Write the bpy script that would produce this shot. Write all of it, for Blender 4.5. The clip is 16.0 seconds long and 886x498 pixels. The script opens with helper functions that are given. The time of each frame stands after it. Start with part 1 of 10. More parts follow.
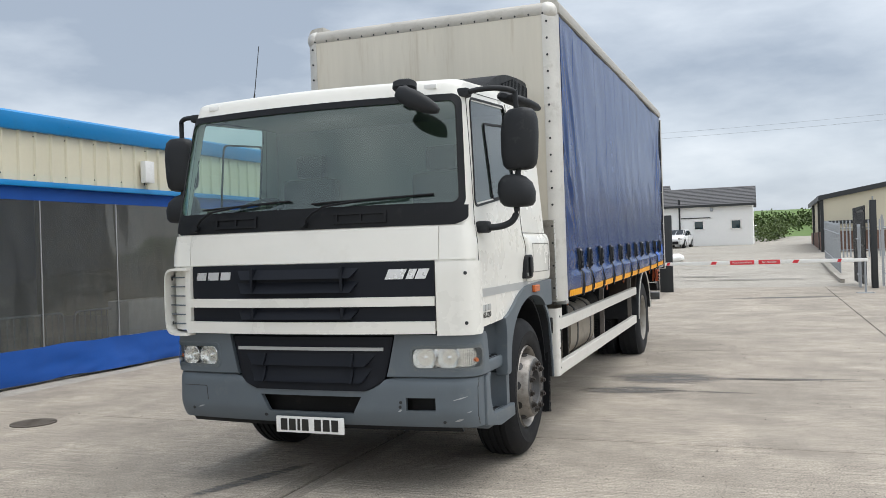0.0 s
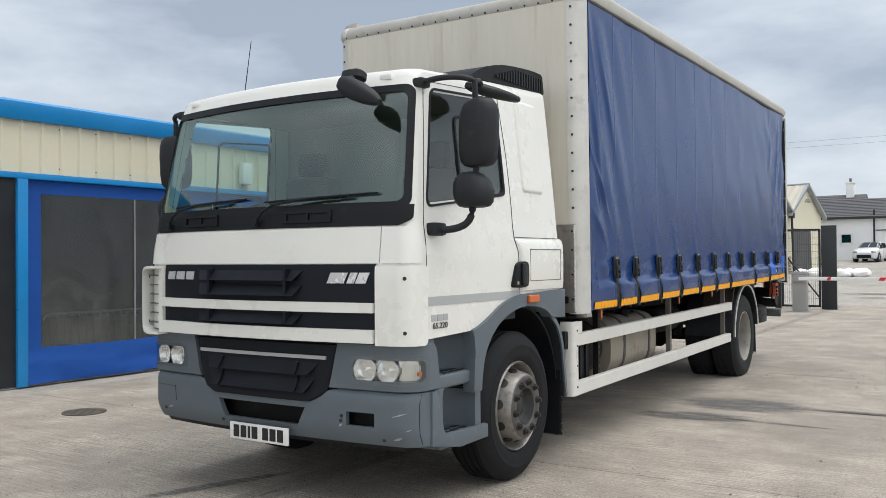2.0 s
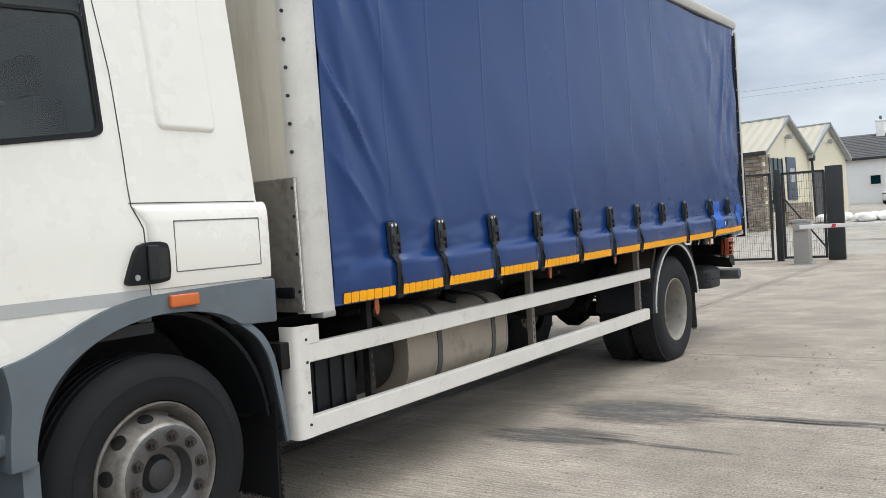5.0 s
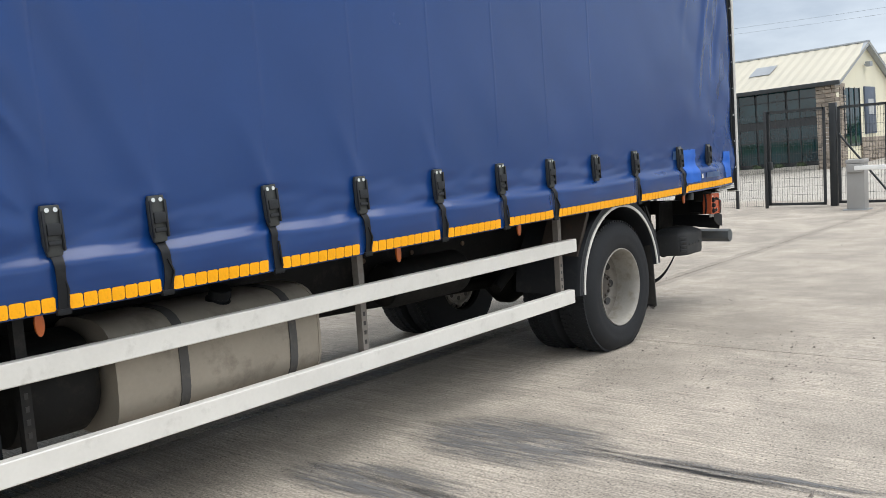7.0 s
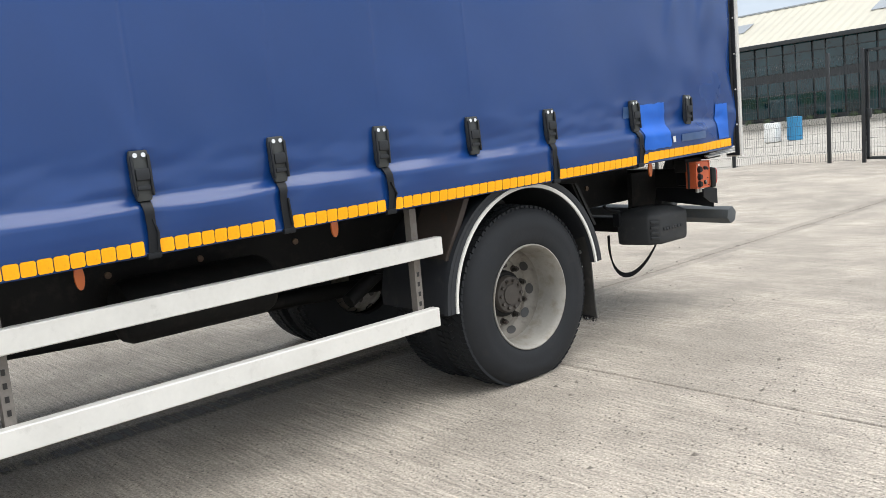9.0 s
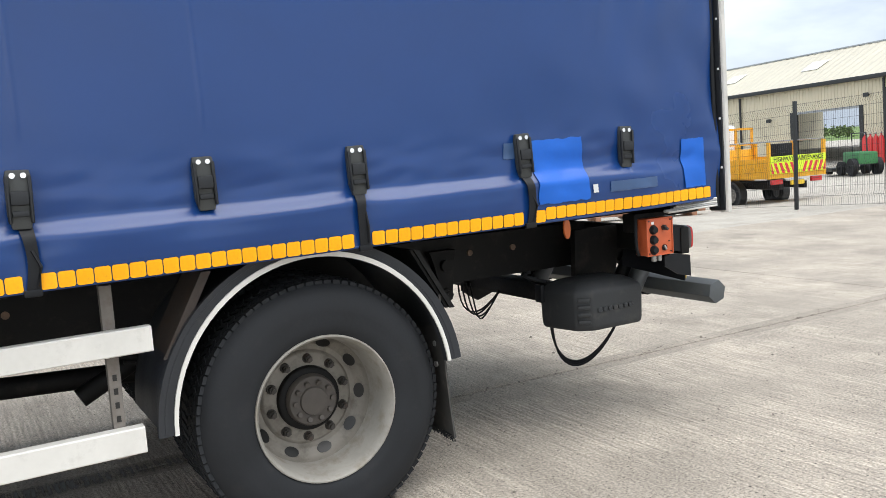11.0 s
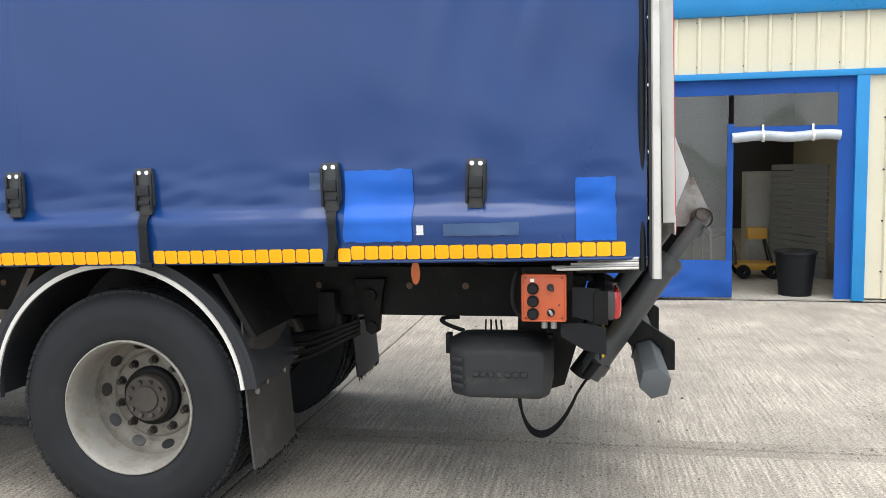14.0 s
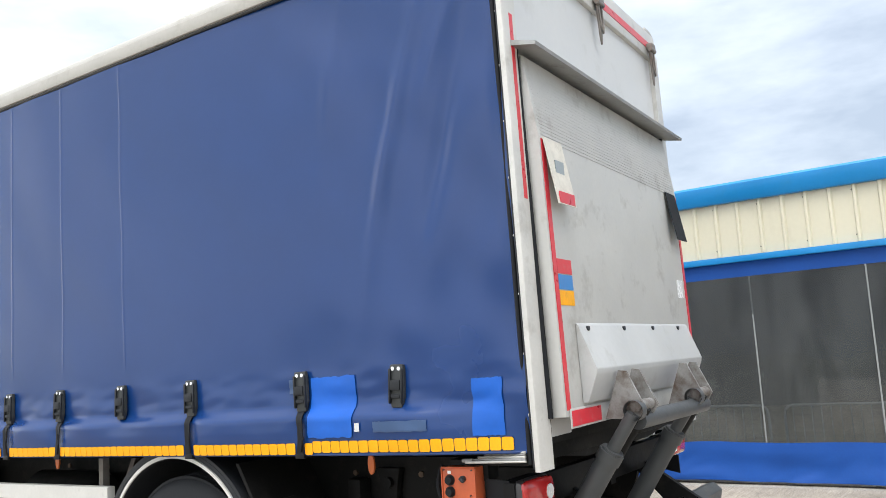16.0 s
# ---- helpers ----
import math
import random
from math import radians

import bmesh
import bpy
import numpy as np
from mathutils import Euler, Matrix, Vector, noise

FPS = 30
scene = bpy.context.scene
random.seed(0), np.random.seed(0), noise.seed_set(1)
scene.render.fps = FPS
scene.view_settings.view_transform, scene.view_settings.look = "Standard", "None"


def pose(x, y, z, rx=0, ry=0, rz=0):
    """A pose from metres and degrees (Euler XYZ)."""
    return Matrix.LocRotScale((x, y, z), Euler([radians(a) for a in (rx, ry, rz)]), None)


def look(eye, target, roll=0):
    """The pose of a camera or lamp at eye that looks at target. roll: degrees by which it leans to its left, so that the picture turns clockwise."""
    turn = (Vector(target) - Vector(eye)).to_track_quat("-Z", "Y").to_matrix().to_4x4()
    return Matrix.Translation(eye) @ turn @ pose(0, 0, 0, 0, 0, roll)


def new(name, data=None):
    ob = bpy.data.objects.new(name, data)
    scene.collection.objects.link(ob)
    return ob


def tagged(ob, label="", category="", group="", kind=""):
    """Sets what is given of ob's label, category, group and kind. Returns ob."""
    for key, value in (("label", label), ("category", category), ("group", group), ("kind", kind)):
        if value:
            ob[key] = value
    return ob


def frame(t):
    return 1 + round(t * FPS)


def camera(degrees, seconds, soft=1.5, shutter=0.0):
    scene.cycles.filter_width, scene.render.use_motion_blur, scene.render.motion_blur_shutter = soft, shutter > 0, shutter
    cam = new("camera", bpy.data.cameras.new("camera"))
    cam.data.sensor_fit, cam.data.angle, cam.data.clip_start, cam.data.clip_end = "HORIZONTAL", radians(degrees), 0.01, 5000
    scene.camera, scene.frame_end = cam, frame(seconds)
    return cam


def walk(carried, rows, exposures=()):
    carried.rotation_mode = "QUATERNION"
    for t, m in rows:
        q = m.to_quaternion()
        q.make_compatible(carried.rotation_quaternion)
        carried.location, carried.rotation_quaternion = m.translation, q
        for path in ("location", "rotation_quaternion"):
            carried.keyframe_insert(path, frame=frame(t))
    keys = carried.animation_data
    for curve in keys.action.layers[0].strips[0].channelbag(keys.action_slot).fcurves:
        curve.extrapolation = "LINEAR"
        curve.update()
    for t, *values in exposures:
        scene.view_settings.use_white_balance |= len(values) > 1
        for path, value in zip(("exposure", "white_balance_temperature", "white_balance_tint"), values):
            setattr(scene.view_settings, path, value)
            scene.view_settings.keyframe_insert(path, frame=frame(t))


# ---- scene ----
cam = camera(54.5, 16.0, soft=0.55)
PATH = [
    (0, (2.938, -5.517, 1.624), (2.234, -3.645, 1.625), -1.8),
    (0.5, (3.271, -5.282, 1.605), (2.461, -3.453, 1.595), -1.5),
    (1, (3.595, -5.048, 1.594), (2.677, -3.272, 1.584), -1.1),
    (1.5, (3.919, -4.824, 1.594), (2.911, -3.097, 1.594), -0.6),
    (2, (4.041, -4.437, 1.584), (2.959, -2.754, 1.607), -0.4),
    (2.5, (4.185, -4.067, 1.595), (3.088, -2.396, 1.66), -0.8),
    (3, (4.308, -3.609, 1.587), (3.204, -1.942, 1.609), -1.5),
    (3.5, (4.259, -3.073, 1.57), (3.132, -1.421, 1.536), -2.4),
    (4, (4.35, -2.492, 1.552), (3.216, -0.845, 1.496), -3.0),
    (4.5, (4.359, -1.896, 1.546), (3.219, -0.254, 1.483), -3.3),
    (5, (4.411, -1.308, 1.558), (3.262, 0.327, 1.502), -3.5),
    (5.2, (4.452, -1.072, 1.57), (3.296, 0.559, 1.515), -3.4),
    (7.3, (4.781, 1.429, 1.655), (3.462, 2.913, 1.415), -4.0),
    (7.5, (4.803, 1.699, 1.654), (3.468, 3.163, 1.382), -4.1),
    (8, (4.743, 2.373, 1.642), (3.369, 3.787, 1.306), -4.7),
    (8.5, (4.737, 3.001, 1.636), (3.305, 4.36, 1.315), -5.2),
    (8.7, (4.76, 3.261, 1.633), (3.307, 4.6, 1.325), -5.1),
    (10.8, (4.616, 5.887, 1.612), (2.915, 6.916, 1.395), -4.1),
    (11, (4.646, 6.139, 1.602), (2.918, 7.121, 1.38), -3.8),
    (11.5, (4.658, 6.757, 1.621), (2.865, 7.608, 1.379), -2.7),
    (12, (4.659, 7.359, 1.631), (2.801, 8.055, 1.38), -1.7),
    (12.5, (4.764, 7.959, 1.635), (2.841, 8.454, 1.393), -1.0),
    (13, (4.729, 8.54, 1.627), (2.757, 8.782, 1.4), -0.6),
    (13.5, (4.856, 9.113, 1.645), (2.868, 9.061, 1.435), -0.5),
    (14, (4.881, 9.653, 1.633), (2.919, 9.312, 1.448), -0.9),
    (14.5, (4.887, 10.176, 1.654), (2.984, 9.578, 1.509), -1.6),
    (15, (4.958, 10.714, 1.685), (3.128, 9.909, 1.618), -2.4),
    (15.5, (4.791, 11.217, 1.679), (3.042, 10.249, 1.744), -3.1),
    (16, (4.702, 11.734, 1.686), (3.042, 10.649, 1.94), -3.6),
]
walk(cam, [(t, look(eye, target, roll)) for t, eye, target, roll in PATH], [(0.0, 0.30), (3.0, 0.24), (5.0, 0.32), (7.3, 0.58), (8.5, 0.73), (11.0, 0.78), (13.5, 0.80), (14.5, 1.0), (15.3, 1.04), (16.0, 0.84)])

# ---- world, sun ----
SUN_DIR = Vector((0.27, 0.18, 0.945)).normalized()
world = bpy.data.worlds.new("sky")
scene.world = world
world.use_nodes = True
wn, wl = world.node_tree.nodes, world.node_tree.links
wn.clear()
w_out = wn.new("ShaderNodeOutputWorld")
w_bg = wn.new("ShaderNodeBackground")
w_sky = wn.new("ShaderNodeTexSky")
w_sky.sky_type, w_sky.sun_disc = "NISHITA", False
w_sky.sun_elevation = math.asin(SUN_DIR.z)
w_sky.sun_rotation = math.atan2(SUN_DIR.x, SUN_DIR.y)
w_sky.dust_density = 2.0
w_co = wn.new("ShaderNodeTexCoord")
w_map = wn.new("ShaderNodeMapping")
w_map.inputs["Scale"].default_value = (1.0, 1.0, 3.0)
w_map.inputs["Location"].default_value = (0.3, 1.7, 0.2)
w_n1 = wn.new("ShaderNodeTexNoise")
w_n1.inputs["Scale"].default_value, w_n1.inputs["Detail"].default_value, w_n1.inputs["Roughness"].default_value = 1.7, 7, 0.55
w_cr = wn.new("ShaderNodeValToRGB")
w_cr.color_ramp.elements[0].position, w_cr.color_ramp.elements[0].color = 0.30, (2.6, 3.03, 3.65, 1)
w_cr.color_ramp.elements[1].position, w_cr.color_ramp.elements[1].color = 0.80, (11.0, 11.3, 11.6, 1)
w_mid = w_cr.color_ramp.elements.new(0.44)
w_mid.color = (4.4, 4.83, 5.35, 1)
w_high = w_cr.color_ramp.elements.new(0.60)
w_high.color = (6.7, 6.98, 7.3, 1)
w_mix = wn.new("ShaderNodeMix")
w_mix.data_type = "RGBA"
w_mix.inputs[0].default_value = 0.88
w_bg.inputs["Strength"].default_value = 0.13
wl.new(w_co.outputs["Generated"], w_map.inputs["Vector"])
wl.new(w_map.outputs[0], w_n1.inputs["Vector"])
w_dot = wn.new("ShaderNodeVectorMath")
w_dot.operation = "DOT_PRODUCT"
w_dot.inputs[1].default_value = (0.12, -0.13, -0.03)
w_add = wn.new("ShaderNodeMath")
wl.new(w_co.outputs["Generated"], w_dot.inputs[0])
wl.new(w_dot.outputs["Value"], w_add.inputs[0])
wl.new(w_n1.outputs[0], w_add.inputs[1])
wl.new(w_add.outputs[0], w_cr.inputs[0])
wl.new(w_sky.outputs[0], w_mix.inputs[6])
wl.new(w_cr.outputs[0], w_mix.inputs[7])
wl.new(w_mix.outputs[2], w_bg.inputs[0])
wl.new(w_bg.outputs[0], w_out.inputs[0])

sun = new("sun", bpy.data.lights.new("sun", "SUN"))
sun.data.energy, sun.data.angle, sun.data.color = 2.1, radians(62), (1.0, 0.985, 0.955)
sun.matrix_world = look(SUN_DIR * 50, (0, 0, 0))


# ---- materials ----
def mat(name, col, rough=0.5, metal=0.0, var=0.12, scale=2.5, fine=40.0, bump=0.08, coat=0.0, dirt=None, dirt_amount=0.3, spec=0.5, stretch=(1, 1, 1), rvar=0.12, piece=0.0):
    """Principled surface with a large and a fine variation of colour and gloss, optional dirt and relief."""
    m = bpy.data.materials.new(name)
    m.use_nodes = True
    n, l = m.node_tree.nodes, m.node_tree.links
    b = n["Principled BSDF"]
    co = n.new("ShaderNodeTexCoord")
    mp = n.new("ShaderNodeMapping")
    mp.inputs["Scale"].default_value = stretch
    l.new(co.outputs["Object"], mp.inputs["Vector"])
    a = n.new("ShaderNodeTexNoise")
    a.inputs["Scale"].default_value, a.inputs["Detail"].default_value = scale, 6
    f = n.new("ShaderNodeTexNoise")
    f.inputs["Scale"].default_value, f.inputs["Detail"].default_value = fine, 3
    l.new(mp.outputs[0], a.inputs["Vector"])
    l.new(mp.outputs[0], f.inputs["Vector"])
    add = n.new("ShaderNodeMath")
    add.operation = "MULTIPLY_ADD"
    add.inputs[1].default_value = 0.4
    l.new(f.outputs[0], add.inputs[0])
    l.new(a.outputs[0], add.inputs[2])
    ramp = n.new("ShaderNodeMapRange")
    ramp.inputs[1].default_value, ramp.inputs[2].default_value = 0.45, 0.95
    ramp.inputs[3].default_value, ramp.inputs[4].default_value = 1 - var, 1 + var
    l.new(add.outputs[0], ramp.inputs[0])
    mul = n.new("ShaderNodeVectorMath")
    mul.operation = "SCALE"
    mul.inputs[0].default_value = col[:3]
    last = ramp.outputs[0]
    if piece:
        oi = n.new("ShaderNodeObjectInfo")
        pm = n.new("ShaderNodeMapRange")
        pm.inputs[3].default_value, pm.inputs[4].default_value = 1 - piece, 1 + piece
        l.new(oi.outputs["Random"], pm.inputs[0])
        mm = n.new("ShaderNodeMath")
        mm.operation = "MULTIPLY"
        l.new(last, mm.inputs[0])
        l.new(pm.outputs[0], mm.inputs[1])
        last = mm.outputs[0]
    l.new(last, mul.inputs["Scale"])
    colour = mul.outputs[0]
    if dirt:
        d = n.new("ShaderNodeTexNoise")
        d.inputs["Scale"].default_value, d.inputs["Detail"].default_value, d.inputs["Roughness"].default_value = scale * 1.7, 8, 0.65
        l.new(mp.outputs[0], d.inputs["Vector"])
        dr = n.new("ShaderNodeMapRange")
        dr.inputs[1].default_value, dr.inputs[2].default_value = 0.62 - 0.25 * dirt_amount, 0.80 - 0.1 * dirt_amount
        dr.inputs[4].default_value = min(1.0, 0.35 + dirt_amount)
        l.new(d.outputs[0], dr.inputs[0])
        mx = n.new("ShaderNodeMix")
        mx.data_type = "RGBA"
        mx.inputs[7].default_value = (*dirt[:3], 1)
        l.new(dr.outputs[0], mx.inputs[0])
        l.new(colour, mx.inputs[6])
        colour = mx.outputs[2]
    l.new(colour, b.inputs["Base Color"])
    rr = n.new("ShaderNodeMapRange")
    rr.inputs[1].default_value, rr.inputs[2].default_value = 0.4, 1.0
    rr.inputs[3].default_value, rr.inputs[4].default_value = max(0.02, rough - rvar), min(1, rough + rvar)
    l.new(add.outputs[0], rr.inputs[0])
    l.new(rr.outputs[0], b.inputs["Roughness"])
    b.inputs["Metallic"].default_value = metal
    b.inputs["Coat Weight"].default_value = coat
    b.inputs["Coat Roughness"].default_value = 0.08
    b.inputs["Specular IOR Level"].default_value = spec
    if bump:
        bp = n.new("ShaderNodeBump")
        bp.inputs["Strength"].default_value, bp.inputs["Distance"].default_value = bump, 0.01
        l.new(add.outputs[0], bp.inputs["Height"])
        l.new(bp.outputs[0], b.inputs["Normal"])
    return m


def glass(name, tint, rough=0.0, gloss=0.07):
    """Thin clear sheet: part transparent, part mirror, more so at a slant."""
    m = bpy.data.materials.new(name)
    m.use_nodes = True
    n, l = m.node_tree.nodes, m.node_tree.links
    n.clear()
    o = n.new("ShaderNodeOutputMaterial")
    t = n.new("ShaderNodeBsdfTransparent")
    t.inputs[0].default_value = (*tint, 1)
    g = n.new("ShaderNodeBsdfGlossy")
    g.inputs["Roughness"].default_value = rough
    g.inputs[0].default_value = (0.5 + 0.5 * tint[0], 0.5 + 0.5 * tint[1], 0.5 + 0.5 * tint[2], 1)
    fr = n.new("ShaderNodeLayerWeight")
    fr.inputs[0].default_value = 0.5
    pw = n.new("ShaderNodeMath")
    pw.operation = "POWER"
    pw.inputs[1].default_value = 4.0
    l.new(fr.outputs["Facing"], pw.inputs[0])
    k = n.new("ShaderNodeMath")
    k.operation = "MULTIPLY_ADD"
    k.inputs[1].default_value, k.inputs[2].default_value = 0.9, gloss
    k.use_clamp = True
    l.new(pw.outputs[0], k.inputs[0])
    mx = n.new("ShaderNodeMixShader")
    l.new(k.outputs[0], mx.inputs[0])
    l.new(t.outputs[0], mx.inputs[1])
    l.new(g.outputs[0], mx.inputs[2])
    l.new(mx.outputs[0], o.inputs[0])
    return m


def concrete(name, base, tine=True):
    """Weathered tined concrete: blotches, tyre stains, aggregate specks, grooves across the slabs."""
    m = bpy.data.materials.new(name)
    m.use_nodes = True
    n, l = m.node_tree.nodes, m.node_tree.links
    b = n["Principled BSDF"]
    geo = n.new("ShaderNodeNewGeometry")

    def tex(scale, detail, rough=0.55, vec=None):
        t = n.new("ShaderNodeTexNoise")
        t.inputs["Scale"].default_value, t.inputs["Detail"].default_value, t.inputs["Roughness"].default_value = scale, detail, rough
        l.new(vec or geo.outputs["Position"], t.inputs["Vector"])
        return t.outputs[0]

    def rng(v, a0, a1, b0, b1):
        r = n.new("ShaderNodeMapRange")
        for i, x in enumerate((a0, a1, b0, b1)):
            r.inputs[i + 1].default_value = x
        l.new(v, r.inputs[0])
        return r.outputs[0]

    def math2(op, x, y):
        r = n.new("ShaderNodeMath")
        r.operation = op
        l.new(x, r.inputs[0])
        if isinstance(y, float):
            r.inputs[1].default_value = y
        else:
            l.new(y, r.inputs[1])
        return r.outputs[0]

    big = rng(tex(0.35, 5), 0.3, 0.7, 0.86, 1.10)
    mid = rng(tex(2.2, 8, 0.72), 0.3, 0.7, 0.80, 1.15)
    grit = rng(tex(70, 4, 0.75), 0.36, 0.66, 0.50, 1.32)
    stain = rng(tex(0.8, 7, 0.62), 0.60, 0.76, 1.0, 0.66)
    v = math2("MULTIPLY", math2("MULTIPLY", big, mid), math2("MULTIPLY", grit, stain))
    speck = n.new("ShaderNodeTexVoronoi")
    speck.inputs["Scale"].default_value = 24.0
    l.new(geo.outputs["Position"], speck.inputs["Vector"])
    pick = math2("MULTIPLY", rng(tex(3.0, 4, 0.7), 0.42, 0.55, 0.0, 1.0), rng(speck.outputs["Color"], 0.35, 0.55, 0.0, 1.0))
    hole = math2("MULTIPLY", rng(speck.outputs["Distance"], 0.11, 0.20, 0.80, 0.0), pick)
    pin = n.new("ShaderNodeTexVoronoi")
    pin.inputs["Scale"].default_value = 62.0
    l.new(geo.outputs["Position"], pin.inputs["Vector"])
    hole2 = math2("MULTIPLY", rng(pin.outputs["Distance"], 0.16, 0.28, 0.72, 0.0), rng(pin.outputs["Color"], 0.45, 0.6, 0.0, 1.0))
    v = math2("MULTIPLY", v, rng(math2("ADD", hole, hole2), 0.0, 1.0, 1.0, 0.0))
    mp = n.new("ShaderNodeMapping")
    mp.inputs["Scale"].default_value = (1.2, 30, 1)
    l.new(geo.outputs["Position"], mp.inputs["Vector"])
    streak = tex(1.0, 4, 0.6, mp.outputs[0])
    v = math2("MULTIPLY", v, rng(streak, 0.35, 0.65, 0.90, 1.08))
    sc = n.new("ShaderNodeVectorMath")
    sc.operation = "SCALE"
    sc.inputs[0].default_value = base
    l.new(v, sc.inputs["Scale"])
    l.new(sc.outputs[0], b.inputs["Base Color"])
    b.inputs["Roughness"].default_value = 0.88
    h = math2("MULTIPLY_ADD", tex(55, 3, 0.7), 0.5)
    if tine:
        wv = n.new("ShaderNodeTexWave")
        wv.wave_type, wv.bands_direction = "BANDS", "Y"
        wv.inputs["Scale"].default_value, wv.inputs["Distortion"].default_value, wv.inputs["Detail"].default_value, wv.inputs["Detail Scale"].default_value = 9.0, 4.5, 4, 1.3
        l.new(geo.outputs["Position"], wv.inputs["Vector"])
        worn = rng(tex(0.9, 4), 0.38, 0.6, 0.15, 1.0)
        sep = n.new("ShaderNodeSeparateXYZ")
        l.new(geo.outputs["Position"], sep.inputs[0])
        near = n.new("ShaderNodeMath")
        near.operation, near.inputs[1].default_value, near.inputs[2].default_value = "COMPARE", -0.15, 0.13
        l.new(sep.outputs[0], near.inputs[0])
        worn = math2("MULTIPLY", worn, rng(near.outputs[0], 0.0, 1.0, 1.0, 0.0))
        mpl = n.new("ShaderNodeMapping")
        mpl.inputs["Scale"].default_value = (2.2, 36, 1)
        l.new(geo.outputs["Position"], mpl.inputs["Vector"])
        rake = rng(tex(1.0, 4, 0.7, mpl.outputs[0]), 0.38, 0.62, 0.0, 1.0)
        cut = math2("MULTIPLY", math2("ADD", math2("MULTIPLY", wv.outputs[0], 0.35), math2("MULTIPLY", rake, 0.65)), worn)
        h = math2("ADD", h, cut)
        v = math2("MULTIPLY", v, rng(cut, 0.0, 1.0, 0.62, 1.13))
        l.new(v, sc.inputs["Scale"])
    bp = n.new("ShaderNodeBump")
    bp.inputs["Strength"].default_value, bp.inputs["Distance"].default_value = 0.8, 0.008
    l.new(h, bp.inputs["Height"])
    l.new(bp.outputs[0], b.inputs["Normal"])
    return m


def curtain_stuff(name, col):
    """PVC tarpaulin: half gloss, faint weave, wide soft dents and pulls in its relief."""
    m = mat(name, col, 0.25, var=0.07, scale=0.9, fine=4, bump=0.0, rvar=0.03, spec=0.5)
    n, l = m.node_tree.nodes, m.node_tree.links
    b = n["Principled BSDF"]
    co = n.new("ShaderNodeTexCoord")
    soft = n.new("ShaderNodeTexNoise")
    soft.inputs["Scale"].default_value, soft.inputs["Detail"].default_value = 1.8, 1
    l.new(co.outputs["Object"], soft.inputs["Vector"])
    b1 = n.new("ShaderNodeBump")
    b1.inputs["Strength"].default_value, b1.inputs["Distance"].default_value = 0.3, 0.016
    l.new(soft.outputs[0], b1.inputs["Height"])
    l.new(b1.outputs[0], b.inputs["Normal"])
    return m


WHITE = mat("cab_white_paint", (0.78, 0.77, 0.72), 0.32, var=0.03, scale=1.2, fine=9, bump=0.01, coat=0.25, dirt=(0.62, 0.59, 0.52), dirt_amount=0.05)
BODYWHITE = mat("grp_panel_cream", (0.66, 0.62, 0.53), 0.45, var=0.06, scale=1.5, fine=14, bump=0.02, dirt=(0.38, 0.30, 0.19), dirt_amount=0.34, stretch=(2.2, 2.2, 0.2))
ALU = mat("weathered_aluminium", (0.60, 0.585, 0.55), 0.48, metal=0.35, var=0.10, scale=4, fine=60, bump=0.03, dirt=(0.33, 0.30, 0.26), dirt_amount=0.25)
ALUTOP = mat("dull_roof_rail", (0.47, 0.45, 0.41), 0.5, metal=0.2, var=0.1, scale=3, fine=40, bump=0.03, dirt=(0.28, 0.25, 0.2), dirt_amount=0.3)
RAILWHITE = mat("side_guard_paint", (0.64, 0.625, 0.585), 0.42, var=0.06, scale=5, fine=50, bump=0.03, dirt=(0.36, 0.34, 0.31), dirt_amount=0.18)
GREYPL = mat("grey_bumper_plastic", (0.105, 0.128, 0.148), 0.55, var=0.10, scale=4, fine=150, bump=0.10, dirt=(0.20, 0.20, 0.19), dirt_amount=0.12)
BLACKPL = mat("black_plastic", (0.007, 0.008, 0.010), 0.52, spec=0.25, var=0.15, scale=6, fine=200, bump=0.12, dirt=(0.035, 0.035, 0.035), dirt_amount=0.12)
GUARDGREY = mat("mudguard_plastic", (0.022, 0.024, 0.028), 0.55, spec=0.35, var=0.15, scale=5, fine=90, bump=0.08, dirt=(0.07, 0.065, 0.06), dirt_amount=0.2)
DISC = mat("grimy_wheel_disc", (0.23, 0.212, 0.185), 0.6, metal=0.2, var=0.2, scale=7, fine=50, bump=0.08, dirt=(0.07, 0.055, 0.04), dirt_amount=0.5)
GRILLE = mat("dark_grille_plastic", (0.008, 0.010, 0.015), 0.55, spec=0.22, var=0.1, scale=6, fine=160, bump=0.06)
MIRPL = mat("mirror_shell_plastic", (0.014, 0.016, 0.019), 0.6, spec=0.35, var=0.15, scale=5, fine=260, bump=0.25, dirt=(0.09, 0.09, 0.09), dirt_amount=0.12)
DUSTRUBBER = mat("dusty_tyre_rubber", (0.018, 0.0195, 0.022), 0.7, spec=0.22, var=0.2, scale=5, fine=60, bump=0.15, dirt=(0.034, 0.033, 0.032), dirt_amount=0.18)
RUBBER = mat("tyre_rubber", (0.0105, 0.0112, 0.013), 0.7, spec=0.22, var=0.2, scale=5, fine=60, bump=0.15, dirt=(0.030, 0.029, 0.028), dirt_amount=0.15)
RIM = mat("steel_rim_silver", (0.27, 0.255, 0.235), 0.42, metal=0.5, var=0.2, scale=9, fine=60, bump=0.06, dirt=(0.09, 0.07, 0.05), dirt_amount=0.5)
RIMPALE = mat("chalky_rim_paint", (0.29, 0.277, 0.25), 0.55, metal=0.15, var=0.14, scale=6, fine=50, bump=0.06, dirt=(0.17, 0.14, 0.10), dirt_amount=0.5)
CHASSIS = mat("chassis_black_paint", (0.006, 0.006, 0.006), 0.65, spec=0.25, var=0.25, scale=5, fine=50, bump=0.15, dirt=(0.035, 0.029, 0.024), dirt_amount=0.3)
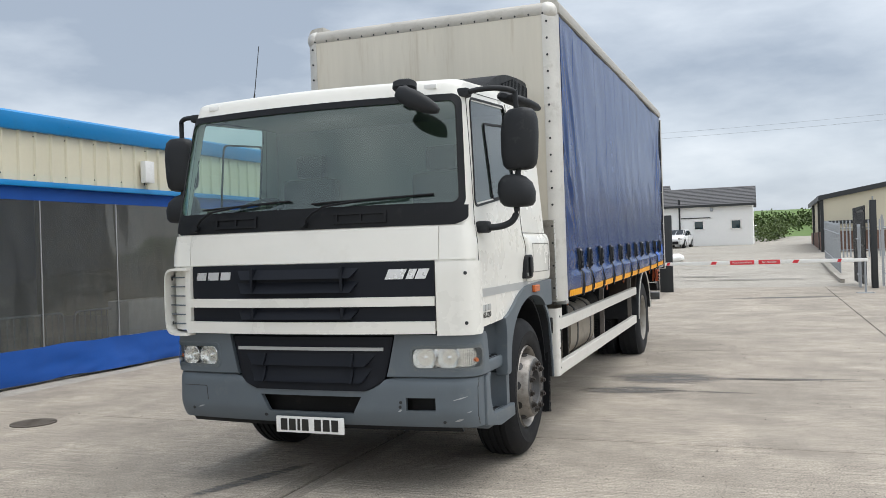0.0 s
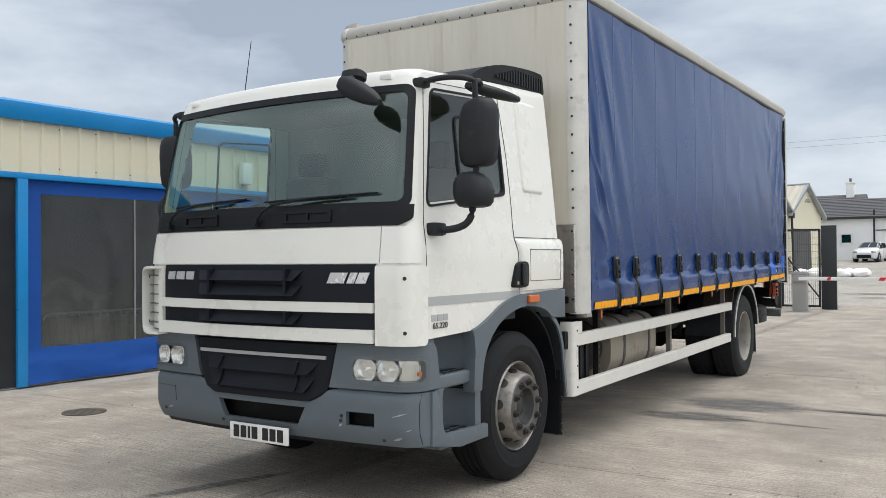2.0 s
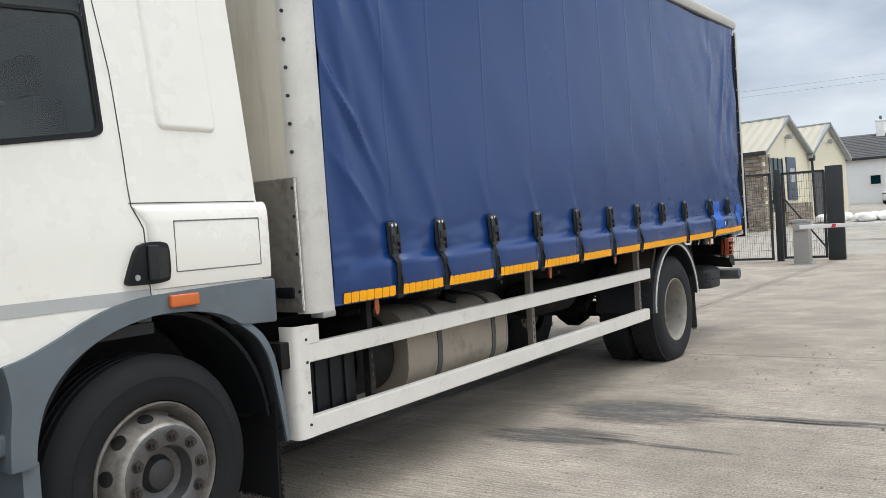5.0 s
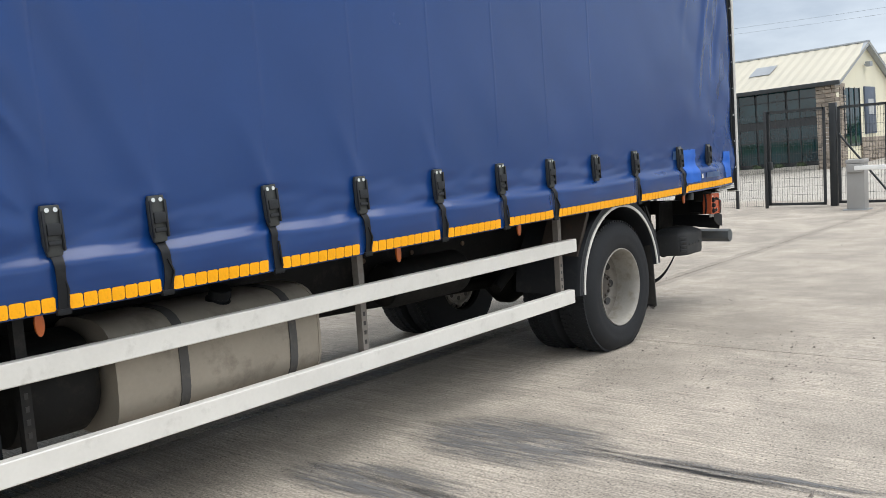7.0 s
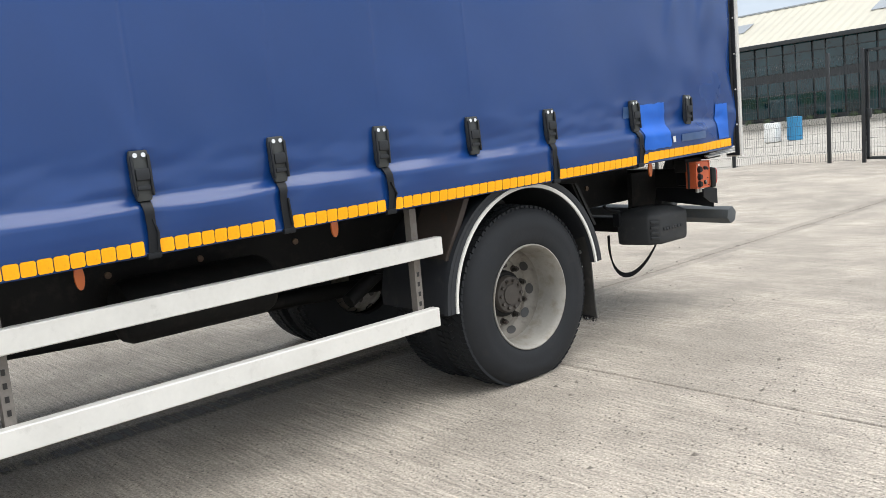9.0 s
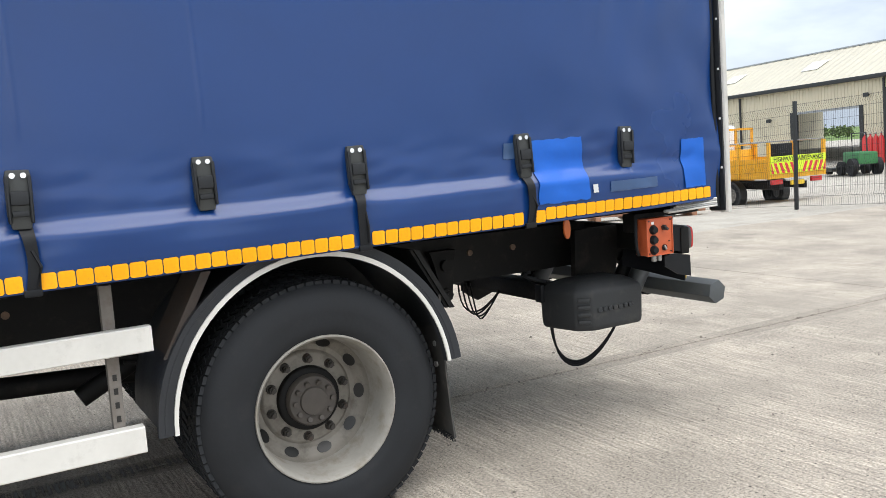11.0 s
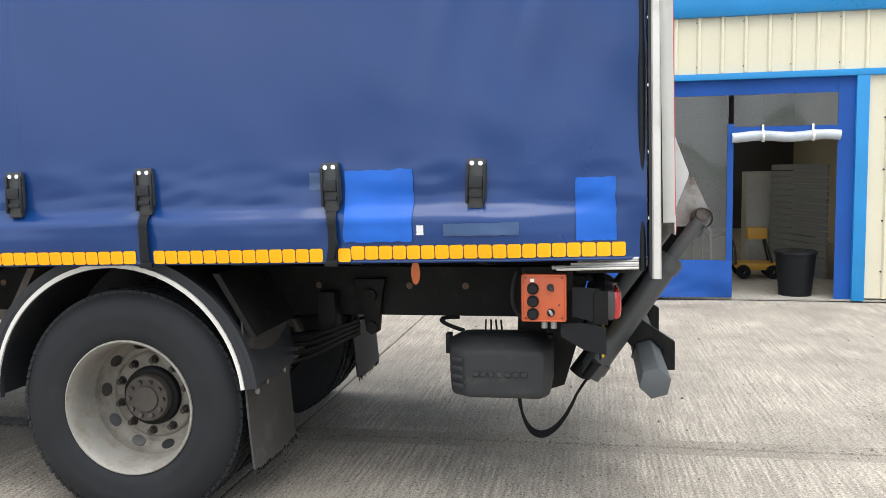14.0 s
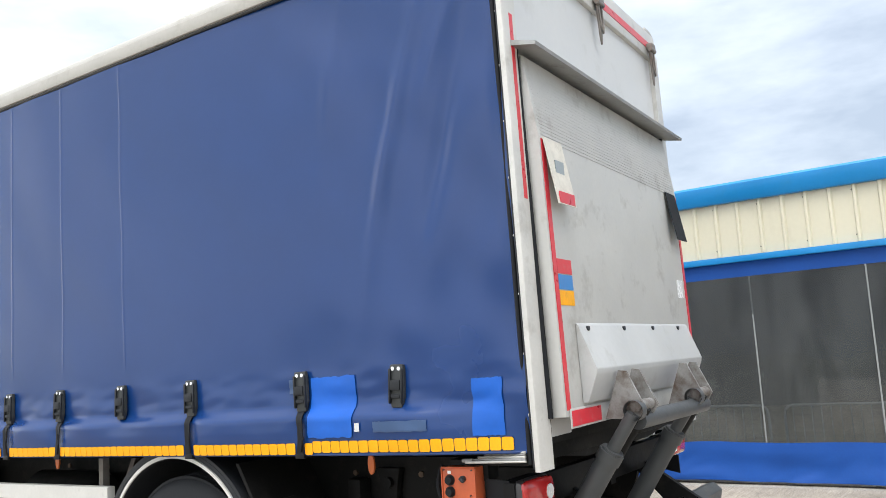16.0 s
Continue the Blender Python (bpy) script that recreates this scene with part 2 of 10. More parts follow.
RUST = mat("rusty_steel", (0.16, 0.105, 0.07), 0.8, var=0.3, scale=9, fine=60, bump=0.2, dirt=(0.06, 0.05, 0.045), dirt_amount=0.5)
STEEL = mat("worn_galvanised_steel", (0.36, 0.36, 0.35), 0.5, metal=0.6, var=0.15, scale=6, fine=60, bump=0.06, dirt=(0.16, 0.13, 0.10), dirt_amount=0.3)
TANKMAT = mat("dusty_tank_alloy", (0.31, 0.275, 0.225), 0.6, metal=0.3, var=0.12, scale=3, fine=40, bump=0.05, dirt=(0.12, 0.10, 0.085), dirt_amount=0.45)
CURTAIN = curtain_stuff("blue_tarpaulin", (0.0052, 0.036, 0.152))
PATCHB = mat("bright_blue_tape", (0.006, 0.10, 0.47), 0.42, spec=0.35, var=0.08, scale=6, fine=40, bump=0.06)
PATCHG = mat("dull_patch", (0.04, 0.085, 0.19), 0.4, var=0.1, scale=6, fine=40, bump=0.05)
YELLOW = mat("amber_reflective_tape", (0.92, 0.40, 0.003), 0.45, spec=0.3, var=0.10, scale=12, fine=90, bump=0.03, dirt=(0.35, 0.18, 0.03), dirt_amount=0.12)
ORANGE = mat("orange_enamel", (0.50, 0.10, 0.035), 0.45, var=0.10, scale=9, fine=80, bump=0.05, dirt=(0.25, 0.07, 0.03), dirt_amount=0.25)
AMBER = mat("amber_lens", (0.56, 0.13, 0.03), 0.2, var=0.05, bump=0.0)
REDLENS = mat("red_lamp_lens", (0.50, 0.02, 0.02), 0.15, var=0.08, bump=0.0, coat=0.6)
REDTAPE = mat("red_reflective_tape", (0.62, 0.03, 0.045), 0.35, var=0.1, scale=10, bump=0.02, dirt=(0.45, 0.30, 0.28), dirt_amount=0.2)
CHROME = mat("chrome", (0.75, 0.75, 0.76), 0.12, metal=1.0, var=0.05, bump=0.0, rvar=0.05)
PLATEW = mat("plate_white", (0.80, 0.80, 0.78), 0.3, var=0.03, bump=0.0)
PLATEY = mat("plate_yellow", (0.75, 0.52, 0.03), 0.35, var=0.05, bump=0.0)
BLACKINK = mat("black_print", (0.012, 0.012, 0.012), 0.4, var=0.05, bump=0.0)
SILVERINK = mat("silver_badge", (0.66, 0.67, 0.68), 0.3, metal=0.4, var=0.04, bump=0.0)
GAPGREY = mat("dusty_gap", (0.14, 0.135, 0.125), 0.8, var=0.2, scale=9, bump=0.0)
STRIPE = mat("grey_stripe_film", (0.40, 0.41, 0.41), 0.35, var=0.03, bump=0.0)
GREYPAINT = mat("grey_platform_paint", (0.52, 0.515, 0.49), 0.5, metal=0.15, var=0.08, scale=3, fine=40, bump=0.04, dirt=(0.24, 0.22, 0.19), dirt_amount=0.28)
SHUTTERW = mat("pale_door_panel", (0.58, 0.585, 0.58), 0.42, var=0.05, scale=2, fine=30, bump=0.02, dirt=(0.40, 0.39, 0.36), dirt_amount=0.15)
TREAD = mat("chequer_plate", (0.38, 0.36, 0.33), 0.42, metal=0.7, var=0.15, scale=6, fine=40, bump=0.05, dirt=(0.15, 0.13, 0.11), dirt_amount=0.35)
BEAMGREY = mat("hexagon_beam_paint", (0.060, 0.067, 0.072), 0.5, var=0.12, scale=6, fine=50, bump=0.06, dirt=(0.10, 0.09, 0.08), dirt_amount=0.3)
SCREEN = glass("windscreen_glass", (0.66, 0.86, 0.79), gloss=0.14)
SIDEGLASS = glass("side_glass", (0.78, 0.83, 0.82))
CLEARLENS = glass("clear_lens", (0.90, 0.91, 0.90))
MIRRORGLASS = mat("mirror_glass", (0.8, 0.8, 0.8), 0.03, metal=1.0, var=0.0, bump=0.0, rvar=0.0)
INTERIOR = mat("cab_trim_dark", (0.022, 0.024, 0.026), 0.75, var=0.15, bump=0.1)
INTERIORL = mat("cab_trim_grey", (0.15, 0.165, 0.155), 0.8, var=0.1, bump=0.1)

CREAM = mat("cream_cladding", (0.70, 0.655, 0.50), 0.42, var=0.04, scale=0.8, fine=20, bump=0.02, dirt=(0.50, 0.45, 0.32), dirt_amount=0.08)
BLUETRIM = mat("blue_trim_paint", (0.012, 0.235, 0.56), 0.36, var=0.08, scale=1.5, fine=25, bump=0.02, dirt=(0.05, 0.22, 0.42), dirt_amount=0.15)
BLUETARP = mat("blue_door_tarp", (0.010, 0.075, 0.33), 0.6, spec=0.3, var=0.12, scale=2, fine=40, bump=0.12)
CLEARPVC = glass("clear_pvc", (0.50, 0.51, 0.50), 0.05)
n_, l_ = CLEARPVC.node_tree.nodes, CLEARPVC.node_tree.links
df_, nz_, rg_, mx_, co_, mp_ = (n_.new(k) for k in ("ShaderNodeBsdfDiffuse", "ShaderNodeTexNoise", "ShaderNodeMapRange", "ShaderNodeMixShader", "ShaderNodeTexCoord", "ShaderNodeMapping"))
df_.inputs[0].default_value = (0.25, 0.265, 0.265, 1)
mp_.inputs["Scale"].default_value = (1, 1.3, 0.45)
nz_.inputs["Scale"].default_value, nz_.inputs["Detail"].default_value, nz_.inputs["Roughness"].default_value = 2.2, 8, 0.7
rg_.inputs[1].default_value, rg_.inputs[2].default_value, rg_.inputs[3].default_value, rg_.inputs[4].default_value = 0.30, 0.80, 0.15, 0.40
l_.new(co_.outputs["Object"], mp_.inputs[0])
l_.new(mp_.outputs[0], nz_.inputs["Vector"])
sp_, sr_, sm_ = n_.new("ShaderNodeTexNoise"), n_.new("ShaderNodeMapRange"), n_.new("ShaderNodeMath")
sp_.inputs["Scale"].default_value, sp_.inputs["Detail"].default_value = 26, 2
sr_.inputs[1].default_value, sr_.inputs[2].default_value, sr_.inputs[4].default_value = 0.68, 0.74, 0.3
l_.new(co_.outputs["Object"], sp_.inputs["Vector"])
l_.new(sp_.outputs[0], sr_.inputs[0])
l_.new(nz_.outputs[0], sm_.inputs[0])
l_.new(sr_.outputs[0], sm_.inputs[1])
l_.new(sm_.outputs[0], rg_.inputs[0])
out_ = next(k for k in n_ if k.bl_idname == "ShaderNodeOutputMaterial")
src_ = out_.inputs[0].links[0].from_socket
l_.new(rg_.outputs[0], mx_.inputs[0])
l_.new(src_, mx_.inputs[1])
l_.new(df_.outputs[0], mx_.inputs[2])
l_.new(mx_.outputs[0], out_.inputs[0])
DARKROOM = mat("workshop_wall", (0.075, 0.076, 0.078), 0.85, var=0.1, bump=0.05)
SLAB = concrete("tined_concrete", (0.525, 0.465, 0.39))
FARCON = concrete("far_concrete", (0.43, 0.40, 0.35), tine=False)
WHITEWALL = mat("white_render", (0.86, 0.86, 0.85), 0.8, var=0.03, scale=0.5, fine=6, bump=0.05)
SLATE = mat("slate_roof", (0.085, 0.085, 0.09), 0.6, var=0.2, scale=1.5, fine=10, bump=0.1)
DARKSTEEL = mat("dark_coated_steel", (0.016, 0.019, 0.022), 0.45, var=0.15, scale=4, fine=40, bump=0.03)
GALV = mat("galvanised_palisade", (0.34, 0.36, 0.38), 0.5, metal=0.5, var=0.1, scale=3, fine=30, bump=0.04)
ROOFPALE = mat("pale_metal_roof", (0.50, 0.465, 0.375), 0.45, var=0.05, scale=0.6, fine=10, bump=0.02)
SHEDCREAM = mat("shed_cladding", (0.60, 0.55, 0.42), 0.5, var=0.05, scale=0.6, fine=10, bump=0.03)
STONEMAT = mat("rubble_stone", (0.26, 0.22, 0.18), 0.85, var=0.3, scale=3, fine=20, bump=0.3, piece=0.25)
OFFICEGLASS = mat("office_glazing", (0.004, 0.024, 0.030), 0.02, var=0.6, scale=0.9, fine=5, bump=0.05, spec=0.5, rvar=0.02)
GRASS = mat("grass", (0.10, 0.17, 0.035), 0.9, var=0.25, scale=0.15, fine=2, bump=0.2)
LEAF = mat("leaf_green", (0.072, 0.108, 0.028), 0.7, var=0.35, scale=0.8, fine=5, bump=0.0)
BARK = mat("bark", (0.11, 0.085, 0.06), 0.9, var=0.3, scale=6, fine=30, bump=0.4)


# ---- mesh helpers ----
def link_mesh(name, bm, material, smooth=False):
    me = bpy.data.meshes.new(name)
    bmesh.ops.recalc_face_normals(bm, faces=bm.faces[:])
    bm.to_mesh(me)
    bm.free()
    for m in (material if isinstance(material, (list, tuple)) else [material]):
        me.materials.append(m)
    if smooth:
        me.shade_smooth()
        me.set_sharp_from_angle(angle=radians(38))
    return new(name, me)


def part(name, bm, material, parent, label="", m=None, smooth=True):
    ob = link_mesh(name, bm, material, smooth)
    ob.parent = parent
    if m is not None:
        ob.matrix_basis = m
    return tagged(ob, label)


def solo(name, bm, material, label, category, group="", kind="", smooth=True, m=None):
    ob = link_mesh(name, bm, material, smooth)
    if m is not None:
        ob.matrix_basis = m
    return tagged(ob, label, category, group, kind)


def thing(name, label, category, group="", kind="", m=None):
    ob = new(name)
    ob.empty_display_size = 0.2
    if m is not None:
        ob.matrix_basis = m
    return tagged(ob, label, category, group, kind)


def B():
    return bmesh.new()


def box(bm, x0, x1, y0, y1, z0, z1, bev=0.0, seg=2, m=None):
    g = bmesh.ops.create_cube(bm, size=1.0)
    vs = g["verts"]
    bmesh.ops.transform(bm, verts=vs, matrix=Matrix.Translation(((x0 + x1) / 2, (y0 + y1) / 2, (z0 + z1) / 2)) @ Matrix.Diagonal((abs(x1 - x0), abs(y1 - y0), abs(z1 - z0), 1)))
    if bev:
        es = list({e for v in vs for e in v.link_edges})
        r = bmesh.ops.bevel(bm, geom=es, offset=bev, segments=seg, affect="EDGES", profile=0.6)
        vs = list({v for f in r["faces"] for v in f.verts} | {v for v in vs if v.is_valid})
    if m is not None:
        bmesh.ops.transform(bm, verts=vs, matrix=m)
    return vs


def cyl(bm, p0, p1, r0, r1=None, n=16, caps=True):
    p0, p1 = Vector(p0), Vector(p1)
    d = p1 - p0
    g = bmesh.ops.create_cone(bm, cap_ends=caps, segments=n, radius1=r0, radius2=r0 if r1 is None else r1, depth=d.length)
    bmesh.ops.transform(bm, verts=g["verts"], matrix=Matrix.Translation((p0 + p1) / 2) @ d.to_track_quat("Z", "Y").to_matrix().to_4x4())
    return g["verts"]


def tube(bm, pts, r, n=8):
    """A round bar along a list of points."""
    pts = [Vector(p) for p in pts]
    rings = []
    for i, p in enumerate(pts):
        d = (pts[min(i + 1, len(pts) - 1)] - pts[max(i - 1, 0)]).normalized()
        side = d.cross(Vector((0.13, 0.21, 0.97))).normalized()
        up = side.cross(d)
        rings.append([bm.verts.new(p + r * (math.cos(a) * side + math.sin(a) * up)) for a in (2 * math.pi * k / n for k in range(n))])
    for a, b in zip(rings, rings[1:]):
        for k in range(n):
            bm.faces.new((a[k], a[(k + 1) % n], b[(k + 1) % n], b[k]))
    bm.faces.new(rings[0][::-1])
    bm.faces.new(rings[-1])


def bez(a, b, c, d, n=12):
    a, b, c, d = (Vector(v) for v in (a, b, c, d))
    return [a * (1 - t) ** 3 + b * 3 * t * (1 - t) ** 2 + c * 3 * t * t * (1 - t) + d * t ** 3 for t in (i / n for i in range(n + 1))]


def lathe(bm, prof, n=40, m=None, close=False):
    """Turn a profile of (radius, x) about the x axis."""
    rings = []
    for r, x in prof:
        rings.append([bm.verts.new((x, r * math.cos(2 * math.pi * k / n), r * math.sin(2 * math.pi * k / n))) for k in range(n)])
    pairs = list(zip(rings, rings[1:])) + ([(rings[-1], rings[0])] if close else [])
    for a, b in pairs:
        for k in range(n):
            bm.faces.new((a[k], a[(k + 1) % n], b[(k + 1) % n], b[k]))
    vs = [v for ring in rings for v in ring]
    if m is not None:
        bmesh.ops.transform(bm, verts=vs, matrix=m)
    return vs


def prism(bm, poly, axis, a, b, bev=0.0):
    """Extrude a polygon of 2D points along an axis from a to b. Axis x: points are (y, z); y: (x, z); z: (x, y)."""
    def p3(u, v, w):
        return {"x": (w, u, v), "y": (u, w, v), "z": (u, v, w)}[axis]
    lo = [bm.verts.new(p3(u, v, a)) for u, v in poly]
    hi = [bm.verts.new(p3(u, v, b)) for u, v in poly]
    fs = [bm.faces.new(lo[::-1]), bm.faces.new(hi)]
    k = len(poly)
    for i in range(k):
        fs.append(bm.faces.new((lo[i], lo[(i + 1) % k], hi[(i + 1) % k], hi[i])))
    vs = lo + hi
    if bev:
        es = list({e for f in fs for e in f.edges})
        r = bmesh.ops.bevel(bm, geom=es, offset=bev, segments=2, affect="EDGES", profile=0.6)
        vs = [v for v in vs if v.is_valid] + list({v for f in r["faces"] for v in f.verts})
    return vs


def sheet(bm, fn, us, vs, thick=None):
    """A grid of fn(u, v) points; thick: a second layer fn(u, v, thick) joined round the edge."""
    A = [[bm.verts.new(fn(u, v, 0.0)) for u in us] for v in vs]
    for i in range(len(vs) - 1):
        for j in range(len(us) - 1):
            bm.faces.new((A[i][j], A[i][j + 1], A[i + 1][j + 1], A[i + 1][j]))
    if thick is not None:
        C = [[bm.verts.new(fn(u, v, thick)) for u in us] for v in vs]
        nv, nu = len(vs) - 1, len(us) - 1
        for i in range(nv):
            for j in range(nu):
                bm.faces.new((C[i][j], C[i + 1][j], C[i + 1][j + 1], C[i][j + 1]))
        for j in range(nu):
            bm.faces.new((A[0][j], C[0][j], C[0][j + 1], A[0][j + 1]))
            bm.faces.new((A[nv][j], A[nv][j + 1], C[nv][j + 1], C[nv][j]))
        for i in range(nv):
            bm.faces.new((A[i][0], A[i + 1][0], C[i + 1][0], C[i][0]))
            bm.faces.new((A[i][nu], C[i][nu], C[i + 1][nu], A[i + 1][nu]))
    return A


def holed(bm, fn, us, vs, hole, thick):
    """A plate of fn(u, v, depth) with openings where hole(u, v) of a cell's middle is true."""
    keep = {(i, j) for i in range(len(vs) - 1) for j in range(len(us) - 1) if not hole((us[j] + us[j + 1]) / 2, (vs[i] + vs[i + 1]) / 2)}
    L = [[[bm.verts.new(fn(u, v, o)) for u in us] for v in vs] for o in (0.0, thick)]
    for i, j in keep:
        for k, q in ((0, 1), (1, -1)):
            bm.faces.new((L[k][i][j], L[k][i][j + 1], L[k][i + 1][j + 1], L[k][i + 1][j])[::q])
        for di, dj, a, b in ((-1, 0, (i, j), (i, j + 1)), (1, 0, (i + 1, j), (i + 1, j + 1)), (0, -1, (i, j), (i + 1, j)), (0, 1, (i, j + 1), (i + 1, j + 1))):
            if (i + di, j + dj) not in keep:
                bm.faces.new((L[0][a[0]][a[1]], L[0][b[0]][b[1]], L[1][b[0]][b[1]], L[1][a[0]][a[1]]))
    bmesh.ops.delete(bm, geom=[v for v in bm.verts if not v.link_faces], context="VERTS")


def smooth_line(pts, n=5):
    """Points of a soft curve through the given ones."""
    res = []
    for i in range(len(pts) - 1):
        p0, p1, p2, p3 = (Vector(pts[max(0, min(len(pts) - 1, i + k))]) for k in (-1, 0, 1, 2))
        for t in (q / n for q in range(n)):
            res.append(tuple(0.5 * (2 * p1 + (p2 - p0) * t + (2 * p0 - 5 * p1 + 4 * p2 - p3) * t * t + (3 * p1 - p0 - 3 * p2 + p3) * t ** 3)))
    return res + [tuple(pts[-1])]


def pod(bm, secs, m, n=24, power=0.72):
    """A rounded housing: sections (z, half width, half depth, x shift) of squarish ovals."""
    rings = []
    for z, a, b, dx in secs:
        ring_ = []
        for k in range(n):
            t = 2 * math.pi * k / n
            c, s = math.cos(t), math.sin(t)
            ring_.append(bm.verts.new(m @ Vector((dx + a * math.copysign(abs(c) ** power, c), b * math.copysign(abs(s) ** power, s), z))))
        rings.append(ring_)
    for p, q in zip(rings, rings[1:]):
        for k in range(n):
            bm.faces.new((p[k], p[(k + 1) % n], q[(k + 1) % n], q[k]))
    bm.faces.new(rings[0][::-1])
    bm.faces.new(rings[-1])


def lin(a, b, n):
    return [a + (b - a) * i / n for i in range(n + 1)]


def lettering(name, text, size, material, parent, m, label="", depth=0.002, squeeze=1.0, shear=0.0, bold=0.0):
    """Words as a mesh, centred on m, facing +z of m."""
    cu = bpy.data.curves.new(name, "FONT")
    cu.body, cu.size, cu.align_x, cu.align_y, cu.extrude, cu.shear, cu.offset = text, size, "CENTER", "CENTER", depth, shear, bold
    tmp = bpy.data.objects.new(name, cu)
    scene.collection.objects.link(tmp)
    dg = bpy.context.evaluated_depsgraph_get()
    me = bpy.data.meshes.new_from_object(tmp.evaluated_get(dg))
    bpy.data.objects.remove(tmp)
    bpy.data.curves.remove(cu)
    me.transform(Matrix.Diagonal((squeeze, 1, 1, 1)))
    me.materials.clear()
    me.materials.append(material)
    ob = new(name, me)
    ob.parent = parent
    ob.matrix_basis = m
    return tagged(ob, label)


FRONT = pose(0, 0, 0, 90, 0, 0)       # text that faces -y
SIDE = pose(0, 0, 0, 90, 0, 90)       # text that faces +x
REAR = pose(0, 0, 0, 90, 0, 180)      # text that faces +y


# ---- ground ----
def gz(x, y):
    """Height of the ground: level yard, a slow rise beyond the gate, a slight fall to the west yard."""
    def step(a, b, v):
        k = min(1.0, max(0.0, (v - a) / (b - a)))
        return k * k * (3 - 2 * k)
    rise = (1.45 * step(24, 84, y) + 0.035 * max(0.0, y - 84)) * (1 - 0.75 * step(6, 30, -x) - 0.24 * step(30, 60, -x))
    fall = -0.62 * step(2, 19, -x) * step(12, 22, y)
    return rise + fall * (1 - step(34, 60, y))


bm = B()
gx = [-600, -300, -160, -90, -60] + lin(-40, 40, 40) + [60, 90, 160, 300, 600]
gy = [-600, -300, -120, -60] + lin(-30, 110, 70) + [130, 160, 220, 320, 600, 900]
grid = sheet(bm, lambda u, v, o: (u, v, gz(u, v) - 0.02), gx, gy)
bm.faces.ensure_lookup_table()
for f in bm.faces:
    c = f.calc_center_median()
    if c.y > 96 or abs(c.x) > 62 or c.y < -45:
        f.material_index = 1
ground = solo("ground", bm, [FARCON, GRASS], "worn pale concrete yard reaching to green fields", "ground", kind="structure")

slab_x = [-5.75, -0.15, 4.7, 9.6]
slab_y = [-17.0, -10.8, -4.6, 1.6, 7.8, 14.0, 20.3, 25.6]
for i in range(len(slab_x) - 1):
    for j in range(len(slab_y) - 1):
        bm = B()
        x0, x1, y0, y1 = slab_x[i] + 0.010, slab_x[i + 1] - 0.010, slab_y[j] + 0.008, slab_y[j + 1] - 0.008
        box(bm, x0, x1, y0, y1, -0.03, 0.0, 0.006, 1)
        part("slab", bm, SLAB, ground, smooth=False)

JOINTDIRT = mat("joint_dirt", (0.075, 0.068, 0.058), 0.9, var=0.4, scale=7, fine=60, bump=0.3)
for x in slab_x[1:-1]:
    bm = B()
    sheet(bm, lambda u, v, o: (x + u, v, -0.011 + 0.006 * noise.noise((v * 3.0, x, 0))), [-0.012, 0.012], lin(slab_y[0], slab_y[-1], 160))
    part("joint_filler", bm, JOINTDIRT, ground, "dirt-filled slab joint")
for y in slab_y[1:-1]:
    bm = B()
    sheet(bm, lambda u, v, o: (v, y + u, -0.012 + 0.006 * noise.noise((v * 3.0, y, 0))), [-0.010, 0.010], lin(slab_x[0], slab_x[-1], 60))
    part("joint_filler", bm, JOINTDIRT, ground, "dirt-filled slab joint")

# oil and tyre marks, thin dark films with ragged edges
STAINMAT = mat("oil_stain", (0.13, 0.128, 0.127), 0.75, var=0.25, scale=5, fine=40, bump=0.05)
n_, l_ = STAINMAT.node_tree.nodes, STAINMAT.node_tree.links
tr_, mx_, at_ = n_.new("ShaderNodeBsdfTransparent"), n_.new("ShaderNodeMixShader"), n_.new("ShaderNodeTexCoord")
gr_, nz_, rg_ = n_.new("ShaderNodeTexGradient"), n_.new("ShaderNodeTexNoise"), n_.new("ShaderNodeMapRange")
gr_.gradient_type = "SPHERICAL"
nz_.inputs["Scale"].default_value, nz_.inputs["Detail"].default_value, nz_.inputs["Roughness"].default_value = 3.5, 10, 0.85
ml_ = n_.new("ShaderNodeMath")
ml_.operation = "MULTIPLY"
l_.new(at_.outputs["Object"], gr_.inputs[0])
geo_ = n_.new("ShaderNodeNewGeometry")
mpx_ = n_.new("ShaderNodeMapping")
mpx_.inputs["Scale"].default_value = (1.0, 5.0, 1)
l_.new(geo_.outputs["Position"], mpx_.inputs[0])
l_.new(mpx_.outputs[0], nz_.inputs["Vector"])
l_.new(gr_.outputs["Fac"], ml_.inputs[0])
l_.new(nz_.outputs[0], ml_.inputs[1])
rg_.inputs[1].default_value, rg_.inputs[2].default_value, rg_.inputs[4].default_value = 0.13, 0.28, 0.95
l_.new(ml_.outputs[0], rg_.inputs[0])
rk_, rm_, rx_, rp_ = n_.new("ShaderNodeTexNoise"), n_.new("ShaderNodeMapRange"), n_.new("ShaderNodeMath"), n_.new("ShaderNodeMapping")
rp_.inputs["Scale"].default_value = (2.2, 36, 1)
rk_.inputs["Scale"].default_value, rk_.inputs["Detail"].default_value, rk_.inputs["Roughness"].default_value = 1.0, 4, 0.7
rm_.inputs[1].default_value, rm_.inputs[2].default_value, rm_.inputs[3].default_value, rm_.inputs[4].default_value = 0.40, 0.60, 1.0, 0.25
rx_.operation = "MULTIPLY"
l_.new(geo_.outputs["Position"], rp_.inputs[0])
l_.new(rp_.outputs[0], rk_.inputs["Vector"])
l_.new(rk_.outputs[0], rm_.inputs[0])
l_.new(rg_.outputs[0], rx_.inputs[0])
l_.new(rm_.outputs[0], rx_.inputs[1])
l_.new(rx_.outputs[0], mx_.inputs[0])
l_.new(tr_.outputs[0], mx_.inputs[1])
l_.new(n_["Principled BSDF"].outputs[0], mx_.inputs[2])
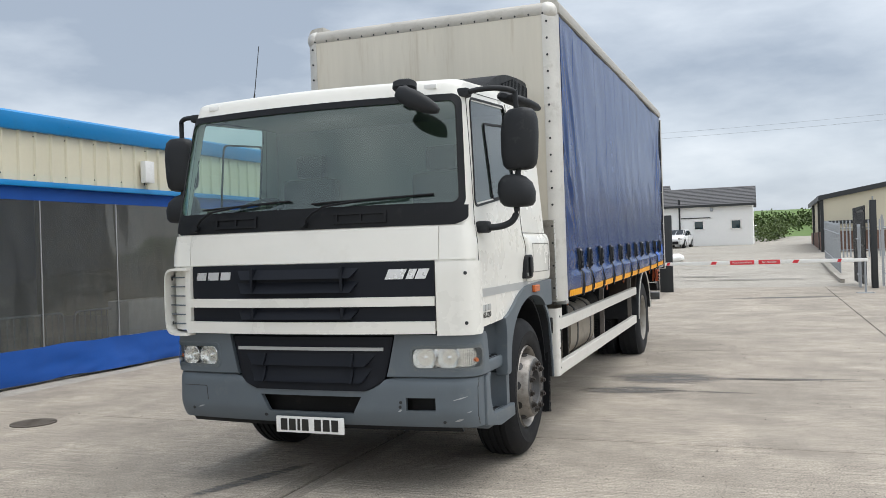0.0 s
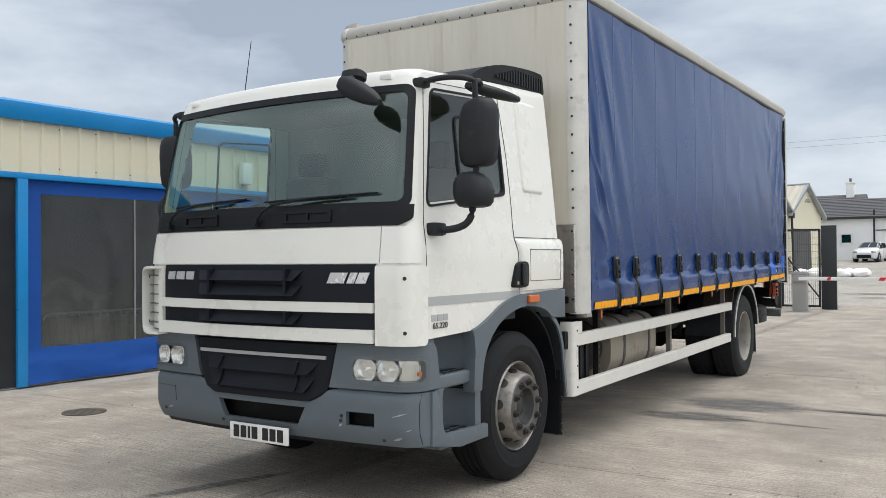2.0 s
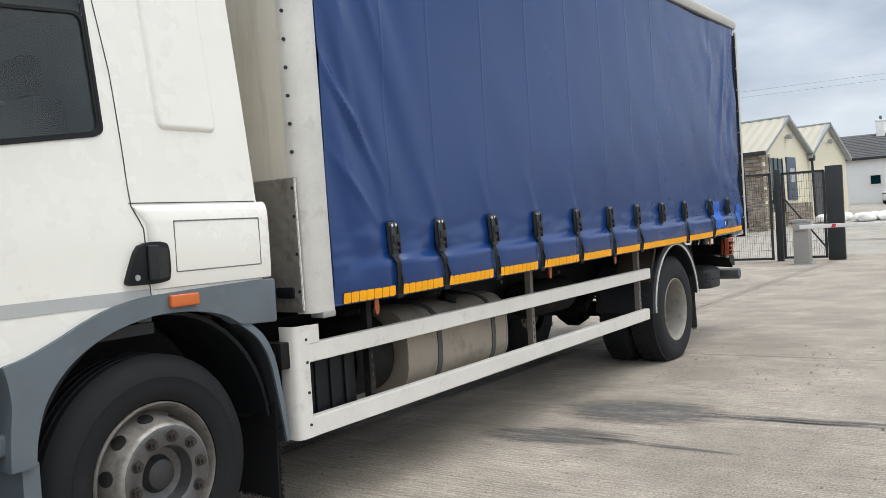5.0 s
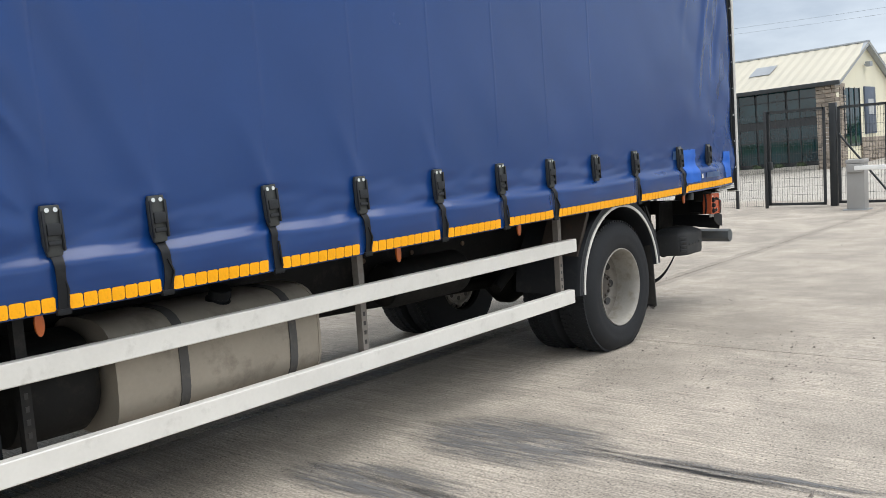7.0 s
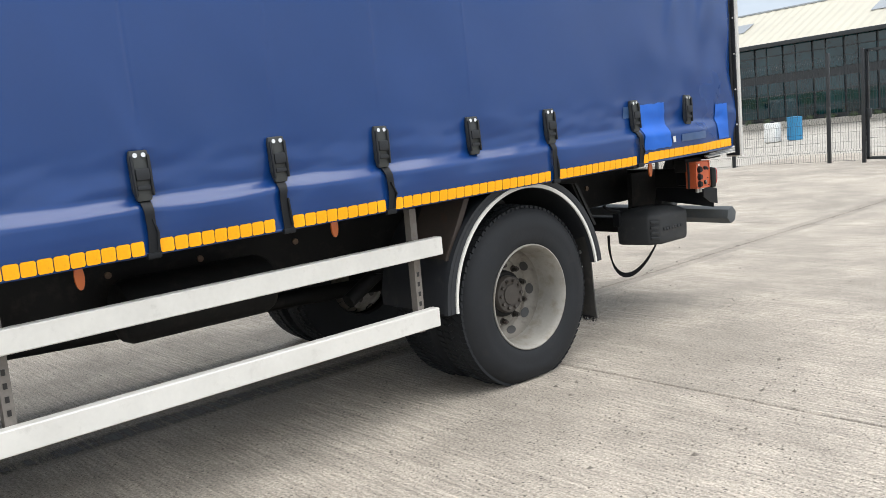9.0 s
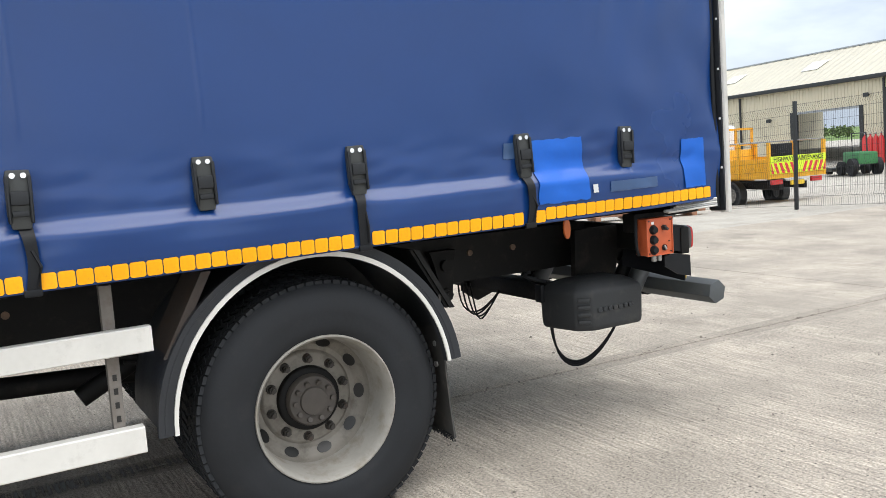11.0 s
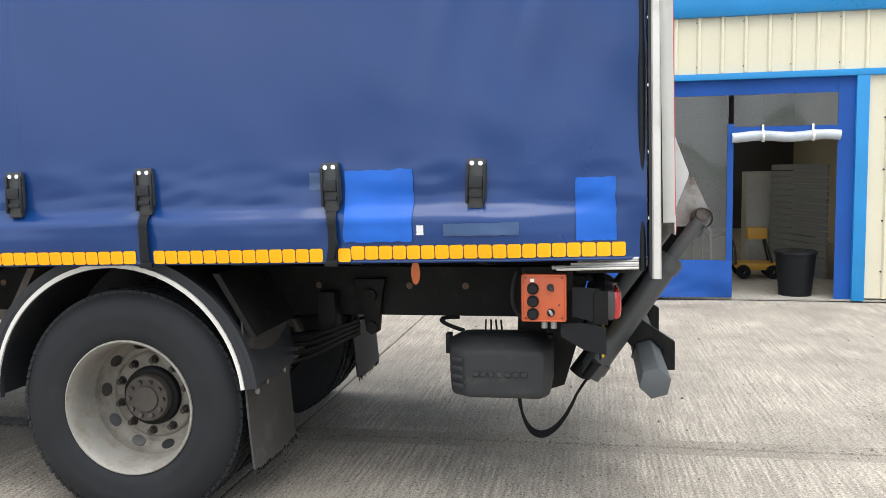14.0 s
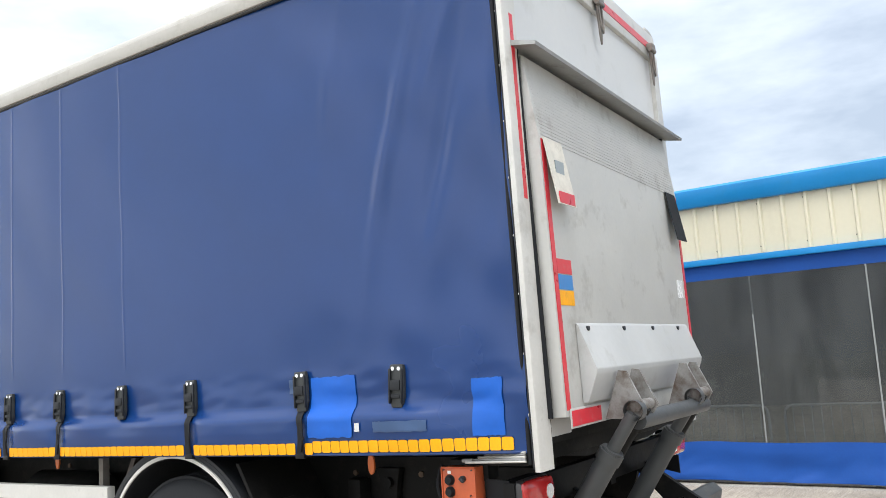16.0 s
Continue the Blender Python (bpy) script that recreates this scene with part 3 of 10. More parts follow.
l_.new(mx_.outputs[0], n_["Material Output"].inputs[0])
for (x, y, sx, sy, a) in ((1.76, 5.02, 0.98, 0.62, 4), (2.8, 5.08, 1.0, 0.085, 4), (3.1, 5.17, 1.3, 0.06, 3), (3.2, 5.08, 1.2, 0.05, 2), (1.50, 4.12, 0.85, 0.36, 10), (2.2, 4.13, 0.9, 0.06, -3), (-0.15, 6.0, 0.16, 2.6, 0), (-0.15, 2.6, 0.14, 1.8, 0), (-0.6, -0.2, 0.9, 0.11, 70), (3.4, 20.0, 2.2, 0.5, 10), (2.0, 30.5, 4.0, 0.5, 3), (0.5, 33.0, 3.5, 0.5, -4)):
    bm = B()
    bmesh.ops.create_circle(bm, cap_ends=True, segments=24, radius=1.0)
    z = gz(x, y) + (0.004 if y < 25 else 0.02)
    part("stain", bm, STAINMAT, ground, m=pose(x, y, z, 0, 0, a) @ Matrix.Diagonal((sx, sy, 1, 1)), smooth=False)

# loose grit and small stones on the slabs, thicker along the joint
GRIT = mat("grit_stone", (0.16, 0.14, 0.12), 0.85, var=0.3, scale=30, fine=90, bump=0.1)
rgr = random.Random(41)
verts, faces = [], []
for k in range(2600):
    if k < 500:
        x, y = -0.15 + rgr.gauss(0, 0.05), rgr.uniform(-4, 16)
    elif k < 800:
        x, y = rgr.uniform(1.3, 3.0), rgr.uniform(6.0, 8.6)
    else:
        x, y = rgr.uniform(-4.5, 7.0), rgr.uniform(-5, 16)
    r = rgr.uniform(0.003, 0.008) if rgr.random() < 0.93 else rgr.uniform(0.008, 0.016)
    a = rgr.uniform(0, 6.28)
    b = len(verts)
    for q in range(4):
        rr = r * rgr.uniform(0.7, 1.4)
        verts.append((x + rr * math.cos(a + q * 1.571), y + rr * math.sin(a + q * 1.571), 0.0))
    verts.append((x + r * 0.2, y, r * rgr.uniform(0.7, 1.2)))
    faces += [(b + q, b + (q + 1) % 4, b + 4) for q in range(4)]
gm = bpy.data.meshes.new("loose_grit")
gm.from_pydata(verts, [], faces)
gm.materials.append(GRIT)
tagged(new("loose_grit", gm), "scattered dark grit and small stones on the concrete", "grit", kind="stuff")

bm = B()
cyl(bm, (0, 0, -0.01), (0, 0, 0.006), 0.22, n=32)
for k in range(7):
    box(bm, -0.16, 0.16, -0.135 + k * 0.045 - 0.012, -0.135 + k * 0.045 + 0.012, 0.006, 0.010, 0.002, 1)
solo("manhole_cover", bm, mat("cast_iron", (0.10, 0.085, 0.07), 0.7, var=0.2, scale=8, fine=50, bump=0.2), "round cast-iron manhole cover set in the concrete", "manhole cover", m=pose(-4.03, 1.13, 0.004))

# ---- workshop building along the yard ----
WM = pose(-5.86, 14.25, 0, 0, 0, -2.27)
shop = thing("workshop_building", "low workshop with cream ribbed cladding and bright blue trim", "building", m=WM)
Y0, YN = -30.0, 0.0


def ribbed(y0, y1, z0, z1, pitch=0.267, depth=0.032):
    """Trapezoid-ribbed sheet facing +x."""
    bm = B()
    prof = []
    y = y0
    while y < y1 - 1e-6:
        for dy, d in ((0.0, 0.0), (0.205, 0.0), (0.222, depth), (0.250, depth)):
            if y + dy <= y1:
                prof.append((y + dy, d))
        y += pitch
    prof.append((y1, 0.0))
    sheet(bm, lambda u, v, o: (prof[int(u)][1] + o, prof[int(u)][0], v), list(range(len(prof))), [z0, z1], -0.05)
    return bm


def screws(parent, y0, y1, zs, pitch=0.534):
    bm = B()
    y = y0 + 0.1
    while y < y1:
        for z in zs:
            cyl(bm, (0.0, y, z), (0.012, y, z), 0.011, n=8)
        y += pitch
    tagged(part("screw_row", bm, DARKSTEEL, parent, "dark roofing screws"), kind="stuff")


y = Y0
while y < YN - 0.2:
    y2 = min(y + 1.068 * 2, YN - 0.10)
    part("cladding_panel", ribbed(y, y2, 2.72, 3.39), CREAM, shop, smooth=False)
    y = y2
part("cladding_panel", ribbed(-1.45, -0.10, 0.03, 2.65), CREAM, shop, smooth=False)
screws(shop, Y0 + 18, -0.2, (2.80, 3.32))
screws(shop, -1.35, -0.2, (0.35, 0.95, 1.55, 2.15), 0.4)
bm = B()
prism(bm, [(-0.25, 3.38), (0.075, 3.38), (0.09, 3.40), (0.09, 3.60), (0.06, 3.63), (-0.25, 3.66)], "y", Y0, YN + 0.10)
part("fascia", bm, BLUETRIM, shop, "bright blue eaves fascia")
bm = B()
box(bm, -0.03, 0.055, Y0, YN - 0.10, 2.64, 2.715, 0.008)
part("drip_trim", bm, BLUETRIM, shop, "blue horizontal trim")
bm = B()
box(bm, -0.12, 0.06, -0.13, 0.06, 0.0, 3.39, 0.012)
part("corner_trim", bm, BLUETRIM, shop, "blue corner flashing")
for yy in (-1.50, -12.42):
    bm = B()
    box(bm, -0.12, 0.05, yy - 0.07, yy + 0.07, 0.0, 2.645, 0.01)
    part("door_post", bm, BLUETRIM, shop, "blue steel door post")
bm = B()
box(bm, -0.2, 0.0, Y0, -12.49, 0.0, 2.64)
part("side_wall", bm, DARKSTEEL, shop, "dark panel beside the opening", smooth=False)
bm = B()
box(bm, -12.0, -0.12, -0.12, 0.0, 0.0, 3.6)
part("end_wall", bm, CREAM, shop, smooth=False)
bm = B()
prism(bm, [(-0.2, 3.60), (-0.2, 3.50), (-12.2, 4.4), (-12.2, 4.5)], "y", Y0, 0.08)
part("roof", bm, ROOFPALE, shop, "pale metal roof", smooth=False)
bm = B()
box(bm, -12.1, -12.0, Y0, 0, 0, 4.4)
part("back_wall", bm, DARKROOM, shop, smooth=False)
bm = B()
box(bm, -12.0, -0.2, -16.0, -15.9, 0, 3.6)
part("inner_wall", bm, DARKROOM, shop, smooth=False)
bm = B()
box(bm, -12.0, 0.0, Y0, 0, -0.01, 0.012)
part("shop_floor", bm, FARCON, shop, smooth=False)

# curtain of clear PVC with blue borders across the wide opening
rng = random.Random(3)


def wob(y, z, amp):
    return amp * (noise.noise((y * 1.1, z * 0.7, 3.1)) + 0.5 * noise.noise((y * 3.1, z * 0.9, 7.7)))


DOOR0, DOOR1 = -2.92, -1.75
door_curtain = thing("strip_curtain", "clear plastic door curtain with blue borders hanging in the wide opening", "curtain", m=WM)
bm = B()
sheet(bm, lambda u, v, o: (-0.02 + wob(u, v, 0.02) + o, u, v), lin(-12.35, -1.57, 150), lin(2.46, 2.64, 3), 0.004)
part("header", bm, BLUETARP, door_curtain, "blue header band")
bm = B()
sheet(bm, lambda u, v, o: (-0.02 + wob(u, v, 0.03) + 0.10 * (1 - v / 0.5) * (0.7 + 0.9 * noise.noise((u * 0.9 + v * 1.5, v * 3, 0)) + 0.35 * abs(noise.noise((u * 2.6 - v * 4, v * 5, 3)))) + o, u, max(0.02, v + 0.03 * noise.noise((u * 1.3, 5, 0)))), lin(-12.35, DOOR0, 260), lin(0.02, 0.47, 12), 0.004)
part("skirt", bm, BLUETARP, door_curtain, "rumpled blue bottom skirt")
seams = [-12.15, -10.75, -9.35, -7.95, -6.55, -5.15, -3.85, DOOR0 - 0.06]
for a, b in zip(seams, seams[1:]):
    bm = B()
    sheet(bm, lambda u, v, o: (-0.02 + wob(u, v, 0.025) + o, u, v), lin(a, b, 12), lin(0.47, 2.46, 10))
    pane = part("pane", bm, CLEARPVC, door_curtain, "scuffed clear plastic pane")
for a in seams[1:-1]:
    bm = B()
    box(bm, -0.016, -0.004, a - 0.008, a + 0.008, 0.47, 2.46)
    part("weld_seam", bm, mat("milky_weld", (0.30, 0.31, 0.31), 0.5, var=0.1, bump=0.02) if a == seams[1] else bpy.data.materials["milky_weld"], door_curtain)
for y0, y1, z0, z1 in ((-12.35, -12.15, 0.3, 2.5), (DOOR0 - 0.07, DOOR0, 0.05, 2.12), (DOOR1 - 0.005, -1.57, 0.0, 2.64), (DOOR0 - 0.05, DOOR1, 1.98, 2.08)):
    bm = B()
    sheet(bm, lambda u, v, o: (-0.012 + wob(u, v, 0.02) + o, u, v), lin(y0, y1, 4), lin(z0, z1, 10), 0.004)
    part("border", bm, BLUETARP, door_curtain, "blue border strip")
bm = B()
sheet(bm, lambda u, v, o: (-0.02 + wob(u, v, 0.03), u, v), lin(DOOR0, DOOR1, 12), lin(2.08, 2.46, 5))
part("pane", bm, CLEARPVC, door_curtain, "scuffed clear plastic pane")
bm = B()
tube(bm, [(0.02, yy, 1.96 + 0.012 * math.sin(yy * 9)) for yy in lin(DOOR0 - 0.02, DOOR1 + 0.02, 14)], 0.06, 12)
part("rolled_flap", bm, mat("milky_plastic_roll", (0.46, 0.50, 0.54), 0.35, var=0.2, scale=6, fine=30, bump=0.2), door_curtain, "rolled-up clear door flap")
for yy in (DOOR0 + 0.33, DOOR1 - 0.28):
    bm = B()
    lathe(bm, [(0.072, -0.015), (0.072, 0.015)], 16, m=pose(0.02, yy, 1.965, 0, 0, 90))
    box(bm, 0.0, 0.02, yy - 0.012, yy + 0.012, 1.98, 2.10)
    part("tie", bm, PLATEW, door_curtain, "white tie strap")

# things inside the workshop
# translucent roof lights, their daylight imitated by glowing panels
for (x, y) in ((-3.5, -3.5), (-3.5, -7.5), (-3.5, -11.5), (-7.5, -3.5), (-7.5, -7.5), (-7.5, -11.5)):
    bm = B()
    box(bm, x - 0.3, x + 0.3, y - 0.75, y + 0.75, 3.30, 3.36, 0.01)
    lm = bpy.data.materials.get("lamp_panel")
    if lm is None:
        lm = bpy.data.materials.new("lamp_panel")
        lm.use_nodes = True
        lm.node_tree.nodes["Principled BSDF"].inputs["Emission Color"].default_value = (1, 0.93, 0.78, 1)
        lm.node_tree.nodes["Principled BSDF"].inputs["Emission Strength"].default_value = 1.5
    solo("ceiling_lamp", bm, lm, "glowing panel standing in for a translucent workshop roof light", "lamp", "workshop lamps", m=WM)


def crowd_barrier(y):
    t = thing("crowd_barrier", "grey steel crowd barrier standing behind the curtain", "barrier", "crowd barriers", m=WM @ pose(-0.75, y, 0))
    bm = B()
    tube(bm, [(0, -1.0, 0.1)] + bez((0, -1.0, 0.6), (0, -1.0, 0.85), (0, -1.0, 0.85), (0, -0.8, 0.85), 5) + bez((0, 0.8, 0.85), (0, 1.0, 0.85), (0, 1.0, 0.85), (0, 1.0, 0.6), 5) + [(0, 1.0, 0.1)], 0.018)
    tube(bm, [(0, -1.0, 0.16), (0, 1.0, 0.16)], 0.014)
    part("frame", bm, GALV, t)
    for k in range(17):
        bm = B()
        tube(bm, [(0, -0.9 + k * 0.1125, 0.16), (0, -0.9 + k * 0.1125, 0.85)], 0.007, 6)
        part("bar", bm, GALV, t)
    for s in (-0.8, 0.8):
        bm = B()
        box(bm, -0.25, 0.25, s - 0.02, s + 0.02, 0.014, 0.12, 0.008)
        part("foot", bm, GALV, t)


for y in (-4.1, -6.3, -8.5, -10.7):
    crowd_barrier(y)

bin_ = thing("dustbin", "black plastic dustbin with a lid on the workshop floor", "bin", m=WM @ pose(-0.34, -2.13, 0.012) @ Matrix.Scale(0.86, 4))
bm = B()
lathe(bm, [(0.0, 0), (0.22, 0), (0.28, 0.62), (0.26, 0.62), (0.0, 0.60)], 28, m=pose(0, 0, 0, 0, -90, 0))
part("body", bm, BLACKPL, bin_)
bm = B()
lathe(bm, [(0.0, 0.645), (0.20, 0.65), (0.255, 0.64), (0.27, 0.648), (0.295, 0.635), (0.30, 0.60), (0.27, 0.60)], 28, m=pose(0, 0, 0, 0, -90, 0))
part("lid", bm, BLACKPL, bin_)
mach = thing("hand_machine", "small yellow machine on a tubular trolley", "machine", m=WM @ pose(-2.1, -2.35, 0.012))
YMACH = mat("machine_yellow", (0.62, 0.33, 0.03), 0.45, var=0.1, scale=6)
bm = B()
box(bm, -0.22, 0.22, -0.28, 0.28, 0.12, 0.22, 0.02)
box(bm, -0.12, 0.12, -0.14, 0.14, 0.55, 0.72, 0.03)
part("body", bm, YMACH, mach)
bm = B()
tube(bm, bez((0.2, -0.3, 0.2), (0.2, -0.3, 0.9), (0.2, -0.6, 0.5), (0.2, -0.7, 0.6)), 0.016)
tube(bm, bez((-0.2, -0.3, 0.2), (-0.2, -0.3, 0.9), (-0.2, -0.6, 0.5), (-0.2, -0.7, 0.6)), 0.016)
tube(bm, [(0.18, 0.2, 0.2), (0.1, 0.1, 0.58)], 0.016)
tube(bm, [(-0.18, 0.2, 0.2), (-0.1, 0.1, 0.58)], 0.016)
part("frame", bm, DARKSTEEL, mach)
for sx in (-0.26, 0.26):
    for sy in (-0.2, 0.2):
        bm = B()
        lathe(bm, [(0.03, -0.02), (0.1, -0.02), (0.1, 0.02), (0.03, 0.02)], 18, m=pose(sx, sy, 0.1))
        part("wheel", bm, RUBBER, mach)
rs = thing("roller_shutter", "grey corrugated steel shutter panel", "shutter", m=WM @ pose(-1.9, -1.45, 0.012, 0, 0, 20))
for k in range(17):
    bm = B()
    prism(bm, [(0, 0.005), (0.02, 0.02), (0.02, 0.075), (0, 0.09)], "x", -0.02, 1.5)
    part("slat", bm, GALV, rs, m=pose(-1.5, 0, k * 0.095), smooth=False)
cab = thing("tool_cabinet", "pale grey steel cabinet standing in the workshop", "cabinet", m=WM @ pose(-3.9, -1.95, 0.012))
bm = B()
box(bm, -0.3, 0.3, -0.35, 0.35, 0, 1.5, 0.01)
part("body", bm, GREYPAINT, cab)
bm = B()
box(bm, 0.3, 0.32, -0.33, -0.01, 0.04, 1.46, 0.006)
box(bm, 0.3, 0.32, 0.01, 0.33, 0.04, 1.46, 0.006)
part("door", bm, GREYPAINT, cab)
wb = thing("storage_box", "white storage box behind the clear curtain", "box", m=WM @ pose(-0.6, -8.2, 0.012))
bm = B()
box(bm, -0.22, 0.22, -0.55, 0.55, 0.3, 0.95, 0.03)
part("body", bm, PLATEW, wb)
bm = B()
box(bm, -0.2, 0.2, -0.5, 0.5, 0.0, 0.3, 0.01)
part("base", bm, DARKSTEEL, wb)
vb = thing("wall_box", "white plastic box fixed on the cream cladding", "box", m=WM @ pose(0.0, -8.75, 2.98))
bm = B()
box(bm, 0.034, 0.14, -0.10, 0.10, -0.17, 0.17, 0.015)
part("housing", bm, PLATEW, vb)
bm = B()
cyl(bm, (0.07, -0.06, -0.21), (0.07, -0.06, -0.165), 0.012)
part("cable_gland", bm, DARKSTEEL, vb)


# ---- gate, fence, barrier ----
def wire_panel(bm, p, q, h, dz=0.0, bend=True, sv=0.055, r=0.003):
    """Welded mesh between two ground points, with folded stiffening ridges."""
    p, q = Vector(p), Vector(q)
    d = q - p
    n = max(2, int(d.length / sv))
    nrm = Vector((-d.y, d.x, 0)).normalized()
    def bar(a, b, r):
        s = Vector((r, 0, 0)) if abs((b - a).normalized().z) > 0.7 else Vector((0, 0, r))
        t = nrm * r
        A = [bm.verts.new(a + k) for k in (s, t, -s, -t)]
        Bv = [bm.verts.new(b + k) for k in (s, t, -s, -t)]
        for i in range(4):
            bm.faces.new((A[i], A[(i + 1) % 4], Bv[(i + 1) % 4], Bv[i]))
    ridges = (0.28, 0.95, 1.60, h - 0.12) if bend else ()
    for i in range(n + 1):
        b = p + d * (i / n)
        prev = b + Vector((0, 0, 0.05))
        for z in ridges:
            for zz, off in ((z - 0.06, 0), (z, 0.05), (z + 0.06, 0)):
                c = b + nrm * off + Vector((0, 0, min(zz, h)))
                bar(prev, c, r)
                prev = c
        bar(prev, b + Vector((0, 0, h)), r)
    for z in lin(0.06, h - 0.02, 11):
        bar(p + Vector((0, 0, z)), q + Vector((0, 0, z)), r)


FY_ = 22.8
posts = [-3.05, -3.8, -6.1, -8.3, -10.45, -12.65, -14.9, -17.1, -19.3]
fence = thing("mesh_fence", "dark green welded mesh fence with folded ridges on steel posts", "fence")
for x in posts:
    z = gz(x, FY_)
    bm = B()
    box(bm, x - 0.035, x + 0.035, FY_ - 0.035, FY_ + 0.035, z - 0.05, z + 2.42, 0.006)
    part("fence_post", bm, DARKSTEEL, fence)
for a, b in zip(posts, posts[1:]):
    bm = B()
    wire_panel(bm, (a, FY_ + 0.05, gz(a, FY_)), (b, FY_ + 0.05, gz(b, FY_)), 2.36)
    tagged(part("mesh_panel", bm, DARKSTEEL, fence, smooth=False), kind="stuff")
gate = thing("yard_gate", "dark steel mesh gate standing closed beside the barrier", "gate")
for x0, x1, y, h in ((-3.0, -1.68, 22.9, 2.3), (-1.45, -0.40, 23.3, 2.3)):
    bm = B()
    for xx in (x0, x1):
        box(bm, xx - 0.03, xx + 0.03, y - 0.03, y + 0.03, 0.06, h + 0.1)
    for z in (0.09, h + 0.08):
        box(bm, x0, x1, y - 0.03, y + 0.03, z - 0.03, z + 0.03)
    part("gate_frame", bm, DARKSTEEL, gate, smooth=False)
    bm = B()
    wire_panel(bm, (x0, y, 0.06), (x1, y, 0.06), h, bend=False, sv=0.06)
    tagged(part("gate_mesh", bm, DARKSTEEL, gate, smooth=False), kind="stuff")
for x, y, w, d, h in ((-1.58, 23.3, 0.16, 0.16, 2.5), (-0.14, 23.3, 0.42, 0.12, 2.5)):
    bm = B()
    box(bm, x - w / 2, x + w / 2, y - d / 2, y + d / 2, -0.02, h, 0.01)
    part("gate_post", bm, DARKSTEEL, gate, "dark square gate post")
bm = B()
tube(bm, [(-1.45, 23.25, 1.75), (-0.40, 23.25, 0.35)], 0.025, 8)
part("brace", bm, DARKSTEEL, gate)
bm = B()
box(bm, -3.02, -2.93, 22.84, 22.95, 0.95, 1.15, 0.01)
part("gate_lock", bm, DARKSTEEL, gate)

bar_ = thing("barrier", "grey rising-arm barrier with red and white pole lowered", "barrier", m=pose(-0.72, 22.0, 0))
GREYBOX = mat("barrier_grey", (0.30, 0.295, 0.285), 0.5, var=0.06, scale=3, fine=40, bump=0.03)
bm = B()
box(bm, -0.19, 0.19, -0.17, 0.17, 0.02, 1.05, 0.015)
part("housing", bm, GREYBOX, bar_)
bm = B()
box(bm, -0.205, 0.205, -0.19, 0.19, 1.05, 1.14, 0.02)
part("cap", bm, GREYBOX, bar_)
bm = B()
box(bm, -0.26, 0.26, -0.24, 0.24, 0.0, 0.02)
part("foot_plate", bm, GALV, bar_)
bm = B()
box(bm, 0.0, 6.35, -0.26, -0.20, 0.90, 1.0, 0.012)
arm = part("arm", bm, PLATEW, bar_, "white barrier arm")
bm = B()
box(bm, -0.16, 0.16, -0.25, -0.17, 0.86, 1.04, 0.01)
part("clamp", bm, GREYBOX, bar_)
for x0, w in ((0.75, 0.12), (2.05, 0.20), (4.35, 0.20), (5.55, 0.13)):
    bm = B()
    prism(bm, [(x0, 0.905), (x0 + w * 0.75, 0.905), (x0 + w, 0.995), (x0 + w * 0.25, 0.995)], "y", -0.266, -0.262)
    part("red_stripe", bm, REDTAPE, arm, "red stripe", smooth=False)
for x0, x1, txt in ((2.62, 3.30, "Please Sound Horn"), (3.42, 4.02, "For Attention")):
    bm = B()
    box(bm, x0, x1, -0.275, -0.262, 0.885, 1.015, 0.003)
    sg_ = part("sign", bm, REDTAPE, arm, "red sign with white words")
    lettering("sign_text", txt, 0.075, PLATEW, sg_, pose((x0 + x1) / 2, -0.277, 0.95) @ FRONT, "", 0.001, 0.95)
bm = B()
cyl(bm, (6.28, -0.23, 0.0), (6.28, -0.23, 0.92), 0.03, n=10)
box(bm, 6.05, 6.5, -0.4, -0.06, 0.0, 0.02)
part("arm_rest", bm, GALV, bar_)

# grey palisade fence and open gate leaf on the other side of the way
pal = thing("palisade_fence", "galvanised palisade fence along the roadside", "fence")


def palisade(p, q, h, n, parent):
    p, q = Vector(p), Vector(q)
    d = (q - p)
    u = d.normalized()
    me = None
    for i in range(n):
        c = p + d * (i / max(1, n - 1))
        c.z = gz(c.x, c.y)
        if me is None:
            bm = B()
            prism(bm, [(-0.035, 0.05), (0.035, 0.05), (0.035, h - 0.1), (0.012, h), (0.0, h - 0.06), (-0.012, h), (-0.035, h - 0.1)], "y", -0.012, 0.012)
            ob = link_mesh("pale", bm, GALV)
            me = ob.data
        else:
            ob = new("pale", me)
        ob.parent = parent
        ob.matrix_basis = Matrix.Translation(c) @ pose(0, 0, 0, 0, 0, math.degrees(math.atan2(u.y, u.x)))
    for z in (0.45, h - 0.45):
        bm = B()
        a, b = p.copy(), q.copy()
        a.z, b.z = gz(a.x, a.y) + z, gz(b.x, b.y) + z
        off = Vector((-u.y, u.x, 0)) * 0.04
        tube(bm, [a + off, (a + b) / 2 + off, b + off], 0.025, 4)
        part("fence_rail", bm, GALV, parent)


palisade((5.75, 33.0, 0), (5.95, 46.0, 0), 2.1, 60, pal)
palisade((5.95, 46.0, 0), (10.5, 46.5, 0), 2.1, 26, pal)
palisade((6.3, 24.2, 0), (14.0, 24.0, 0), 2.3, 48, pal)
palisade((5.62, 23.6, 0), (5.60, 24.1, 0), 2.0, 4, pal)
og = thing("open_gate_leaf", "tall black slatted gate leaf standing open", "gate")
bm = B()
box(bm, 5.98, 6.16, 24.2, 24.45, 0.0, 2.75, 0.01)
part("gate_post", bm, DARKSTEEL, og)
for k in range(18):
    bm = B()
    y = 24.6 + k * 0.17
    box(bm, 5.84 - k * 0.004, 5.88 - k * 0.004, y, y + 0.09, 0.08, 2.6)
    part("slat", bm, DARKSTEEL, og, smooth=False)
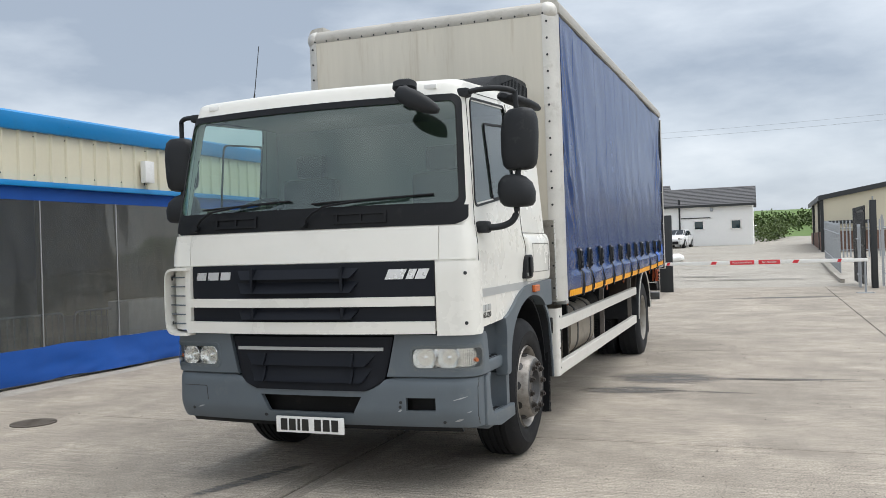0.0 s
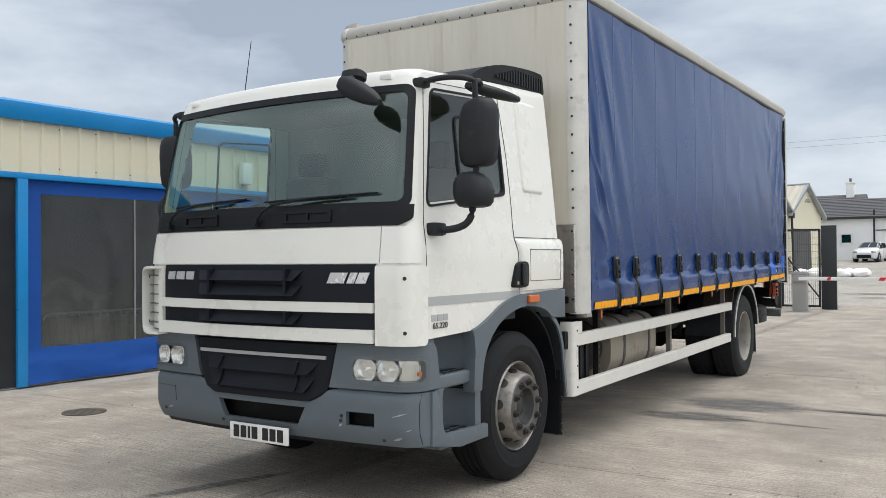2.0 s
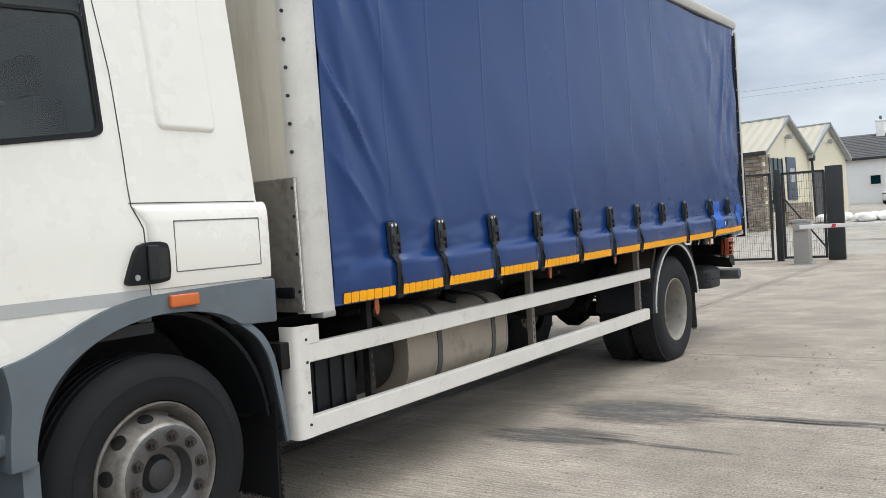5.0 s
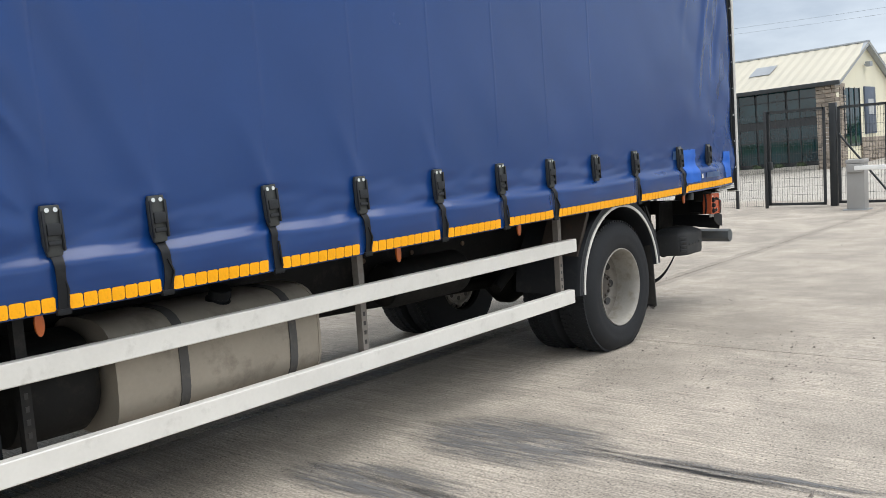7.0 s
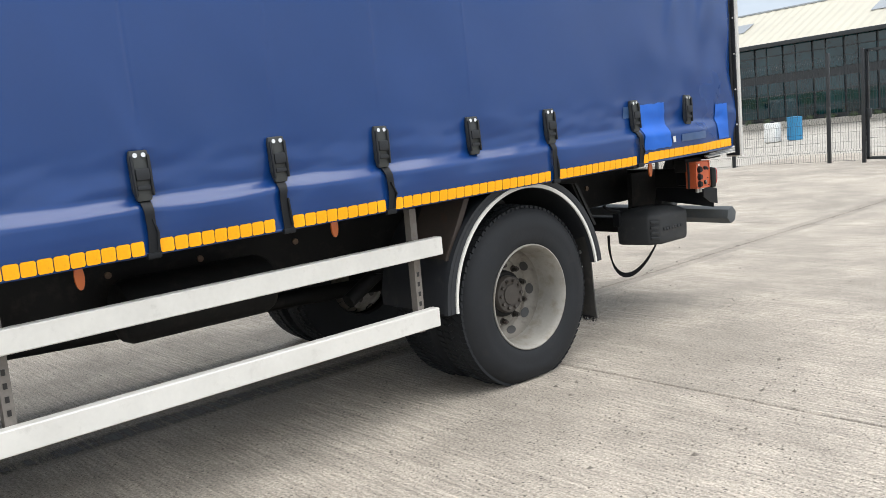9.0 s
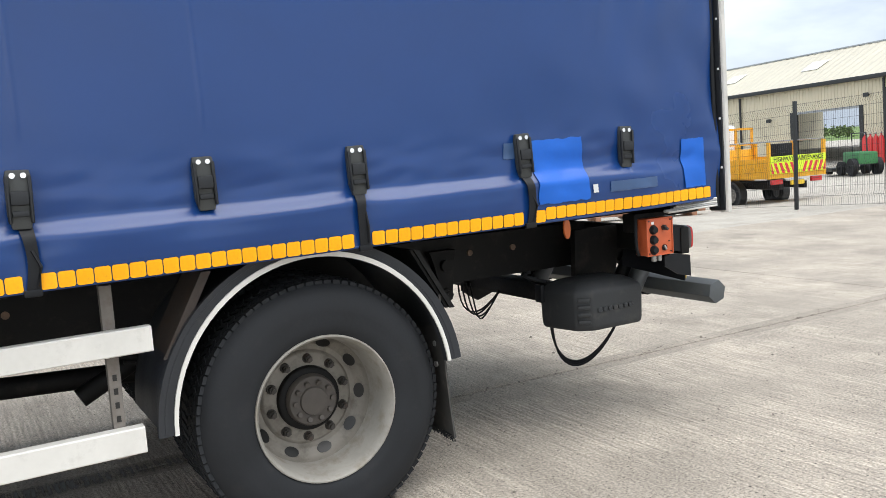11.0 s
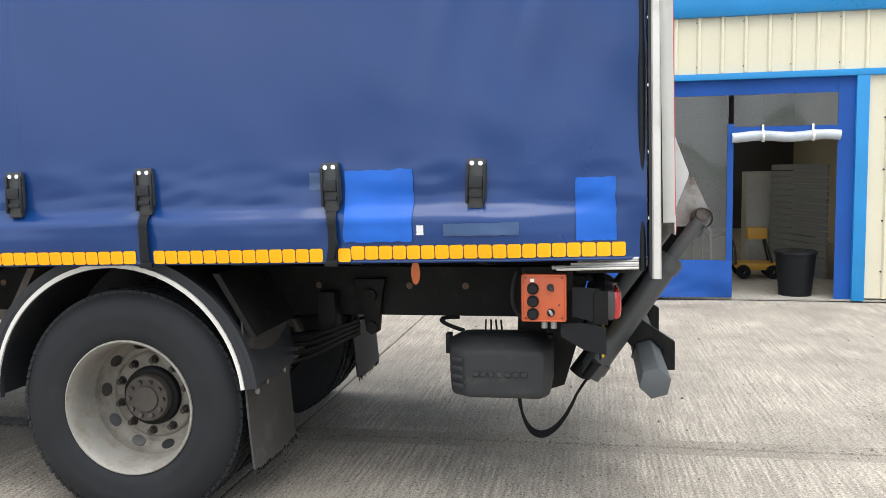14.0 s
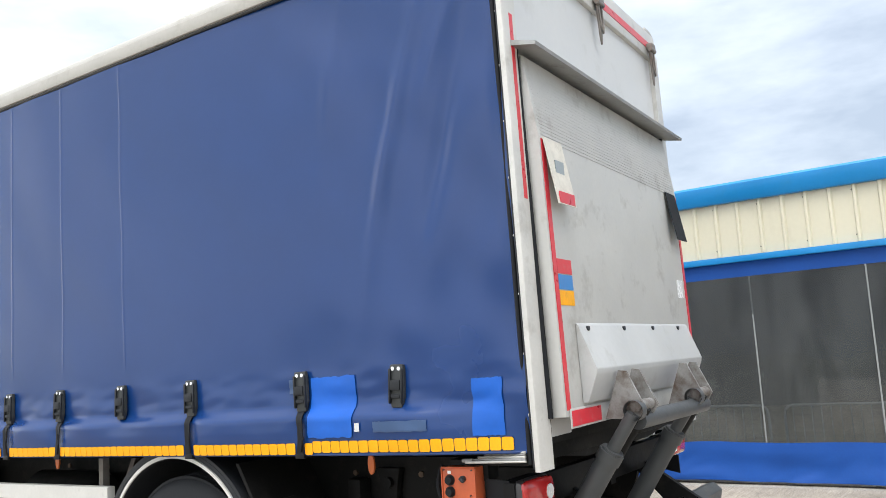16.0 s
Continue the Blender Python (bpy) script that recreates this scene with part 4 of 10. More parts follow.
for z in (0.3, 1.3, 2.4):
    bm = B()
    box(bm, 5.80, 5.84, 24.5, 27.7, z, z + 0.06)
    part("gate_rail", bm, DARKSTEEL, og, smooth=False)
bm = B()
for (x0, y0, x1, y1) in ((5.35, 28.0, 5.55, 45.0),):
    sheet(bm, lambda u, v, o: (x0 + (x1 - x0) * v + u * 0.14, y0 + (y1 - y0) * v, gz(5.4, y0 + (y1 - y0) * v) + o - 0.02), [0, 1], lin(0, 1, 12), 0.14)
solo("kerb", bm, FARCON, "pale concrete kerb along the roadside", "kerb", kind="structure", smooth=False)

# ---- glass-fronted twin-gable building ----
A0, C0 = Vector((-7.1, 43.6, 0)), Vector((-37.5, 46.5, 0))
uu = (C0 - A0).normalized()
DEPTH = 7.2
OB = Matrix.Translation((A0.x, A0.y, 0.0)) @ pose(0, 0, 0, 0, 0, math.degrees(math.atan2(uu.y, uu.x)) + 180) @ pose(0, 0, 0, 0, -1.3, 0)
# local x runs from the far end (negative) to the stone corner (0); y goes back
off_ = thing("office_building", "long twin-gabled building with glass front, stone piers and pale metal roof", "building", m=OB)
LEN = 29.75
EAVE, RIDGE = 4.35, 6.2


def wall(x0, x1, z0, z1, y=0.0, t=0.25):
    bm = B()
    box(bm, x0, x1, y, y + t, z0, z1)
    return bm


for b0 in (0.0, DEPTH):
    for side in (0, 1):
        bm = B()
        ya, yb = (b0 - 0.35, b0 + DEPTH / 2) if side == 0 else (b0 + DEPTH + (0.35 if b0 else 0.0), b0 + DEPTH / 2)
        za = EAVE - 0.12 if not (side == 1 and b0 == 0) and not (side == 0 and b0) else EAVE
        if side == 0 and b0:
            ya = b0
        n = 120
        sheet(bm, lambda u, v, o: (-LEN - 0.3 + (LEN + 0.6) * u, ya + (yb - ya) * v, za + (RIDGE - za) * v + (0.03 if int(round(u * n)) % 2 else 0.0) + o), lin(0, 1, n), [0, 1], -0.06)
        rf = part("roof_slope", bm, ROOFPALE, off_, "pale ribbed metal roof", smooth=False)
        if side == 0 and not b0:
            for xc in (-4.8, -12.5, -19.5, -25.5):
                bm = B()
                sheet(bm, lambda u, v, o: (xc + 1.1 * u, ya + (yb - ya) * v, za + (RIDGE - za) * v + 0.05 + o), [0, 1], [0.42, 0.66], 0.02)
                part("roof_light", bm, GALV if xc > -15 else PLATEW, rf, "roof light", smooth=False)
    bm = B()
    box(bm, -LEN - 0.3, 0.3, b0 + DEPTH / 2 - 0.12, b0 + DEPTH / 2 + 0.12, RIDGE - 0.03, RIDGE + 0.06, 0.02)
    part("ridge_cap", bm, GALV, off_)
    for xe in (0.0, -LEN):
        bm = B()
        prism(bm, [(b0 + 0.02, -0.3), (b0 + DEPTH - 0.02, -0.3), (b0 + DEPTH - 0.02, EAVE), (b0 + DEPTH / 2, RIDGE - 0.1), (b0 + 0.02, EAVE)], "x", xe - 0.25, xe)
        part("gable_wall", bm, CREAM, off_, "cream gable wall", smooth=False)
    for sgn in (0, 1):
        bm = B()
        ya, yb = (b0 - 0.3, b0 + DEPTH / 2) if sgn == 0 else (b0 + DEPTH / 2, b0 + DEPTH + 0.3)
        za, zb = (EAVE - 0.15, RIDGE + 0.03) if sgn == 0 else (RIDGE + 0.03, EAVE - 0.15)
        prism(bm, [(ya, za - 0.17), (ya, za), (yb, zb), (yb, zb - 0.17)], "x", 0.02, 0.30)
        part("verge", bm, GALV, off_, "grey verge trim", smooth=False)
bm = B()
box(bm, -LEN - 0.3, 0.3, -0.42, -0.22, EAVE - 0.28, EAVE - 0.08, 0.02)
part("gutter", bm, DARKSTEEL, off_, "dark gutter")
GX = -13.2
SHRUBLEAF = mat("dark_shrub_leaf", (0.035, 0.055, 0.022), 0.65, var=0.4, scale=9, fine=40, bump=0.2)
# glass part
part("frame_wall", wall(GX, -0.9, -0.3, EAVE - 0.25, 0.12, 0.2), DARKSTEEL, off_, "dark glazed front", smooth=False)
for k in range(8):
    x0 = GX + 0.2 + k * ((-1.0 - GX) / 8)
    for z0, z1 in ((0.65, 2.35), (2.75, 4.15)):
        bm = B()
        box(bm, x0, x0 + (-1.0 - GX) / 8 - 0.12, 0.06, 0.11, z0, z1)
        pn = part("window", bm, OFFICEGLASS, off_, "dark reflecting window", smooth=False)
        bm = B()
        xm = x0 + 0.55
        box(bm, xm, xm + 0.05, 0.03, 0.06, z0, z1)
        box(bm, x0, x0 + (-1.0 - GX) / 8 - 0.12, 0.03, 0.06, z0 + (z1 - z0) * 0.62, z0 + (z1 - z0) * 0.62 + 0.05)
        part("mullion", bm, DARKSTEEL, pn, smooth=False)
for x0, x1, y0, y1 in ((-0.9, 0.02, -0.15, 0.35), (-0.4, 0.05, 0.35, 1.0)):
    rs_ = random.Random(8)
    z = -0.3
    while z < EAVE - 0.3:
        h = rs_.uniform(0.14, 0.24)
        x = x0
        while x < x1 - 0.05:
            w = min(x1 - x, rs_.uniform(0.2, 0.45))
            bm = B()
            box(bm, x + 0.008, x + w - 0.008, y0 + rs_.uniform(0, 0.03), y1, z + 0.008, z + h - 0.008, 0.012, 1)
            part("stone", bm, STONEMAT, off_, smooth=False)
            x += w
        z += h
part("plinth", wall(GX, -0.9, -0.3, 0.45, -0.35, 0.45), FARCON, off_, "low planter wall", smooth=False)
for k in range(11):
    bm = B()
    x = GX + 0.7 + k * 1.08
    bmesh.ops.create_icosphere(bm, subdivisions=2, radius=0.13)
    for v in bm.verts:
        v.co.x *= 1.5
        v.co *= 1 + 0.45 * noise.noise(v.co * 11 + Vector((k * 3.1, 0, 0)))
    rs_ = random.Random(k)
    for q in range(90):
        a, h = rs_.uniform(0, 6.3), rs_.uniform(-0.6, 1)
        r = 0.17 * math.sqrt(max(0.05, 1 - h * h)) * rs_.uniform(0.8, 1.25)
        p = Vector((1.5 * r * math.cos(a), r * math.sin(a), 0.16 * h))
        d1 = Vector((rs_.gauss(0, 1), rs_.gauss(0, 1), rs_.gauss(0, 1))).normalized() * 0.035
        d2 = Vector((rs_.gauss(0, 1), rs_.gauss(0, 1), rs_.gauss(0, 1))).normalized() * 0.022
        bm.faces.new([bm.verts.new(p + o_) for o_ in (-d1, d2, d1, -d2)])
    part("shrub", bm, SHRUBLEAF, off_, "small clipped shrub", m=pose(x, -0.22, 0.50), smooth=False)
# clad part with the workshop door
part("clad_wall", wall(-LEN, -18.9, -0.8, EAVE - 0.25), SHEDCREAM, off_, "cream cladding", smooth=False)
part("clad_wall", wall(-14.7, GX, -0.8, EAVE - 0.25), SHEDCREAM, off_, "cream cladding", smooth=False)
part("clad_wall", wall(-18.9, -14.7, 2.85, EAVE - 0.25), SHEDCREAM, off_, "cream cladding", smooth=False)
for k in range(150):
    x = -LEN + 0.1 + k * 0.2
    if x > GX - 0.1:
        break
    z0 = 2.86 if -18.95 < x < -14.7 else 2.56 if x < -24.3 else -0.3
    bm = B()
    box(bm, x, x + 0.05, -0.025, 0.0, z0, EAVE - 0.26)
    part("rib", bm, SHEDCREAM, off_, smooth=False)
for x0, x1, z1 in ((-29.6, -24.3, 2.54),):
    bm = B()
    box(bm, x0, x1, -0.06 if x0 < -29 else 0.1, 0.02 if x0 < -29 else 0.16, -0.6, z1)
    rd = part("roller_door", bm, DARKSTEEL, off_, "dark closed roller door", smooth=False)
    z = -0.4
    while z < z1 - 0.1:
        bm = B()
        box(bm, x0, x1, -0.09 if x0 < -29 else 0.07, -0.06 if x0 < -29 else 0.1, z, z + 0.06)
        part("slat", bm, DARKSTEEL, rd, smooth=False)
        z += 0.14
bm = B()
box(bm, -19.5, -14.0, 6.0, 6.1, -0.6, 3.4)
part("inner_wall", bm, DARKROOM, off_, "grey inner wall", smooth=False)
for xx in (-18.95, -14.65):
    bm = B()
    box(bm, xx - 0.1, xx + 0.1, -0.06, 0.3, -0.5, 2.9)
    part("door_jamb", bm, DARKSTEEL, off_, smooth=False)
bm = B()
box(bm, -18.9, -14.7, -0.04, 0.02, 2.78, 2.9)
part("door_head", bm, GALV, off_, smooth=False)
for x, z in ((-20.4, 2.6), (-14.2, 3.35)):
    bm = B()
    box(bm, x - 0.14, x + 0.14, -0.28, -0.2, z - 0.1, z + 0.1, 0.02)
    box(bm, x - 0.03, x + 0.03, -0.2, 0.0, z - 0.02, z + 0.04)
    part("flood_light", bm, DARKSTEEL, off_, "grey flood light")
for x in (-22.6, -13.3):
    bm = B()
    cyl(bm, (x, -0.12, -0.5), (x, -0.12, EAVE - 0.3), 0.06, n=10)
    part("downpipe", bm, DARKSTEEL, off_, "dark downpipe")
# gable end facing the gate: glazing, sign, stone base, dark plate for the doorway
bm = B()
box(bm, 0.0, 0.04, 0.75, 2.7, 1.2, 3.95)
gw = part("window", bm, OFFICEGLASS, off_, "tall dark window", smooth=False)
for k in range(4):
    bm = B()
    box(bm, 0.04, 0.07, 0.73 + k * 0.65, 0.79 + k * 0.65, 1.2, 3.98)
    part("mullion", bm, DARKSTEEL, gw, smooth=False)
bm = B()
box(bm, 0.0, 0.08, 3.35, 4.75, 1.75, 4.05, 0.01)
sgn_ = part("sign_board", bm, mat("slate_blue_sign", (0.06, 0.08, 0.12), 0.4), off_, "dark sign board")
bm = B()
box(bm, 0.08, 0.084, 3.75, 4.45, 2.7, 3.45)
part("sign_mark", bm, STRIPE, sgn_, smooth=False)
rs_ = random.Random(18)
z = -0.3
while z < 1.45:
    h = rs_.uniform(0.16, 0.26)
    y = 2.75
    while y < 6.95:
        w = min(7.0 - y, rs_.uniform(0.25, 0.5))
        bm = B()
        box(bm, 0.0, 0.08 + rs_.uniform(0, 0.04), y + 0.01, y + w - 0.01, z + 0.01, z + h - 0.01, 0.015, 1)
        part("stone", bm, STONEMAT, off_, smooth=False)
        y += w
    z += h
bm = B()
box(bm, 0.0, 0.04, 3.0, 3.9, 0.2, 1.1)
part("window", bm, OFFICEGLASS, off_, "low dark window", smooth=False)
# no opening here: a dark plate paints the shade inside the doorway
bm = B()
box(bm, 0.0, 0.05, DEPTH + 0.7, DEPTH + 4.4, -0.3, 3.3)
part("doorway", bm, DARKROOM, off_, "dark plate standing in for the shaded opening of a door", smooth=False)
for y, z in ((DEPTH / 2, 5.1), (DEPTH * 1.5, 5.1)):
    bm = B()
    box(bm, 0.1, 0.35, y - 0.16, y + 0.16, z - 0.1, z + 0.14, 0.03)
    cyl(bm, (0.0, y, z), (0.15, y, z), 0.03)
    part("flood_light", bm, GALV, off_, "grey flood light")
bm = B()
cyl(bm, (0.18, DEPTH, -0.3), (0.18, DEPTH, EAVE - 0.4), 0.07, n=10)
box(bm, 0.05, 0.32, DEPTH - 0.16, DEPTH + 0.16, EAVE - 0.45, EAVE - 0.15, 0.02)
part("downpipe", bm, DARKSTEEL, off_, "dark downpipe")

# ---- white house and further roofs ----
def gabled(name, x0, x1, y0, y1, zb, ze, zr, wallm, roofm, label, cat, axis="x"):
    t = thing(name, label, cat)
    bm = B()
    if axis == "x":
        ym = (y0 + y1) / 2
        prism(bm, [(y0, zb), (y1, zb), (y1, ze), (ym, zr - 0.1), (y0, ze)], "x", x0, x1)
    part("wall", bm, wallm, t, smooth=False)
    for a in (0, 1):
        ya = (y0 - 0.35) if a == 0 else (y1 + 0.35)
        zz = ze - 0.35 * (zr - ze) / (ym - y0)
        n = 12
        for k in range(n):
            f0, f1 = k / n, (k + 1) / n
            p = [(ya + (ym - ya) * f0, zz + (zr - zz) * f0 + 0.05), (ya + (ym - ya) * f1, zz + (zr - zz) * f1 + 0.01), (ya + (ym - ya) * f1, zz + (zr - zz) * f1 - 0.12), (ya + (ym - ya) * f0, zz + (zr - zz) * f0 - 0.12)]
            bm = B()
            prism(bm, p, "x", x0 - 0.25, x1 + 0.25)
            part("roof_course", bm, roofm, t, "dark tile course", smooth=False)
    bm = B()
    box(bm, x0 - 0.25, x1 + 0.25, y0 - 0.45, y0 - 0.33, ze - 0.32, ze - 0.14)
    part("gutter", bm, DARKSTEEL, t, smooth=False)
    return t


house = gabled("white_house", -17.0, 1.95, 70.0, 76.0, 0.9, 4.80, 6.25, WHITEWALL, SLATE, "long low white rendered house with a slate roof", "house")
for x in (-14.0, -10.2, -5.9, -2.35, 0.62):
    bm = B()
    box(bm, x - 0.36, x + 0.36, 69.96, 70.02, 2.62, 3.30)
    w = part("window", bm, OFFICEGLASS, house, "small dark window", smooth=False)
    bm = B()
    for a, b, c, d in ((-0.44, -0.34, 2.56, 3.36), (0.34, 0.44, 2.56, 3.36), (-0.44, 0.44, 3.28, 3.36), (-0.44, 0.44, 2.54, 2.64)):
        box(bm, x + a, x + b, 69.92, 70.0, c, d)
    part("frame", bm, PLATEW, w, smooth=False)
bm = B()
cyl(bm, (-3.9, 69.9, 1.2), (-3.9, 69.9, 5.2), 0.07, n=8)
box(bm, -3.8, -1.4, 69.9, 69.98, 3.55, 3.62)
part("downpipe", bm, DARKSTEEL, house)
bm = B()
box(bm, -1.4, -1.15, 69.8, 70.0, 4.1, 4.4, 0.03)
part("wall_lamp", bm, GALV, house)
h2 = gabled("far_house", -20.0, -6.6, 84.0, 91.0, 1.2, 5.3, 7.55, WHITEWALL, SLATE, "white house with slate roof and chimney", "house")
bm = B()
box(bm, -8.15, -7.45, 87.0, 88.0, 7.0, 8.75, 0.03)
box(bm, -8.22, -7.38, 86.93, 88.07, 8.62, 8.78, 0.02)
part("chimney", bm, WHITEWALL, h2, "white chimney")
for dx in (-7.8,):
    bm = B()
    cyl(bm, (dx, 87.5, 8.75), (dx, 87.5, 9.15), 0.13, 0.1, 10)
    part("chimney_pot", bm, SLATE, h2)

# ---- cream shed beyond the palisade ----
shed = thing("cream_shed", "large cream clad shed with black trim and a brick base", "shed")
zb = gz(8, 56) - 0.1
BRICK = mat("brown_brick", (0.17, 0.10, 0.075), 0.85, var=0.2, scale=3, fine=20, bump=0.2)
bm = B()
prism(bm, [(6.36, zb), (30.0, zb), (30.0, 4.2), (18.2, 6.2), (6.36, 4.15)], "y", 54.3, 68.0)
part("wall", bm, SHEDCREAM, shed, smooth=False)
bm = B()
box(bm, 6.32, 30.0, 54.22, 54.28, zb, zb + 1.3)
box(bm, 6.26, 6.33, 54.3, 68.0, zb, zb + 1.3)
part("brick_base", bm, BRICK, shed, "brown brick base", smooth=False)
bm = B()
prism(bm, [(6.1, 3.98), (18.2, 6.10), (18.2, 6.45), (6.1, 4.28)], "y", 53.9, 68.4)
part("roof", bm, DARKSTEEL, shed, "dark roof edge", smooth=False)
for y in (54.2, 57.0, 64.0):
    bm = B()
    box(bm, 6.20, 6.40, y, y + 0.25, zb, 4.1)
    part("wall_trim", bm, DARKSTEEL, shed, "black wall trim", smooth=False)
bm = B()
box(bm, 6.6, 9.2, 52.9, 54.2, zb + 1.75, zb + 1.95)
part("canopy", bm, DARKSTEEL, shed, "dark door canopy", smooth=False)
bm = B()
cyl(bm, (9.2, 54.1, zb), (9.2, 54.1, zb + 3.4), 0.05, n=8)
part("vent_pipe", bm, GALV, shed)


# ---- vehicles ----
CARWHITE = mat("white_car_paint", (0.74, 0.75, 0.76), 0.25, var=0.03, scale=2, fine=20, bump=0.0, coat=0.6)
VGLASS = mat("dark_car_glass", (0.012, 0.015, 0.017), 0.06, var=0.1, bump=0.0, spec=0.7, rvar=0.02)


def road_wheel(parent, x, y, r, w, rimm):
    sg = 1 if x > 0 else -1
    bm = B()
    lathe(bm, [(r * 0.62, -w), (r * 0.95, -w), (r, -w + 0.03), (r, -0.03), (r * 0.95, 0.0), (r * 0.66, 0.005), (r * 0.62, -0.03)], 28)
    t = part("wheel", bm, RUBBER, parent, "black road wheel", m=pose(x + sg * 0.012, y, r) @ Matrix.Diagonal((sg, 1, 1, 1)))
    bm = B()
    lathe(bm, [(0.0, -0.02), (r * 0.2, -0.015), (r * 0.64, -0.035), (r * 0.66, 0.0)], 24)
    for k in range(10):
        a = 2 * math.pi * k / 10
        cyl(bm, (-0.012, 0.05 * math.cos(a), 0.05 * math.sin(a)), (-0.012, r * 0.6 * math.cos(a), r * 0.6 * math.sin(a)), 0.016, n=6)
    part("rim", bm, rimm, t, "silver rim")


def loft_vehicle(name, st, paint, m, label, cat, cabin, wheels, rw, rims):
    """st: stations (y, low, belt, roof, half width, half roof width). The nose points to -y. cabin: stations with glass."""
    t = thing(name, label, cat, m=m)
    bm = B()
    secs = []
    for y, zl, zb_, zr, w, wr in st:
        pts = [(0, zl), (w * 0.88, zl), (w * 0.98, zl + 0.12), (w, zl + 0.35 * (zb_ - zl) + 0.1), (w * 0.985, zb_ - 0.06), (w * 0.95, zb_), (wr + 0.12 * (w - wr), zr - max(0.07, 0.17 * (zr - zb_))), (wr * 0.82, zr - 0.01), (0, zr)]
        full = pts + [(-a, b) for a, b in pts[-2:0:-1]]
        secs.append([bm.verts.new((a, y, b)) for a, b in full])
    n = len(secs[0])
    glassf = []
    for i, (a, b) in enumerate(zip(secs, secs[1:])):
        for k in range(n):
            f = bm.faces.new((a[k], a[(k + 1) % n], b[(k + 1) % n], b[k]))
            if (i, 5) in cabin and k in (5, n - 6):
                glassf.append(f)
            if (i, "top") in cabin and k in (6, 7, 8, 9, n - 7, n - 8, 5, n - 6):
                glassf.append(f)
    bm.faces.new(secs[0][::-1])
    bm.faces.new(secs[-1])
    gl = B()
    for f in glassf:
        c = f.calc_center_median()
        gl.faces.new([gl.verts.new(c + (v.co - c) * 0.93 + f.normal * 0.0 + (v.co - c).normalized() * 0.0) for v in f.verts])
    bmesh.ops.recalc_face_normals(bm, faces=bm.faces[:])
    for f, g in zip(glassf, gl.faces[:]):
        f.normal_update()
        for v in g.verts:
            v.co += f.normal * 0.012
    body = part("body", bm, paint, t)
    bmesh.ops.remove_doubles(gl, verts=gl.verts[:], dist=0.0001)
    part("windows", gl, VGLASS, t, "dark vehicle glass", smooth=False)
    for x, y in wheels:
        road_wheel(t, x, y, rw, 0.22, rims)
        bm = B()
        lathe(bm, [(rw * 1.15, -0.24), (rw * 1.15, 0.004), (rw * 0.97, 0.004), (rw * 0.97, -0.2)], 28, m=pose(x, y, rw) @ Matrix.Diagonal((1 if x > 0 else -1, 1, 1, 1)))
        part("arch", bm, BLACKINK, t)
    return t


def lamp_bits(t, bits):
    for nm, x0, x1, y0, y1, z0, z1, mt in bits:
        bm = B()
        box(bm, x0, x1, y0, y1, z0, z1, 0.02)
        part(nm, bm, mt, t)


sedan = [(-2.3, 0.30, 0.62, 0.68, 0.72, 0.55), (-2.1, 0.22, 0.72, 0.80, 0.86, 0.70), (-1.2, 0.20, 0.86, 0.95, 0.90, 0.78), (-0.75, 0.20, 0.92, 1.02, 0.90, 0.76), (0.05, 0.20, 0.95, 1.40, 0.91, 0.62), (0.9, 0.20, 0.96, 1.42, 0.91, 0.60), (1.55, 0.22, 0.98, 1.10, 0.90, 0.70), (2.1, 0.26, 0.96, 1.04, 0.87, 0.72), (2.3, 0.34, 0.90, 0.95, 0.78, 0.62)]
ALLOY = mat("alloy_wheel", (0.50, 0.51, 0.52), 0.3, metal=0.8, var=0.05, bump=0.0)
c1 = loft_vehicle("white_saloon_car", sedan, CARWHITE, pose(-19.1, 21.2, gz(-19.1, 21.2), 0, 0, -34), "white saloon car parked beyond the workshop corner", "car", {(3, 5), (4, 5), (5, 5), (3, "top"), (5, "top")}, [(0.90, -1.4), (-0.90, -1.4), (0.90, 1.40), (-0.90, 1.40)], 0.33, ALLOY)
lamp_bits(c1, [("tail_lamp", 0.52, 0.80, 2.16, 2.30, 0.72, 0.88, REDLENS), ("tail_lamp", -0.80, -0.52, 2.16, 2.30, 0.72, 0.88, REDLENS), ("rear_plate", -0.26, 0.26, 2.28, 2.32, 0.55, 0.66, PLATEY)])
hatch = [(-1.95, 0.30, 0.60, 0.66, 0.66, 0.5), (-1.75, 0.2, 0.75, 0.84, 0.84, 0.66), (-0.9, 0.2, 0.92, 1.02, 0.89, 0.74), (0.0, 0.2, 0.96, 1.44, 0.89, 0.62), (1.2, 0.2, 0.98, 1.46, 0.88, 0.60), (1.85, 0.3, 0.95, 1.15, 0.84, 0.66), (1.95, 0.4, 0.9, 1.0, 0.76, 0.6)]
c2 = loft_vehicle("white_hatchback_car", hatch, CARWHITE, pose(-3.85, 67.3, gz(-3.8, 67.3), 0, 0, -8), "white hatchback car parked in front of the white house", "car", {(2, 5), (3, 5), (4, 5), (2, "top")}, [(0.88, -1.2), (-0.88, -1.2), (0.88, 1.25), (-0.88, 1.25)], 0.32, ALLOY)
lamp_bits(c2, [("headlamp", 0.46, 0.78, -1.93, -1.74, 0.62, 0.76, CHROME), ("headlamp", -0.78, -0.46, -1.93, -1.74, 0.62, 0.76, CHROME), ("front_grille", -0.5, 0.5, -1.98, -1.85, 0.26, 0.5, BLACKPL)])
loft_vehicle("white_estate_car", hatch, CARWHITE, pose(2.6, 92.0, gz(2.6, 92), 0, 0, 90), "white car parked below the field", "car", {(2, 5), (3, 5), (4, 5)}, [(0.88, -1.2), (-0.88, -1.2), (0.88, 1.25), (-0.88, 1.25)], 0.32, ALLOY)

